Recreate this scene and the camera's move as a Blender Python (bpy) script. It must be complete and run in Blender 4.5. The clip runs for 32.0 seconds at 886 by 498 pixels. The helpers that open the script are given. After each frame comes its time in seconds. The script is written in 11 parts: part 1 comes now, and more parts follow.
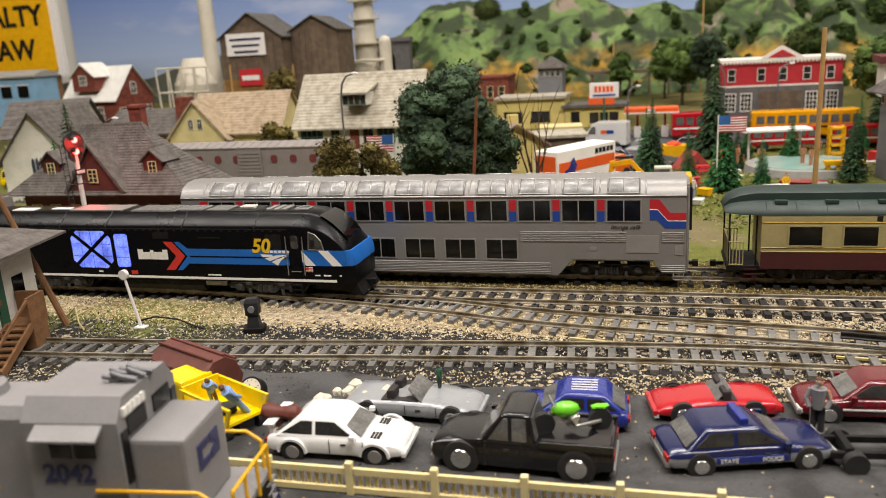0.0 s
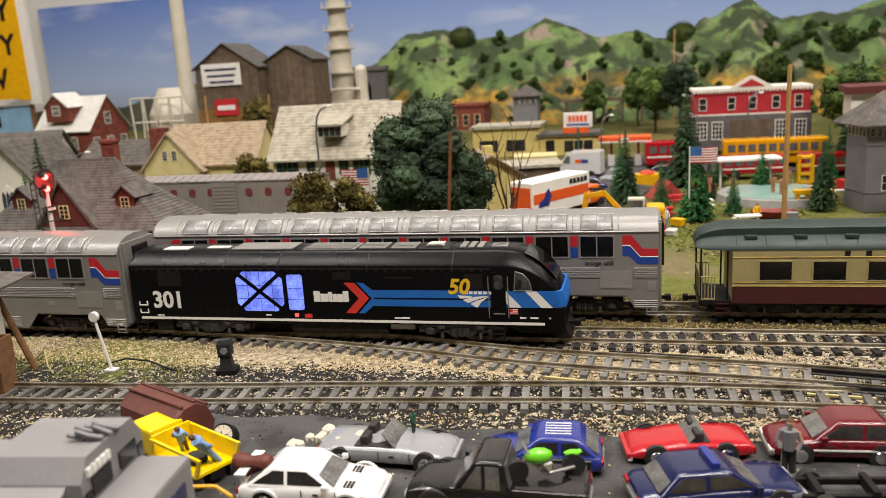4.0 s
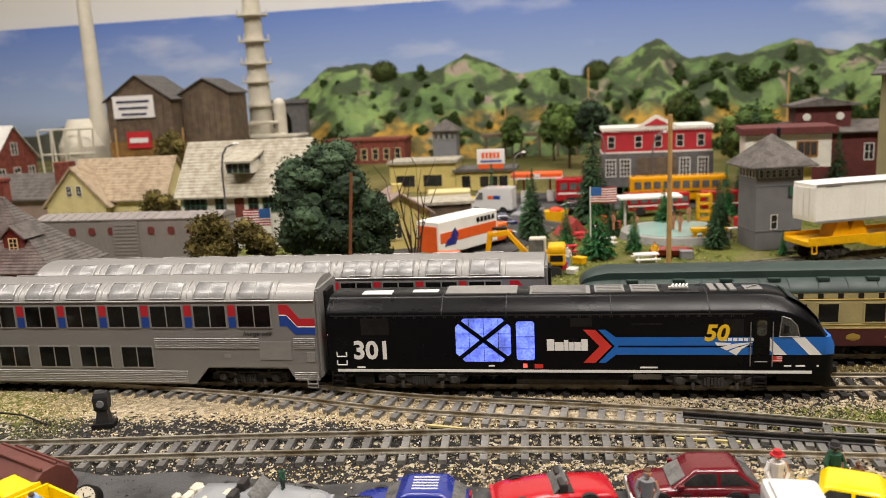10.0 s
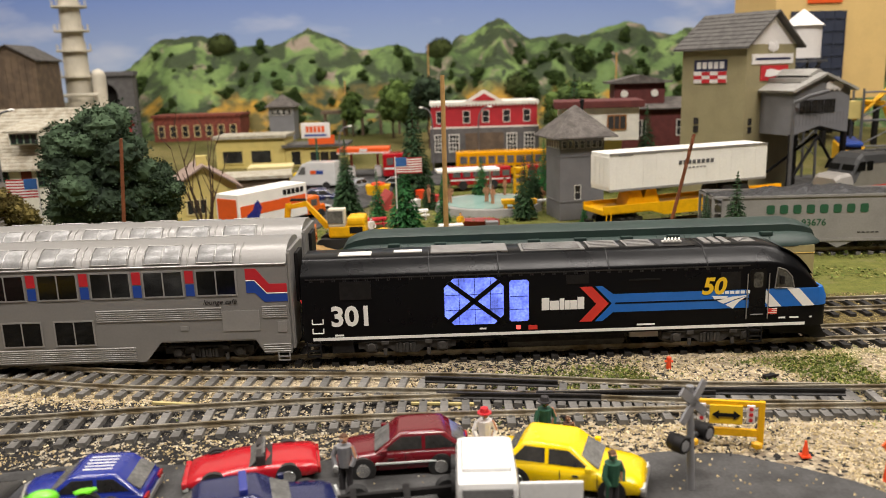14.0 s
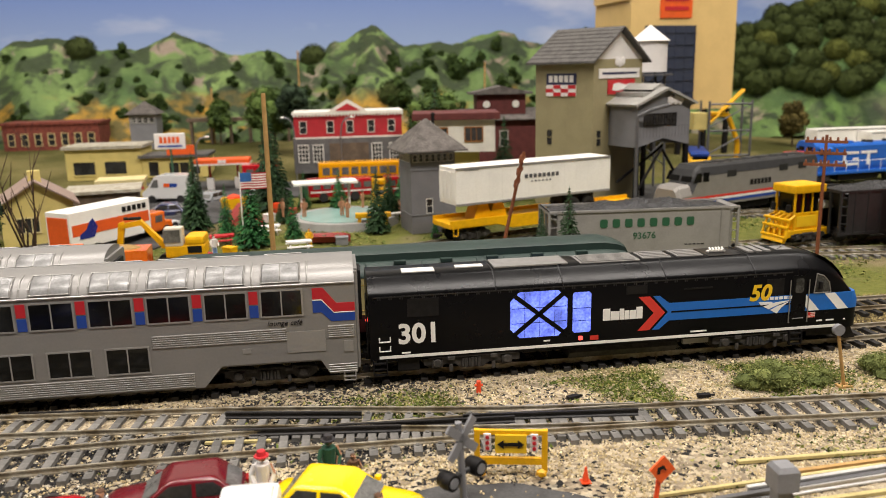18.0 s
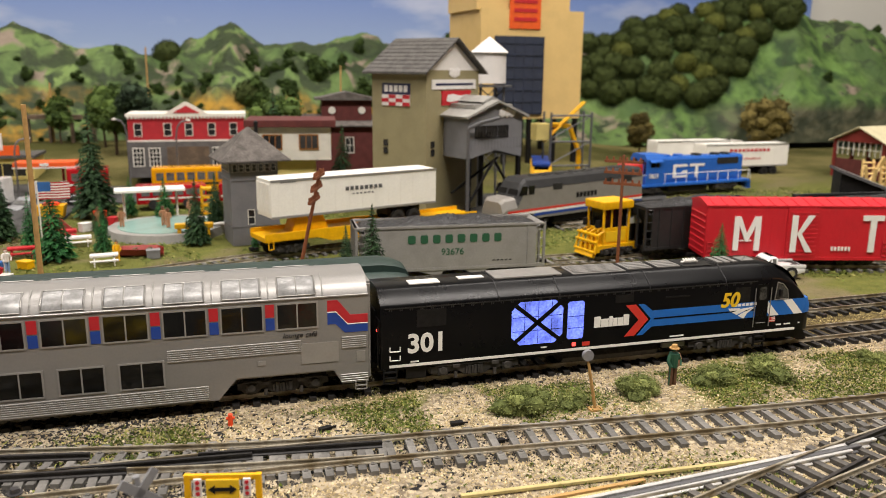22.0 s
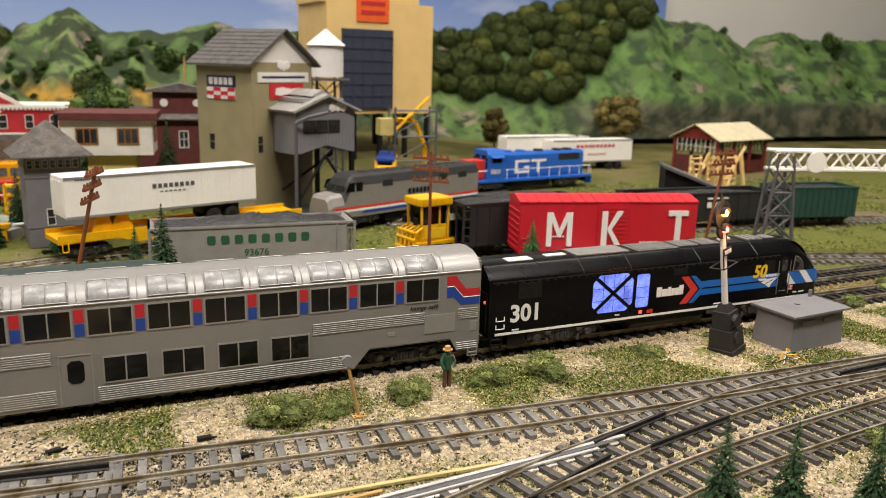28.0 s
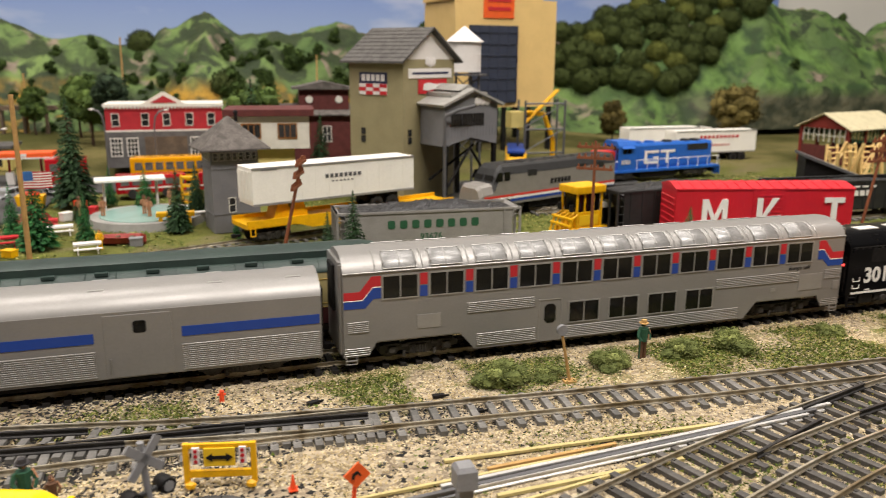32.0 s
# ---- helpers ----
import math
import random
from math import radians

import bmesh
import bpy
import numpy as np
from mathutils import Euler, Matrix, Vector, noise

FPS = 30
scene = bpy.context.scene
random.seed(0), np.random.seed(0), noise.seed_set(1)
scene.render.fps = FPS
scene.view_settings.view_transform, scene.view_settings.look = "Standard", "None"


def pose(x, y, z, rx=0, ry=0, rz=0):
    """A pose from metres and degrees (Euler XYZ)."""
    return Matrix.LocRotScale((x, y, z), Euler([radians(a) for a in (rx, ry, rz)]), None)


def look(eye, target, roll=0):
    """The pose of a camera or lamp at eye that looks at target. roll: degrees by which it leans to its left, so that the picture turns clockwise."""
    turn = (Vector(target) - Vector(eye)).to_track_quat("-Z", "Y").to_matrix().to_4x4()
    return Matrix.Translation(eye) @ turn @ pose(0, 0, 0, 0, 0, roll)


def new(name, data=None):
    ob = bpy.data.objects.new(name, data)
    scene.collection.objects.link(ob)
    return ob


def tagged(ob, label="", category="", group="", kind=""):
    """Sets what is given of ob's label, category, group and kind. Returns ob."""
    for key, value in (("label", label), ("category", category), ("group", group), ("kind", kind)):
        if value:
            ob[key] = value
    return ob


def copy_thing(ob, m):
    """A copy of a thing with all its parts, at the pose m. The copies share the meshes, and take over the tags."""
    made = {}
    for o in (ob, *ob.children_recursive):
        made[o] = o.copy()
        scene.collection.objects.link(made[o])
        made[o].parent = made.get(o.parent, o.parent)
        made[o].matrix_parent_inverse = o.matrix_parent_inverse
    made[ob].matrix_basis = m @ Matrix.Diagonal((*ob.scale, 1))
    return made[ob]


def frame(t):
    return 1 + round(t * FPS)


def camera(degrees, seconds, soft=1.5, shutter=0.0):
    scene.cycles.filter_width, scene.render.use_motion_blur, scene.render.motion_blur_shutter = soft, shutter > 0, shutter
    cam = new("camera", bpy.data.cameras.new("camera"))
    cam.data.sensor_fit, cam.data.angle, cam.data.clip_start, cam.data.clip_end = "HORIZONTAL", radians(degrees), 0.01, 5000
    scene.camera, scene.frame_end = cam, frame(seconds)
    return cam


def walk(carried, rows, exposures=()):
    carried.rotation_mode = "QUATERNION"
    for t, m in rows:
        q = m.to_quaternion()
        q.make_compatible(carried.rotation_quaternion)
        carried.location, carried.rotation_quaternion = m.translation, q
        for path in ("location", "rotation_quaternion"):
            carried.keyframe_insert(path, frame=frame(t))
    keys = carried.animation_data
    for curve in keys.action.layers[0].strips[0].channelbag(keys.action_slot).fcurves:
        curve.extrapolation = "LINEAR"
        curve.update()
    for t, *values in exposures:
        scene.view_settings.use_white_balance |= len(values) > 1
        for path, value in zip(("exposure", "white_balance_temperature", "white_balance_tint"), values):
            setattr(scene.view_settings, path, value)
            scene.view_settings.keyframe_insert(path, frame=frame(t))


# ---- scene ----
cam = camera(58.84, 32.0, soft=0.9, shutter=0.3)
cam.data.dof.use_dof, cam.data.dof.focus_distance, cam.data.dof.aperture_fstop = True, 0.37, 18.0
# seconds, eye, yaw to the left of +y, pitch, roll
PATH = [
    (0, 0.2849, -0.3651, 0.1314, 16.61, -14.63, -3.41),
    (0.5, 0.2869, -0.3657, 0.1307, 16.40, -14.41, -3.54),
    (1, 0.2803, -0.3659, 0.1356, 16.06, -14.18, -3.70),
    (1.5, 0.2884, -0.3652, 0.1382, 15.86, -13.80, -3.82),
    (2, 0.2890, -0.3657, 0.1364, 15.66, -13.49, -3.87),
    (2.5, 0.2885, -0.3658, 0.1392, 15.51, -13.21, -3.96),
    (4.5, 0.2857, -0.3621, 0.1385, 14.77, -13.05, -3.56),
    (5, 0.2830, -0.3678, 0.1441, 14.77, -13.02, -3.83),
    (5.5, 0.2839, -0.3672, 0.1456, 14.76, -12.92, -4.05),
    (6, 0.2874, -0.3644, 0.1431, 14.60, -12.74, -4.01),
    (6.5, 0.2877, -0.3630, 0.1450, 14.25, -12.54, -3.91),
    (7, 0.2920, -0.3633, 0.1465, 13.60, -12.36, -3.58),
    (7.5, 0.2954, -0.3621, 0.1474, 12.89, -12.21, -3.28),
    (8, 0.2996, -0.3617, 0.1464, 12.16, -12.08, -3.05),
    (8.5, 0.3038, -0.3601, 0.1460, 11.48, -11.92, -2.87),
    (9, 0.3074, -0.3592, 0.1481, 10.93, -11.73, -2.87),
    (9.5, 0.3073, -0.3579, 0.1475, 10.40, -11.47, -2.82),
    (10, 0.3107, -0.3570, 0.1468, 9.94, -11.30, -2.82),
    (10.5, 0.3117, -0.3549, 0.1464, 9.38, -11.30, -2.86),
    (11, 0.3198, -0.3524, 0.1419, 8.64, -11.35, -2.92),
    (11.5, 0.3301, -0.3497, 0.1402, 7.64, -11.55, -2.93),
    (12, 0.3404, -0.3480, 0.1378, 6.39, -11.96, -2.87),
    (12.5, 0.3529, -0.3442, 0.1368, 5.01, -12.24, -2.70),
    (13, 0.3552, -0.3406, 0.1331, 3.53, -12.41, -2.31),
    (13.5, 0.3628, -0.3356, 0.1299, 2.22, -12.60, -1.98),
    (14, 0.3696, -0.3341, 0.1299, 0.98, -12.72, -1.81),
    (14.5, 0.3754, -0.3358, 0.1326, -0.12, -12.83, -1.77),
    (16.5, 0.3964, -0.3344, 0.1365, -3.51, -12.90, -1.74),
    (17, 0.4052, -0.3353, 0.1377, -4.40, -12.87, -1.56),
    (17.5, 0.4065, -0.3313, 0.1390, -5.42, -12.81, -1.35),
    (18, 0.4105, -0.3272, 0.1376, -6.53, -12.74, -1.24),
    (18.5, 0.4178, -0.3269, 0.1398, -7.57, -12.60, -1.27),
    (19, 0.4255, -0.3256, 0.1423, -8.53, -12.58, -1.21),
    (19.5, 0.4360, -0.3251, 0.1483, -9.49, -12.54, -1.18),
    (20, 0.4442, -0.3271, 0.1500, -10.55, -12.63, -0.83),
    (20.5, 0.4497, -0.3263, 0.1493, -11.56, -12.67, -0.52),
    (21, 0.4584, -0.3256, 0.1494, -12.63, -12.74, -0.19),
    (21.5, 0.4701, -0.3277, 0.1491, -13.55, -12.86, 0.32),
    (22, 0.4718, -0.3281, 0.1484, -14.34, -13.00, 0.58),
    (22.5, 0.4751, -0.3262, 0.1476, -15.15, -13.04, 0.77),
    (23, 0.4840, -0.3283, 0.1486, -15.97, -12.97, 0.89),
    (23.5, 0.4913, -0.3307, 0.1533, -16.78, -12.90, 0.86),
    (24, 0.4963, -0.3299, 0.1521, -17.63, -12.85, 0.80),
    (24.5, 0.5019, -0.3294, 0.1502, -18.44, -12.79, 0.74),
    (25, 0.5086, -0.3310, 0.1503, -19.24, -12.85, 0.80),
    (25.5, 0.5167, -0.3319, 0.1499, -19.84, -13.00, 0.72),
    (26, 0.5231, -0.3336, 0.1498, -20.40, -13.03, 0.74),
    (26.5, 0.5271, -0.3316, 0.1491, -20.99, -13.11, 0.96),
    (28.5, 0.5322, -0.3336, 0.1511, -22.56, -13.38, 1.81),
    (29, 0.5315, -0.3347, 0.1536, -22.61, -13.43, 2.02),
    (29.5, 0.5211, -0.3365, 0.1561, -22.44, -13.45, 2.06),
    (30, 0.5229, -0.3416, 0.1563, -22.04, -13.42, 1.96),
    (30.5, 0.5175, -0.3392, 0.1519, -21.06, -13.46, 1.53),
    (31, 0.5058, -0.3425, 0.1482, -19.80, -13.44, 1.19),
    (31.5, 0.4853, -0.3457, 0.1486, -18.07, -13.56, 0.73),
    (32, 0.4656, -0.3438, 0.1484, -16.14, -13.74, 0.38),
]


def aimed(x, y, z, yaw, pitch, roll):
    a, b = radians(yaw), radians(pitch)
    eye = Vector((x, y, z))
    return look(eye, eye + Vector((-math.sin(a) * math.cos(b), math.cos(a) * math.cos(b), math.sin(b))), roll)


walk(cam, [(r[0], aimed(*r[1:])) for r in PATH])


# ==== light ====
world = bpy.data.worlds.new("room_dim")
world.use_nodes = True
scene.world = world
bg = world.node_tree.nodes["Background"]
bg.inputs["Color"].default_value = (1.0, 0.93, 0.84, 1)
bg.inputs["Strength"].default_value = 0.018
scene.view_settings.exposure = 0.0

WARM = (1.0, 0.925, 0.86)
TUBES = [(-0.9, -0.45, 27.0), (0.9, -0.6, 43.0), (-0.15, 0.5, 20.0), (1.4, 0.35, 18.0)]
for tx, ty, power in TUBES:
    ld = bpy.data.lights.new("ceiling_tube", "AREA")
    ld.shape, ld.size, ld.size_y = "RECTANGLE", 1.2, 0.28
    ld.energy, ld.color = power, WARM
    lo = new("ceiling_tube_lamp", ld)
    lo.matrix_world = look((tx, ty, 1.58), (tx, ty + 0.001, 0))

# ==== materials ====


def rgb(h):
    """Linear colour from an sRGB hex string."""
    v = [int(h[i:i + 2], 16) / 255 for i in (0, 2, 4)]
    return tuple(c / 12.92 if c <= 0.04045 else ((c + 0.055) / 1.055) ** 2.4 for c in v)


def mat(name, col, rough=0.6, metal=0.0, vary=0.15, scale=120.0, bump=0.0, fine=900.0, col2=None, spec=0.5, coat=0.0, rand=0.0, glow=0.0, mixlo=0.42, mixhi=0.62):
    """A surface with noise at two scales. col2: a second colour in patches. rand: spread between alike objects."""
    m = bpy.data.materials.new(name)
    m.use_nodes = True
    t = m.node_tree
    n, l = t.nodes, t.links
    b = n["Principled BSDF"]
    co = n.new("ShaderNodeTexCoord")
    base = tuple(rgb(col)) if isinstance(col, str) else tuple(col)
    big = n.new("ShaderNodeTexNoise")
    big.inputs["Scale"].default_value, big.inputs["Detail"].default_value = scale, 5.0
    small = n.new("ShaderNodeTexNoise")
    small.inputs["Scale"].default_value, small.inputs["Detail"].default_value = fine, 3.0
    l.new(co.outputs["Object"], big.inputs["Vector"])
    l.new(co.outputs["Object"], small.inputs["Vector"])
    mix = n.new("ShaderNodeMix")
    mix.data_type = "RGBA"
    ramp = n.new("ShaderNodeMapRange")
    ramp.inputs["From Min"].default_value, ramp.inputs["From Max"].default_value = mixlo, mixhi
    l.new(big.outputs["Fac"], ramp.inputs["Value"])
    l.new(ramp.outputs["Result"], mix.inputs["Factor"])
    other = tuple(rgb(col2)) if isinstance(col2, str) else tuple(c * (1 - vary) for c in base)
    mix.inputs["A"].default_value = (*base, 1)
    mix.inputs["B"].default_value = (*other, 1)
    hsv = n.new("ShaderNodeHueSaturation")
    l.new(mix.outputs["Result"], hsv.inputs["Color"])
    val = n.new("ShaderNodeMapRange")
    val.inputs["From Min"].default_value, val.inputs["From Max"].default_value = 0.3, 0.7
    val.inputs["To Min"].default_value, val.inputs["To Max"].default_value = 1 - vary * 0.6, 1 + vary * 0.6
    l.new(small.outputs["Fac"], val.inputs["Value"])
    if rand:
        info = n.new("ShaderNodeObjectInfo")
        rr = n.new("ShaderNodeMapRange")
        rr.inputs["To Min"].default_value, rr.inputs["To Max"].default_value = 1 - rand, 1 + rand
        l.new(info.outputs["Random"], rr.inputs["Value"])
        mu = n.new("ShaderNodeMath")
        mu.operation = "MULTIPLY"
        l.new(rr.outputs["Result"], mu.inputs[0])
        l.new(val.outputs["Result"], mu.inputs[1])
        l.new(mu.outputs[0], hsv.inputs["Value"])
    else:
        l.new(val.outputs["Result"], hsv.inputs["Value"])
    l.new(hsv.outputs["Color"], b.inputs["Base Color"])
    rv = n.new("ShaderNodeMapRange")
    rv.inputs["To Min"].default_value, rv.inputs["To Max"].default_value = max(rough - 0.12, 0.03), min(rough + 0.12, 1)
    l.new(big.outputs["Fac"], rv.inputs["Value"])
    l.new(rv.outputs["Result"], b.inputs["Roughness"])
    b.inputs["Metallic"].default_value = metal
    b.inputs["Specular IOR Level"].default_value = spec
    if coat:
        b.inputs["Coat Weight"].default_value = coat
        b.inputs["Coat Roughness"].default_value = 0.08
    if bump:
        bp = n.new("ShaderNodeBump")
        bp.inputs["Strength"].default_value, bp.inputs["Distance"].default_value = 0.7, bump
        l.new(small.outputs["Fac"], bp.inputs["Height"])
        l.new(bp.outputs["Normal"], b.inputs["Normal"])
    if glow:
        l.new(hsv.outputs["Color"], b.inputs["Emission Color"])
        b.inputs["Emission Strength"].default_value = glow
    return m


def glass(name, tint=(0.9, 0.95, 0.95), rough=0.03):
    m = bpy.data.materials.new(name)
    m.use_nodes = True
    b = m.node_tree.nodes["Principled BSDF"]
    b.inputs["Base Color"].default_value = (*tint, 1)
    b.inputs["Transmission Weight"].default_value = 1.0
    b.inputs["Roughness"].default_value = rough
    b.inputs["IOR"].default_value = 1.2
    return m


# ==== building helpers: all local sizes in millimetres ====
MM = 0.001


def thing(name, x, y, z=0.0, rz=0.0, label="", category="", group="", kind="", rx=0.0, ry=0.0):
    ob = new(name)
    ob.empty_display_size = 0.01
    ob.matrix_world = pose(x, y, z, rx, ry, rz)
    return tagged(ob, label, category, group, kind)


def part(name, bm, material, parent=None, label="", smooth=False):
    """One mesh object from a bmesh in millimetres."""
    me = bpy.data.meshes.new(name)
    bmesh.ops.scale(bm, vec=(MM, MM, MM), verts=bm.verts)
    bmesh.ops.recalc_face_normals(bm, faces=bm.faces)
    bm.to_mesh(me)
    bm.free()
    me.materials.append(material)
    if smooth:
        for p in me.polygons:
            p.use_smooth = True
        me.set_sharp_from_angle(angle=radians(38))
    ob = new(name, me)
    if parent is not None:
        ob.parent = parent
    if label:
        ob["label"] = label
    return ob


def pieces(name, bm, material, parent, label=""):
    """A part for each loose piece of a bmesh."""
    left = set(bm.verts)
    bm.verts.index_update()
    while left:
        todo, isl = [next(iter(left))], set()
        while todo:
            v = todo.pop()
            if v in isl:
                continue
            isl.add(v)
            todo += [e.other_vert(v) for e in v.link_edges]
        left -= isl
        q = B()
        at = {v: q.verts.new(v.co) for v in sorted(isl, key=lambda v: v.index)}
        for fc in bm.faces:
            if fc.verts[0] in isl:
                q.faces.new([at[v] for v in fc.verts])
        part(name, q, material, parent, label)
    bm.free()


def again(name, src, parent, m):
    """Another part on the same mesh, at the pose m in its parent's space."""
    ob = new(name, src.data)
    ob.parent = parent
    ob.matrix_local = m
    if "label" in src:
        ob["label"] = src["label"]
    return ob


def mm(x, y, z, rx=0, ry=0, rz=0):
    return pose(x * MM, y * MM, z * MM, rx, ry, rz)


def B():
    return bmesh.new()


def box(bm, x0, x1, y0, y1, z0, z1, bev=0.0):
    r = bmesh.ops.create_cube(bm, size=1.0)
    vs = r["verts"]
    for v in vs:
        v.co = Vector((x0 + (v.co.x + 0.5) * (x1 - x0), y0 + (v.co.y + 0.5) * (y1 - y0), z0 + (v.co.z + 0.5) * (z1 - z0)))
    if bev:
        es = list({e for v in vs for e in v.link_edges})
        bmesh.ops.bevel(bm, geom=es, offset=bev, segments=2, affect="EDGES", profile=0.6)
    return bm


def rod(bm, a, b, r0, r1=None, seg=8, cap=True):
    a, b = Vector(a), Vector(b)
    r1 = r0 if r1 is None else r1
    m = Matrix.Translation((a + b) / 2) @ (b - a).to_track_quat("Z", "Y").to_matrix().to_4x4()
    bmesh.ops.create_cone(bm, cap_ends=cap, cap_tris=False, segments=seg, radius1=r0, radius2=max(r1, 1e-4), depth=(b - a).length, matrix=m)
    return bm


def ball(bm, c, r, sub=1, sx=1, sy=1, sz=1):
    bmesh.ops.create_icosphere(bm, subdivisions=sub, radius=r, matrix=Matrix.Translation(c) @ Matrix.Diagonal((sx, sy, sz, 1)))
    return bm


def slab(bm, pts, axis, a, b):
    """A prism: the outline pts (two coordinates each) drawn out along an axis from a to b."""
    def at(p, d):
        if axis == "x":
            return (d, p[0], p[1])
        if axis == "y":
            return (p[0], d, p[1])
        return (p[0], p[1], d)
    v0 = [bm.verts.new(at(p, a)) for p in pts]
    v1 = [bm.verts.new(at(p, b)) for p in pts]
    n = len(pts)
    bm.faces.new(v0)
    bm.faces.new(v1[::-1])
    for i in range(n):
        bm.faces.new((v0[i], v0[(i + 1) % n], v1[(i + 1) % n], v1[i]))
    return bm


def loft(bm, rings, caps=True):
    """Skin over closed rings of the same count."""
    vs = [[bm.verts.new(p) for p in r] for r in rings]
    n = len(rings[0])
    for a, b in zip(vs, vs[1:]):
        for i in range(n):
            bm.faces.new((a[i], a[(i + 1) % n], b[(i + 1) % n], b[i]))
    if caps:
        bm.faces.new(vs[0])
        bm.faces.new(vs[-1][::-1])
    return bm


def tube(bm, pts, r, seg=6):
    for a, b in zip(pts, pts[1:]):
        rod(bm, a, b, r, r, seg)
    return bm


def words(text, size, material, parent, m, name="lettering", depth=0.06, shear=0.0, bold=0.0):
    """Text as a thin mesh part; size is the height of its capitals in millimetres."""
    cu = bpy.data.curves.new(name, "FONT")
    cu.body, cu.size, cu.extrude, cu.shear, cu.offset = text, size * MM / 0.7, depth * MM, shear, bold * MM
    cu.resolution_u = 3
    tmp = new("tmp_text", cu)
    dg = bpy.context.evaluated_depsgraph_get()
    me = bpy.data.meshes.new_from_object(tmp.evaluated_get(dg))
    bpy.data.objects.remove(tmp)
    me.materials.clear()
    me.materials.append(material)
    ob = new(name, me)
    ob.parent = parent
    ob.matrix_local = m
    return ob


FRONT = (90, 0, 0)   # turn of text that stands on a face looking to -y

# ==== the materials of the place ====
M_BLACK = mat("loco_black_paint", (0.003, 0.003, 0.0035), 0.3, vary=0.2, scale=60, spec=0.16)
M_ROOFB = mat("loco_roof_satin", (0.012, 0.012, 0.013), 0.42, vary=0.2, scale=60)
M_SILVER = mat("silver_car_paint", (0.255, 0.246, 0.234), 0.42, metal=0.35, vary=0.06, scale=40)
M_SILVERL = mat("bright_silver_trim", (0.34, 0.33, 0.315), 0.36, metal=0.45, vary=0.05)
M_WHITE = mat("white_lettering", "e4e2dc", 0.5, vary=0.04)
M_RED = mat("stripe_red", "b3202a", 0.42, vary=0.06)
M_ORED = mat("arrow_red", "c9342a", 0.42, vary=0.06)
M_BLUE = mat("stripe_blue", "1a63b5", 0.4, vary=0.06)
M_DBLUE = mat("stripe_dark_blue", "1b3f8f", 0.42, vary=0.06)
M_GOLD = mat("gold_lettering", "e3b81e", 0.45, vary=0.05)
M_DARK = mat("underframe_black", (0.008, 0.007, 0.007), 0.6, vary=0.4, scale=300, spec=0.25)
M_TRUCKF = mat("truck_frame_grey", (0.04, 0.037, 0.034), 0.6, vary=0.35, scale=300, spec=0.3)
M_GREYD = mat("bogie_detail_grey", (0.06, 0.055, 0.05), 0.65, vary=0.4, scale=260, spec=0.3)
M_WHEEL = mat("wheel_dark_steel", (0.05, 0.045, 0.04), 0.42, metal=0.7, vary=0.3, scale=300)
M_PANE = mat("dark_window_pane", (0.005, 0.005, 0.0045), 0.08, vary=0.5, scale=60, spec=0.4)
M_CLEAR = glass("clear_plastic", (0.93, 0.95, 0.96), 0.06)
M_RAIL = mat("rail_nickel", (0.40, 0.36, 0.28), 0.4, metal=0.45, vary=0.3, scale=90, col2="74674f")
M_TIE = mat("tie_grey_plastic", (0.155, 0.147, 0.134), 0.75, vary=0.3, scale=250, rand=0.3, bump=0.0002)
M_TIEB = mat("tie_black_plastic", (0.014, 0.012, 0.011), 0.6, vary=0.4, scale=250, rand=0.3)
M_TIEY = mat("tie_worn_plastic", (0.075, 0.069, 0.062), 0.7, vary=0.4, scale=250, rand=0.35)
M_GREEN = mat("coach_roof_green", "20322c", 0.55, vary=0.2, scale=50, col2="1a2a26")
M_CREAM = mat("coach_cream", "9c9062", 0.5, vary=0.1)
M_MAROON = mat("coach_maroon", "43191a", 0.5, vary=0.12)
M_TIMBER = mat("timber_brown", "7a5636", 0.75, vary=0.25, scale=200, bump=0.0002)
M_ASPH = mat("asphalt_grey", (0.055, 0.054, 0.053), 0.85, vary=0.3, scale=60, col2="2a2928", bump=0.0003)

# ==== the large structure ====
X0, X1, Y0, Y1 = -2.6, 3.6, -0.75, 1.42


def lerp(a, b, f):
    return a + (b - a) * f


def spline(pts, step=0.004):
    """Points every few millimetres on a smooth line through pts, with headings."""
    ps = [Vector((*p[:2], 0)) for p in pts]
    ps = [2 * ps[0] - ps[1]] + ps + [2 * ps[-1] - ps[-2]]
    out = []
    for i in range(1, len(ps) - 2):
        a, b, c, d = ps[i - 1:i + 3]
        for k in range(60):
            t = k / 60
            out.append(0.5 * ((2 * b) + (c - a) * t + (2 * a - 5 * b + 4 * c - d) * t * t + (3 * b - a - 3 * c + d) * t ** 3))
    out.append(ps[-2])
    res, run = [out[0]], 0.0
    for p, q in zip(out, out[1:]):
        seg = (q - p).length
        while run + seg >= step:
            f = (step - run) / seg
            p = p.lerp(q, f)
            res.append(p.copy())
            seg, run = (q - p).length, 0.0
        run += seg
    return res


def headings(ps):
    hs = []
    for i in range(len(ps)):
        d = ps[min(i + 1, len(ps) - 1)] - ps[max(i - 1, 0)]
        hs.append(math.atan2(d.y, d.x))
    return hs


def main_y(x):
    return 0.0142 + 0.0095 * x + 0.019 * x * x


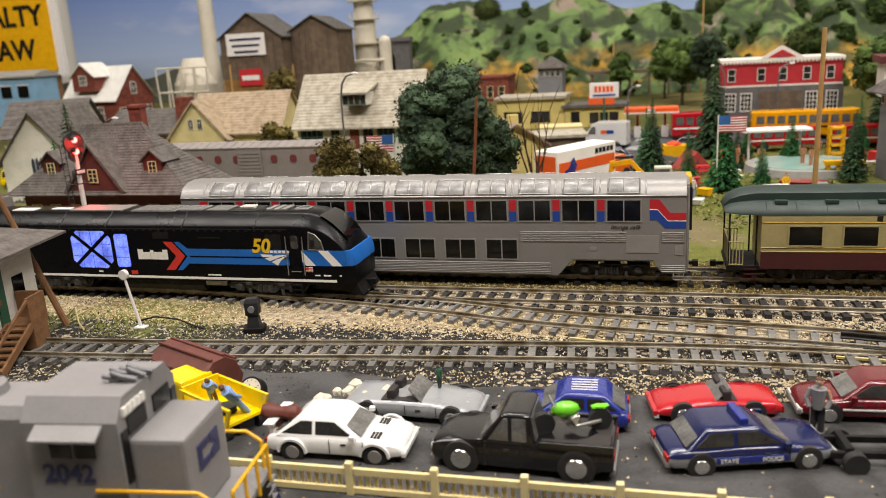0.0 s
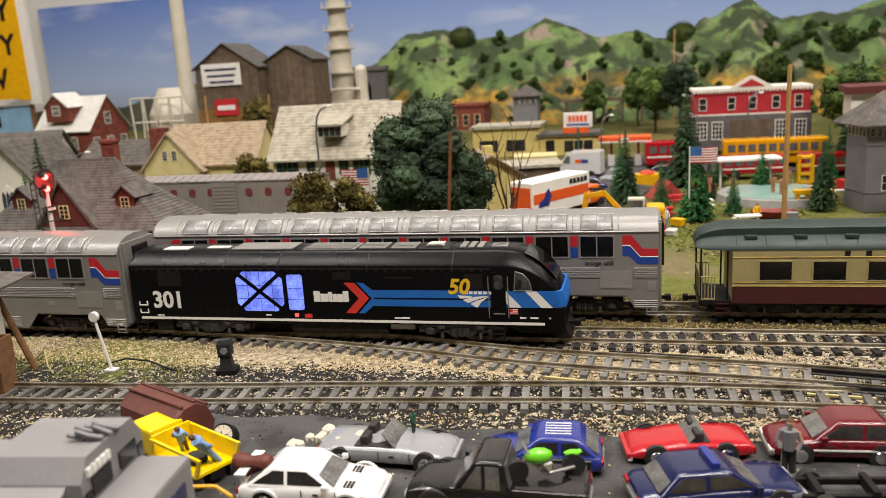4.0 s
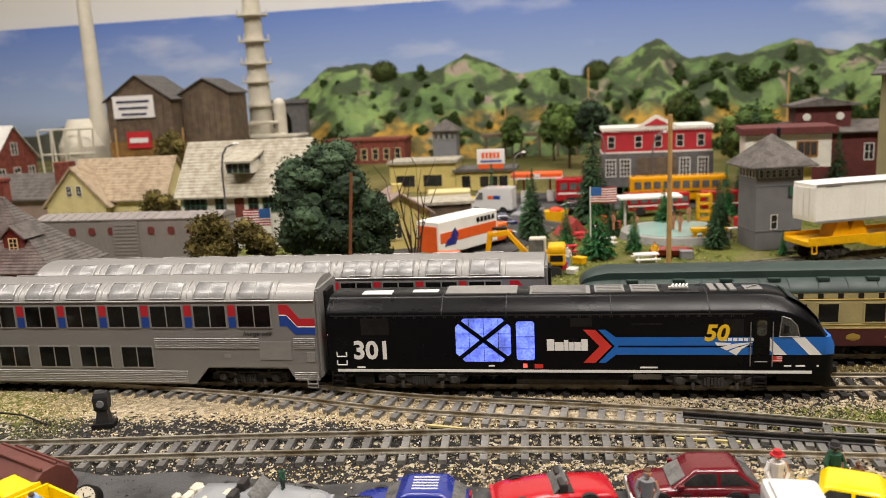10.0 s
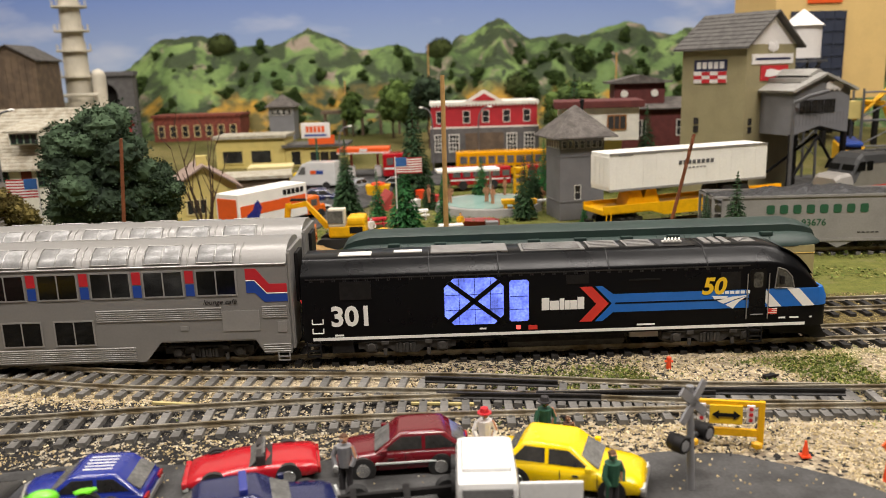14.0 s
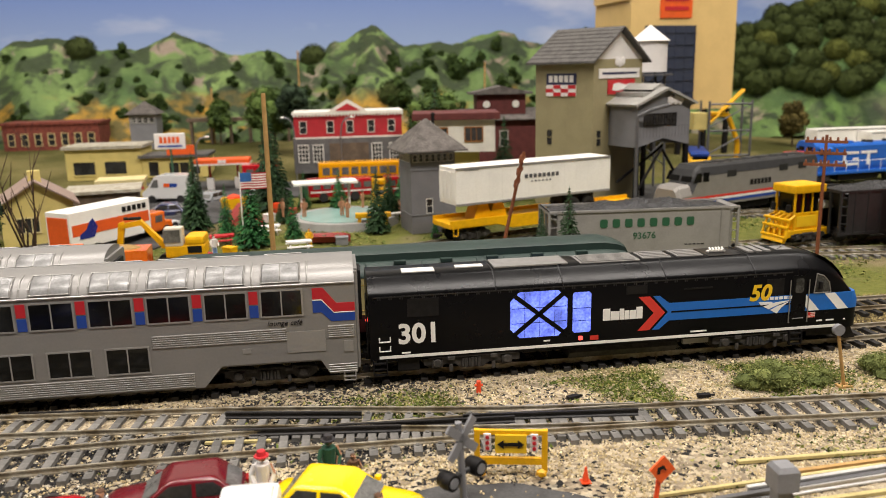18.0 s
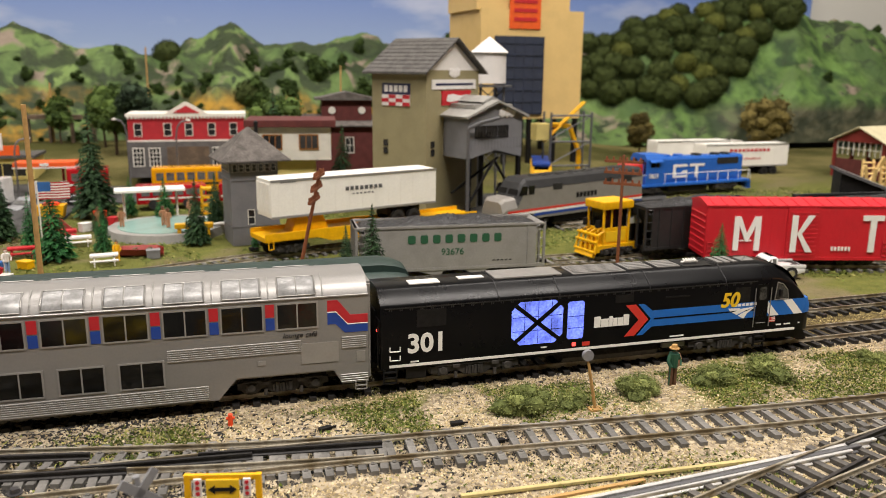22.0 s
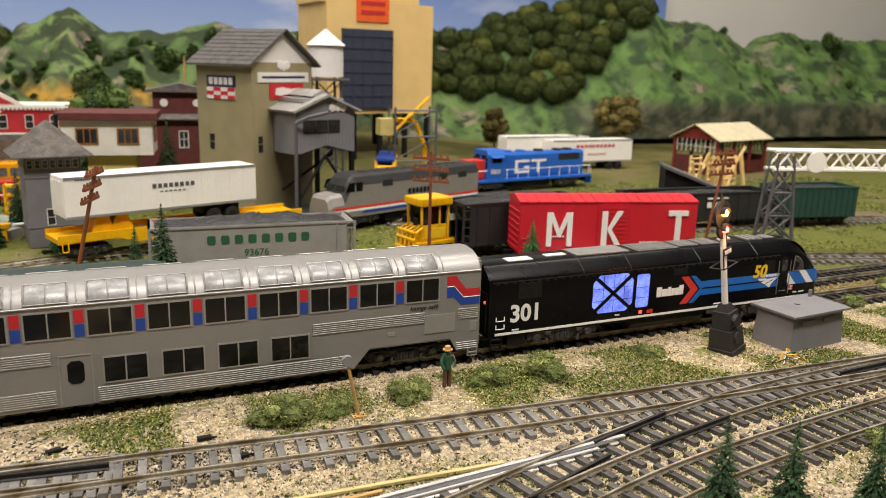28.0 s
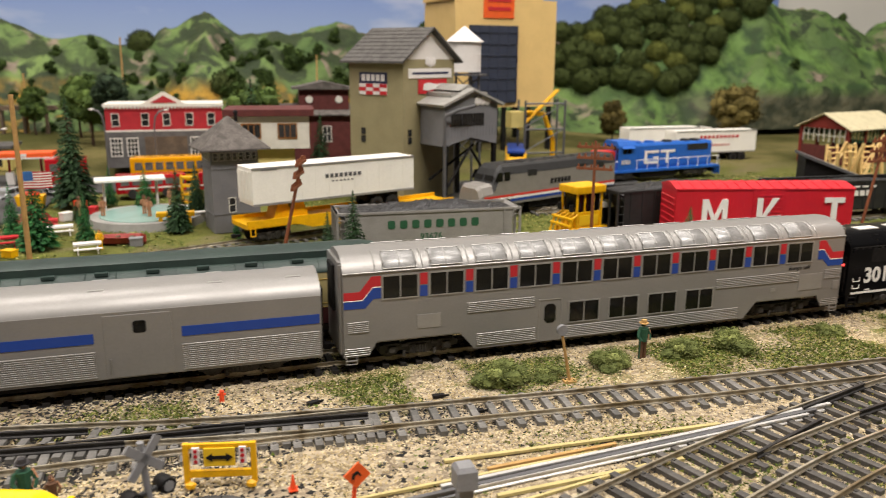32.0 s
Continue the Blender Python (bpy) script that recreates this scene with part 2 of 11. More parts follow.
LINES = {
    "main": [(x / 10, main_y(x / 10)) for x in range(-13, 15)],
    "siding": [(x / 10, main_y(x / 10) + 0.0445) for x in range(-13, 15)],
    "crossover": [(0.02, 0.0142), (0.10, 0.008), (0.17, -0.002), (0.238, -0.0148), (0.36, -0.0255), (0.45, -0.040), (0.52, -0.0475)],
    "front": [(-0.9, -0.16), (-0.3, -0.105), (0.025, -0.0795), (0.18, -0.0615), (0.30, -0.0500), (0.42, -0.0480), (0.52, -0.0490), (0.65, -0.0560), (0.80, -0.0600), (1.1, -0.061), (1.5, -0.05)],
    "yard_a": [(0.54, -0.150), (0.64, -0.113), (0.743, -0.084), (0.826, -0.070), (0.95, -0.0625)],
    "yard_b": [(0.60, -0.165), (0.70, -0.128), (0.80, -0.110), (0.95, -0.095), (1.2, -0.08)],
    "hopper_road": [(0.40, 0.215), (0.55, 0.205), (0.68, 0.204), (0.80, 0.194), (0.95, 0.162), (1.15, 0.11), (1.4, 0.03)],
    "flat_road": [(0.34, 0.232), (0.48, 0.287), (0.58, 0.323), (0.68, 0.360), (0.80, 0.408), (0.90, 0.45)],
    "mid_road": [(0.70, 0.232), (0.78, 0.238), (0.90, 0.255), (1.05, 0.262), (1.2, 0.26), (1.33, 0.23), (1.42, 0.15)],
    "gt_road": [(0.76, 0.36), (0.9, 0.362), (1.05, 0.37), (1.25, 0.36)],
    "box_road": [(-0.9, 0.29), (-0.3, 0.285), (0.05, 0.283)],
}


def ground_height(x, y):
    """Level boards at the front, rising gently to the foot of the hills."""
    z = 0.0
    if y > 0.5:
        f = min((y - 0.5) / 0.5, 1)
        z += 0.03 * f * f * (3 - 2 * f) * (1 if x < 0.9 else max(0.0, 1 - (x - 0.9) / 0.4))
    return z


def ground_sheet():
    near = [np.arange(-1.0, 1.65, 0.012), np.arange(-0.32, 0.52, 0.012)]
    xs = np.concatenate([np.linspace(X0, -1.05, 12), near[0], np.linspace(1.7, X1, 14)])
    ys = np.concatenate([[Y0, -0.5], near[1], np.linspace(0.54, Y1, 30)])
    bm = B()
    grid = [[bm.verts.new((x, y, ground_height(x, y) + 0.0008 * (noise.noise(Vector((x * 30, y * 30, 0))) - 0.4))) for x in xs] for y in ys]
    for a, b in zip(grid, grid[1:]):
        for i in range(len(xs) - 1):
            bm.faces.new((a[i], a[i + 1], b[i + 1], b[i]))
    me = bpy.data.meshes.new("ground")
    bm.to_mesh(me)
    bm.free()
    me.materials.append(M_GROUND)
    for p in me.polygons:
        p.use_smooth = True
    return tagged(new("ground", me), "scenic ground of tan ballast, dark cinders and green turf", "ground", kind="structure")


def ground_material():
    m = bpy.data.materials.new("scenic_ground")
    m.use_nodes = True
    t = m.node_tree
    n, l = t.nodes, t.links
    b = n["Principled BSDF"]
    co = n.new("ShaderNodeTexCoord")
    sep = n.new("ShaderNodeSeparateXYZ")
    l.new(co.outputs["Object"], sep.inputs[0])

    def tex(scale, detail=4.0, rough=0.6):
        q = n.new("ShaderNodeTexNoise")
        q.inputs["Scale"].default_value, q.inputs["Detail"].default_value, q.inputs["Roughness"].default_value = scale, detail, rough
        l.new(co.outputs["Object"], q.inputs["Vector"])
        return q.outputs["Fac"]

    def rng(v, a, c):
        q = n.new("ShaderNodeMapRange")
        q.interpolation_type = "SMOOTHSTEP"
        q.inputs["From Min"].default_value, q.inputs["From Max"].default_value = a, c
        l.new(v, q.inputs["Value"])
        return q.outputs["Result"]

    def calc(op, a, c):
        q = n.new("ShaderNodeMath")
        q.operation, q.use_clamp = op, True
        for k, v in enumerate((a, c)):
            if isinstance(v, float):
                q.inputs[k].default_value = v
            else:
                l.new(v, q.inputs[k])
        return q.outputs[0]

    def mix(f, a, c):
        q = n.new("ShaderNodeMix")
        q.data_type = "RGBA"
        l.new(f, q.inputs["Factor"])
        for k, v in (("A", a), ("B", c)):
            if isinstance(v, tuple):
                q.inputs[k].default_value = (*v, 1)
            else:
                l.new(v, q.inputs[k])
        return q.outputs["Result"]

    cell = n.new("ShaderNodeTexVoronoi")
    cell.inputs["Scale"].default_value = 520
    l.new(co.outputs["Object"], cell.inputs["Vector"])
    tone = n.new("ShaderNodeSeparateColor")
    l.new(cell.outputs["Color"], tone.inputs[0])
    stones = mix(tone.outputs[0], rgb("6f6353"), rgb("b5a78c"))
    cinder = mix(rng(tone.outputs[1], 0.80, 0.9), (0.018, 0.017, 0.016), rgb("a39a86"))
    turf = mix(tex(90), rgb("3c4a1e"), rgb("7c7a38"))
    turf = mix(rng(tone.outputs[0], 0.8, 0.85), turf, rgb("a59c7c"))
    earth = mix(tex(60), rgb("85765a"), rgb("565434"))
    # dark cinders on the side of the parked cars, tan stones between the tracks, turf behind
    dark = calc("MULTIPLY", rng(sep.outputs["X"], 0.56, 0.2), rng(sep.outputs["Y"], 0.09, 0.03))
    dark = calc("MULTIPLY", calc("ADD", calc("MULTIPLY", dark, 0.8), calc("MULTIPLY", rng(tex(22), 0.40, 0.62), 0.3)), rng(sep.outputs["X"], 0.66, 0.42))
    lane = calc("SUBTRACT", 0.016, sep.outputs["Y"])
    lane = calc("MULTIPLY", rng(lane, 0.056, 0.034), rng(sep.outputs["X"], 0.42, 0.28))
    dark = calc("SUBTRACT", dark, lane)
    dark = calc("LESS_THAN", tone.outputs[2], dark)
    base = mix(dark, stones, cinder)
    g1 = calc("MULTIPLY", rng(tex(16), 0.5, 0.6), rng(sep.outputs["X"], 0.40, 0.55))
    g1 = calc("MULTIPLY", g1, rng(sep.outputs["Y"], -0.05, -0.03))
    g2 = calc("MULTIPLY", rng(tex(19), 0.42, 0.55), rng(sep.outputs["X"], 0.09, 0.03))
    g2 = calc("MULTIPLY", g2, rng(sep.outputs["Y"], -0.065, -0.05))
    base = mix(calc("MAXIMUM", g1, g2), base, turf)
    siding = calc("MULTIPLY", rng(sep.outputs["Y"], 0.032, 0.038), rng(sep.outputs["X"], 0.02, 0.08))
    base = mix(siding, base, mix(tone.outputs[0], rgb("3a3020"), rgb("76683f")))
    back = rng(sep.outputs["Y"], 0.085, 0.10)
    base = mix(back, base, mix(rng(tex(9), 0.36, 0.5), earth, mix(tex(120), rgb("3f4a1c"), rgb("77753a"))))
    base = mix(rng(sep.outputs["Y"], 0.5, 0.7), base, mix(rng(tex(8), 0.35, 0.65), rgb("47471f"), mix(tex(70), rgb("5d5a30"), rgb("7c7048"))))
    l.new(base, b.inputs["Base Color"])
    b.inputs["Roughness"].default_value = 0.9
    b.inputs["Specular IOR Level"].default_value = 0.2
    bp = n.new("ShaderNodeBump")
    bp.inputs["Strength"].default_value, bp.inputs["Distance"].default_value = 1.0, 0.0012
    l.new(cell.outputs["Distance"], bp.inputs["Height"])
    bp.invert = True
    l.new(bp.outputs["Normal"], b.inputs["Normal"])
    return m


M_GROUND = ground_material()
ground_sheet()


def tri_mesh(name, verts, tris, material):
    """A mesh of triangles straight from arrays."""
    me = bpy.data.meshes.new(name)
    me.vertices.add(len(verts))
    me.vertices.foreach_set("co", np.asarray(verts, np.float32).ravel())
    me.loops.add(len(tris) * 3)
    me.loops.foreach_set("vertex_index", np.asarray(tris, np.int32).ravel())
    me.polygons.add(len(tris))
    me.polygons.foreach_set("loop_start", np.arange(0, len(tris) * 3, 3, dtype=np.int32))
    me.materials.append(material)
    me.update(calc_edges=True)
    return me


def island_material(name, stops, rough=0.9):
    """Each loose grain takes one of the stops' colours by chance."""
    m = bpy.data.materials.new(name)
    m.use_nodes = True
    n, l = m.node_tree.nodes, m.node_tree.links
    b = n["Principled BSDF"]
    geo = n.new("ShaderNodeNewGeometry")
    ramp = n.new("ShaderNodeValToRGB")
    e = ramp.color_ramp.elements
    for k, (at, col) in enumerate(stops):
        q = e[k] if k < 2 else e.new(at)
        q.position, q.color = at, (*rgb(col), 1)
    l.new(geo.outputs["Random Per Island"], ramp.inputs["Fac"])
    l.new(ramp.outputs["Color"], b.inputs["Base Color"])
    b.inputs["Roughness"].default_value = rough
    b.inputs["Specular IOR Level"].default_value = 0.25
    return m


def smooth(a, b, v):
    f = np.clip((v - a) / (b - a), 0, 1)
    return f * f * (3 - 2 * f)


def patches(x, y, f, seed):
    """Soft random patches over the ground, about 0 to 1."""
    rs = np.random.RandomState(seed)
    out = np.zeros_like(x)
    for k in range(9):
        a, ph = rs.uniform(0, 6.283), rs.uniform(0, 6.283)
        out += np.sin((x * math.cos(a) + y * math.sin(a)) * f * rs.uniform(0.6, 1.8) + ph)
    return 0.5 + out / 9 * 1.1


def scatter_stones():
    rs = np.random.RandomState(4)
    n = 330000
    x, y = rs.uniform(-0.30, 1.12, n), rs.uniform(-0.205, 0.100, n)
    fx = np.array(LINES["front"])
    front = np.interp(x, fx[:, 0], fx[:, 1])
    main = 0.0142 + 0.0095 * x + 0.019 * x * x
    tan = np.where(y > front, smooth(0.060, 0.040, main - y) * smooth(0.46, 0.25, x) * 1.2 + smooth(0.36, 0.5, x), smooth(0.10, 0.42, x))
    tan = np.where((x > 0.6) & (y < front - 0.016), 0.75, tan)
    tan = np.where(np.abs(y - front) < 0.015, smooth(0.35, 0.8, x) * 0.7, tan)
    tan = np.clip(tan * 0.97 + (patches(x, y, 60, 1) - 0.5) * np.where(x > 0.5, 0.35, 0.55), 0.07, 0.985)
    tan = np.where(np.abs(y - main) < 0.0145, 0.16, tan)
    lot = (x > 0.05) & (x < 0.49) & (y < -0.09 + 0.004 * np.sin(x * 70))
    keep = ~lot | (rs.rand(n) < 0.03)
    is_tan = rs.rand(n) < tan
    old = (y > main + 0.015) & (x > 0.05)
    zb = np.where(lot, 0.0009, -0.0003)
    kinds = (
        (keep & is_tan & ~old, "ballast_stones", "loose tan and cream ballast stones", [(0.0, "6a5e45"), (1.0, "cfc09e"), (0.3, "8b7b5b"), (0.75, "a8966f")]),
        (keep & ~is_tan & ~old, "cinders", "loose black cinders beside the tracks", [(0.0, "17161a"), (1.0, "c4bdad"), (0.55, "2b2927"), (0.88, "45413b"), (0.94, "9a9284")]),
        (keep & old, "brown_ballast", "weathered olive brown ballast round the siding", [(0.0, "2a2318"), (1.0, "b9a878"), (0.35, "51462c"), (0.7, "766740")]))
    for sel, nm, lb, stops in kinds:
        c = np.stack([x[sel], y[sel], zb[sel]], 1)
        m = len(c)
        r = rs.uniform(0.0003, 0.00062, (m, 1, 1))
        a = np.arange(4) * math.pi / 2
        ring = np.stack([np.cos(a), np.sin(a), np.zeros(4)], 1)[None] * rs.uniform(0.6, 1.25, (m, 4, 1))
        an = rs.uniform(0, 6.283, m)
        co, si = np.cos(an)[:, None], np.sin(an)[:, None]
        ring = np.stack([ring[..., 0] * co - ring[..., 1] * si, ring[..., 0] * si + ring[..., 1] * co, ring[..., 2]], 2)
        top = np.concatenate([rs.uniform(-0.45, 0.45, (m, 1, 2)), rs.uniform(0.8, 1.5, (m, 1, 1))], 2)
        v = (np.concatenate([ring, top], 1) * r + c[:, None]).reshape(-1, 3)
        t = np.array([(0, 1, 4), (1, 2, 4), (2, 3, 4), (3, 0, 4)])[None] + (np.arange(m) * 5)[:, None, None]
        tagged(new(nm, tri_mesh(nm, v, t.reshape(-1, 3), island_material(nm, stops))), lb, "gravel", kind="stuff")


def scatter_turf():
    rs = np.random.RandomState(8)
    n = 420000
    x, y = rs.uniform(-0.30, 1.5, n), rs.uniform(-0.20, 0.55, n)
    x[:170000], y[:170000] = rs.uniform(0.36, 1.15, 170000), rs.uniform(-0.07, 0.03, 170000)
    x[170000:210000], y[170000:210000] = rs.uniform(0.50, 1.15, 40000), rs.uniform(-0.21, -0.065, 40000)
    fx = np.array(LINES["front"])
    front = np.interp(x, fx[:, 0], fx[:, 1])
    main = 0.0142 + 0.0095 * x + 0.019 * x * x
    p1 = 1.5 * smooth(0.36, 0.58, x) * smooth(0.012, 0.020, y - front) * smooth(0.022, 0.034, main - y)
    p4 = smooth(0.50, 0.62, x) * smooth(-0.016, -0.026, y - front) * 0.9
    p2 = smooth(0.09, 0.03, x) * smooth(-0.005, 0.012, y - front) * smooth(0.034, 0.046, main - y)
    p3 = smooth(0.095, 0.115, y - main) * 1.2
    p = np.where(y > 0.09, p3 * 0.75, np.minimum(np.maximum(np.maximum(p1, p2) * 2.2, p4), 1)) * smooth(0.30, 0.60, patches(x, y, 75, 3)) + 0.012
    p = np.where((np.abs(y - main) < 0.02) | (np.abs(y - main - 0.0445) < 0.02) | ((y < -0.085) & (x < 0.5)), 0, p)
    sel = rs.rand(n) < p
    c = np.stack([x[sel], y[sel], np.zeros(sel.sum())], 1)
    m = len(c)
    d = rs.randn(m, 3, 3) * np.array([0.00062, 0.00062, 0.0004]) * np.where(c[:, 1] > 0.1, 2.4, 1.0)[:, None, None]
    d[:, 0] = [0, 0, 0.0009]
    d[:, 0] += rs.randn(m, 3) * 0.0004
    v = (c[:, None] + d).reshape(-1, 3)
    v[:, 2] = np.abs(v[:, 2]) + 0.0002
    tagged(new("turf", tri_mesh("turf", v, np.arange(m * 3).reshape(-1, 3), island_material("ground_turf", [(0.0, "353f17"), (1.0, "a89d60"), (0.5, "5a682c"), (0.8, "7d8342")]))), "green ground-foam turf beside the tracks", "grass", kind="stuff")


scatter_stones()
scatter_turf()


def rail_mesh(ps, hs, side, r=8.6):
    bm = B()
    prof = [(-0.55, 1.6), (0.55, 1.6), (0.5, 2.0), (0.22, 2.3), (0.22, 3.3), (0.42, 3.5), (0.42, 4.0), (-0.42, 4.0), (-0.42, 3.5), (-0.22, 3.3), (-0.22, 2.3), (-0.5, 2.0)]
    rings = []
    for p, h in zip(ps, hs):
        nx, ny = -math.sin(h), math.cos(h)
        rings.append([(p.x / MM + nx * (side * r + a), p.y / MM + ny * (side * r + a), z) for a, z in prof])
    return loft(bm, rings)


def tie_mesh(material, length=30.0):
    bm = B()
    box(bm, -1.6, 1.6, -length / 2, length / 2, -0.5, 1.7, 0.15)
    for s in (-1, 1):
        box(bm, -0.7, 0.7, s * 8.6 - 1.6, s * 8.6 + 1.6, 1.6, 2.15)
    me = part("tie", bm, material)
    data = me.data
    bpy.data.objects.remove(me)
    return data


def lay_track(line, label, tie_mat, as_parts, pitch=0.0084, lo=-9, hi=9):
    ps = spline(LINES[line])
    hs = headings(ps)
    tr = thing("track", 0, 0, 0, label=label, category="railway track", kind="structure")
    for side in (-1, 1):
        part("rail", rail_mesh(ps[::2], hs[::2], side), M_RAIL, tr, smooth=True)
    data = tie_mesh(tie_mat)
    tps = spline(LINES[line], pitch)
    ths = headings(tps)
    rnd = random.Random(line)
    rest = []
    for p, h in zip(tps, ths):
        m = pose(p.x, p.y, 0, 0, 0, math.degrees(h) + rnd.uniform(-1.2, 1.2))
        if as_parts and lo < p.x < hi:
            ob = new("tie", data)
            ob.parent = tr
            ob.matrix_local = m
        else:
            rest.append(m)
    if rest:
        bm = bmesh.new()
        for m in rest:
            q = bmesh.new()
            q.from_mesh(data)
            q.transform(m)
            tmp = bpy.data.meshes.new("t")
            q.to_mesh(tmp)
            q.free()
            bm.from_mesh(tmp)
            bpy.data.meshes.remove(tmp)
        me = bpy.data.meshes.new("ties")
        bm.to_mesh(me)
        bm.free()
        me.materials.append(tie_mat)
        ob = new("ties", me)
        ob.parent = tr
        tagged(ob, kind="stuff")
    return tr


lay_track("main", "main track on black ties under the passenger train", M_TIEB, True, lo=-0.25, hi=1.05)
lay_track("siding", "siding track under the standing coaches", M_TIEB, True, lo=0.2, hi=1.1)
lay_track("crossover", "curved crossover track with grey ties", M_TIE, True)
lay_track("front", "weathered front track with grey ties", M_TIE, True, lo=-0.2, hi=1.05)
lay_track("yard_a", "yard track joining the front track", M_TIEY, True)
lay_track("yard_b", "outer yard track with dark ties", M_TIEY, True)
for ln, lb in (("hopper_road", "track under the grey hopper and red boxcar"), ("flat_road", "track under the yellow flatcar"), ("mid_road", "curving track under the black gondolas"), ("gt_road", "track under the blue diesel"), ("box_road", "track under the grey boxcar")):
    lay_track(ln, lb, M_TIE, False)

def backdrop_material():
    m = bpy.data.materials.new("painted_sky")
    m.use_nodes = True
    t = m.node_tree
    n, l = t.nodes, t.links
    b = n["Principled BSDF"]
    co = n.new("ShaderNodeTexCoord")
    sep = n.new("ShaderNodeSeparateXYZ")
    l.new(co.outputs["Object"], sep.inputs[0])
    ramp = n.new("ShaderNodeValToRGB")
    e = ramp.color_ramp.elements
    e[0].position, e[0].color = 0.25, (*rgb("aebfd8"), 1)
    e[1].position, e[1].color = 1.0, (*rgb("5878c0"), 1)
    mr = n.new("ShaderNodeMapRange")
    mr.inputs["From Min"].default_value, mr.inputs["From Max"].default_value = 0.0, 0.36
    l.new(sep.outputs["Z"], mr.inputs["Value"])
    l.new(mr.outputs["Result"], ramp.inputs["Fac"])
    mp = n.new("ShaderNodeMapping")
    mp.inputs["Scale"].default_value = (3.0, 1.0, 9.0)
    l.new(co.outputs["Object"], mp.inputs["Vector"])
    cl = n.new("ShaderNodeTexNoise")
    cl.inputs["Scale"].default_value, cl.inputs["Detail"].default_value = 1.3, 6.0
    l.new(mp.outputs[0], cl.inputs["Vector"])
    cr = n.new("ShaderNodeMapRange")
    cr.inputs["From Min"].default_value, cr.inputs["From Max"].default_value = 0.55, 0.75
    cr.inputs["To Max"].default_value = 0.55
    l.new(cl.outputs["Fac"], cr.inputs["Value"])
    mx = n.new("ShaderNodeMix")
    mx.data_type = "RGBA"
    mx.inputs["B"].default_value = (*rgb("dfe0e6"), 1)
    l.new(cr.outputs["Result"], mx.inputs["Factor"])
    l.new(ramp.outputs["Color"], mx.inputs["A"])
    l.new(mx.outputs["Result"], b.inputs["Base Color"])
    b.inputs["Roughness"].default_value = 0.6
    return m


M_SKY = backdrop_material()
M_WALL = mat("white_wall_paint", "d9d6cf", 0.8, vary=0.04, scale=3)
# unseen room walls: a dark tone chosen to keep ambient bounce low
M_DIMWALL = mat("unseen_dim_wall", "6b5f52", 0.8, vary=0.15, scale=8)
# ceiling out of view, greyed so that less light bounces down
M_CEIL = mat("unseen_dim_ceiling", "a5a29b", 0.85, vary=0.05, scale=4)
M_FLOOR = mat("room_carpet", "55504a", 0.95, vary=0.2, scale=20)


def sheet(name, material, x0, x1, y0, y1, z0, z1, label, category, kind="structure"):
    bm = B()
    box(bm, x0 / MM, x1 / MM, y0 / MM, y1 / MM, z0 / MM, z1 / MM)
    ob = part(name, bm, material)
    return tagged(ob, label, category, kind=kind)


sheet("wall_north", M_WALL, -2.7, 3.7, 1.45, 1.5, -1.0, 1.65, "plain white painted wall behind the layout", "wall")
# added walls out of view, closing the room and soaking up stray light
sheet("wall_south", M_DIMWALL, -2.7, 3.7, -2.3, -2.25, -1.0, 1.65, "added unseen room wall, dark brown to cut bounced light", "wall")
sheet("wall_west", M_DIMWALL, -2.75, -2.7, -2.3, 1.5, -1.0, 1.65, "added unseen room wall, dark brown to cut bounced light", "wall")
sheet("wall_east", M_DIMWALL, 3.7, 3.75, -2.3, 1.5, -1.0, 1.65, "added unseen room wall, dark brown to cut bounced light", "wall")
sheet("ceiling", M_CEIL, -2.75, 3.75, -2.3, 1.5, 1.65, 1.7, "added unseen ceiling, greyed to cut bounced light", "ceiling")
sheet("floor", M_FLOOR, -2.75, 3.75, -2.3, 1.5, -1.05, -1.0, "grey carpeted room floor", "floor")
sheet("backdrop", M_SKY, -1.225, 1.86, 1.425, 1.44, -0.02, 0.345, "painted blue sky backdrop with soft clouds", "backdrop")
sheet("layout_table", M_TIMBER, X0, X1, Y0, Y1, -0.12, -0.006, "timber edge of the layout table", "table")

# ==== the trains ====
M_SKYL = mat("roof_window_plastic", (0.23, 0.228, 0.222), 0.34, metal=0.1, vary=0.3, scale=160, spec=0.6)
M_XWIN = mat("lit_engine_room", (0.16, 0.23, 0.95), 0.5, vary=0.55, scale=110, glow=1.15)
M_CABPANE = mat("cab_side_pane", (0.055, 0.055, 0.05), 0.12, vary=0.6, scale=240, spec=0.6)
M_STEPS = mat("grey_grab_iron", "8c8a86", 0.4, metal=0.5, vary=0.1)
M_GREYP = mat("roof_hatch_grey", "8e8c89", 0.4, metal=0.4, vary=0.1)
M_WHITEP = mat("roof_panel_white", "d6d3cc", 0.45, vary=0.06)
M_YELLOWG = mat("number_sticker", "a49a5a", 0.6)
M_LAMP = mat("headlight_lens", (0.9, 0.85, 0.7), 0.1, glow=1.5, vary=0.02)
M_REDLAMP = mat("red_marker_lens", (0.9, 0.05, 0.04), 0.2, glow=3.0, vary=0.02)


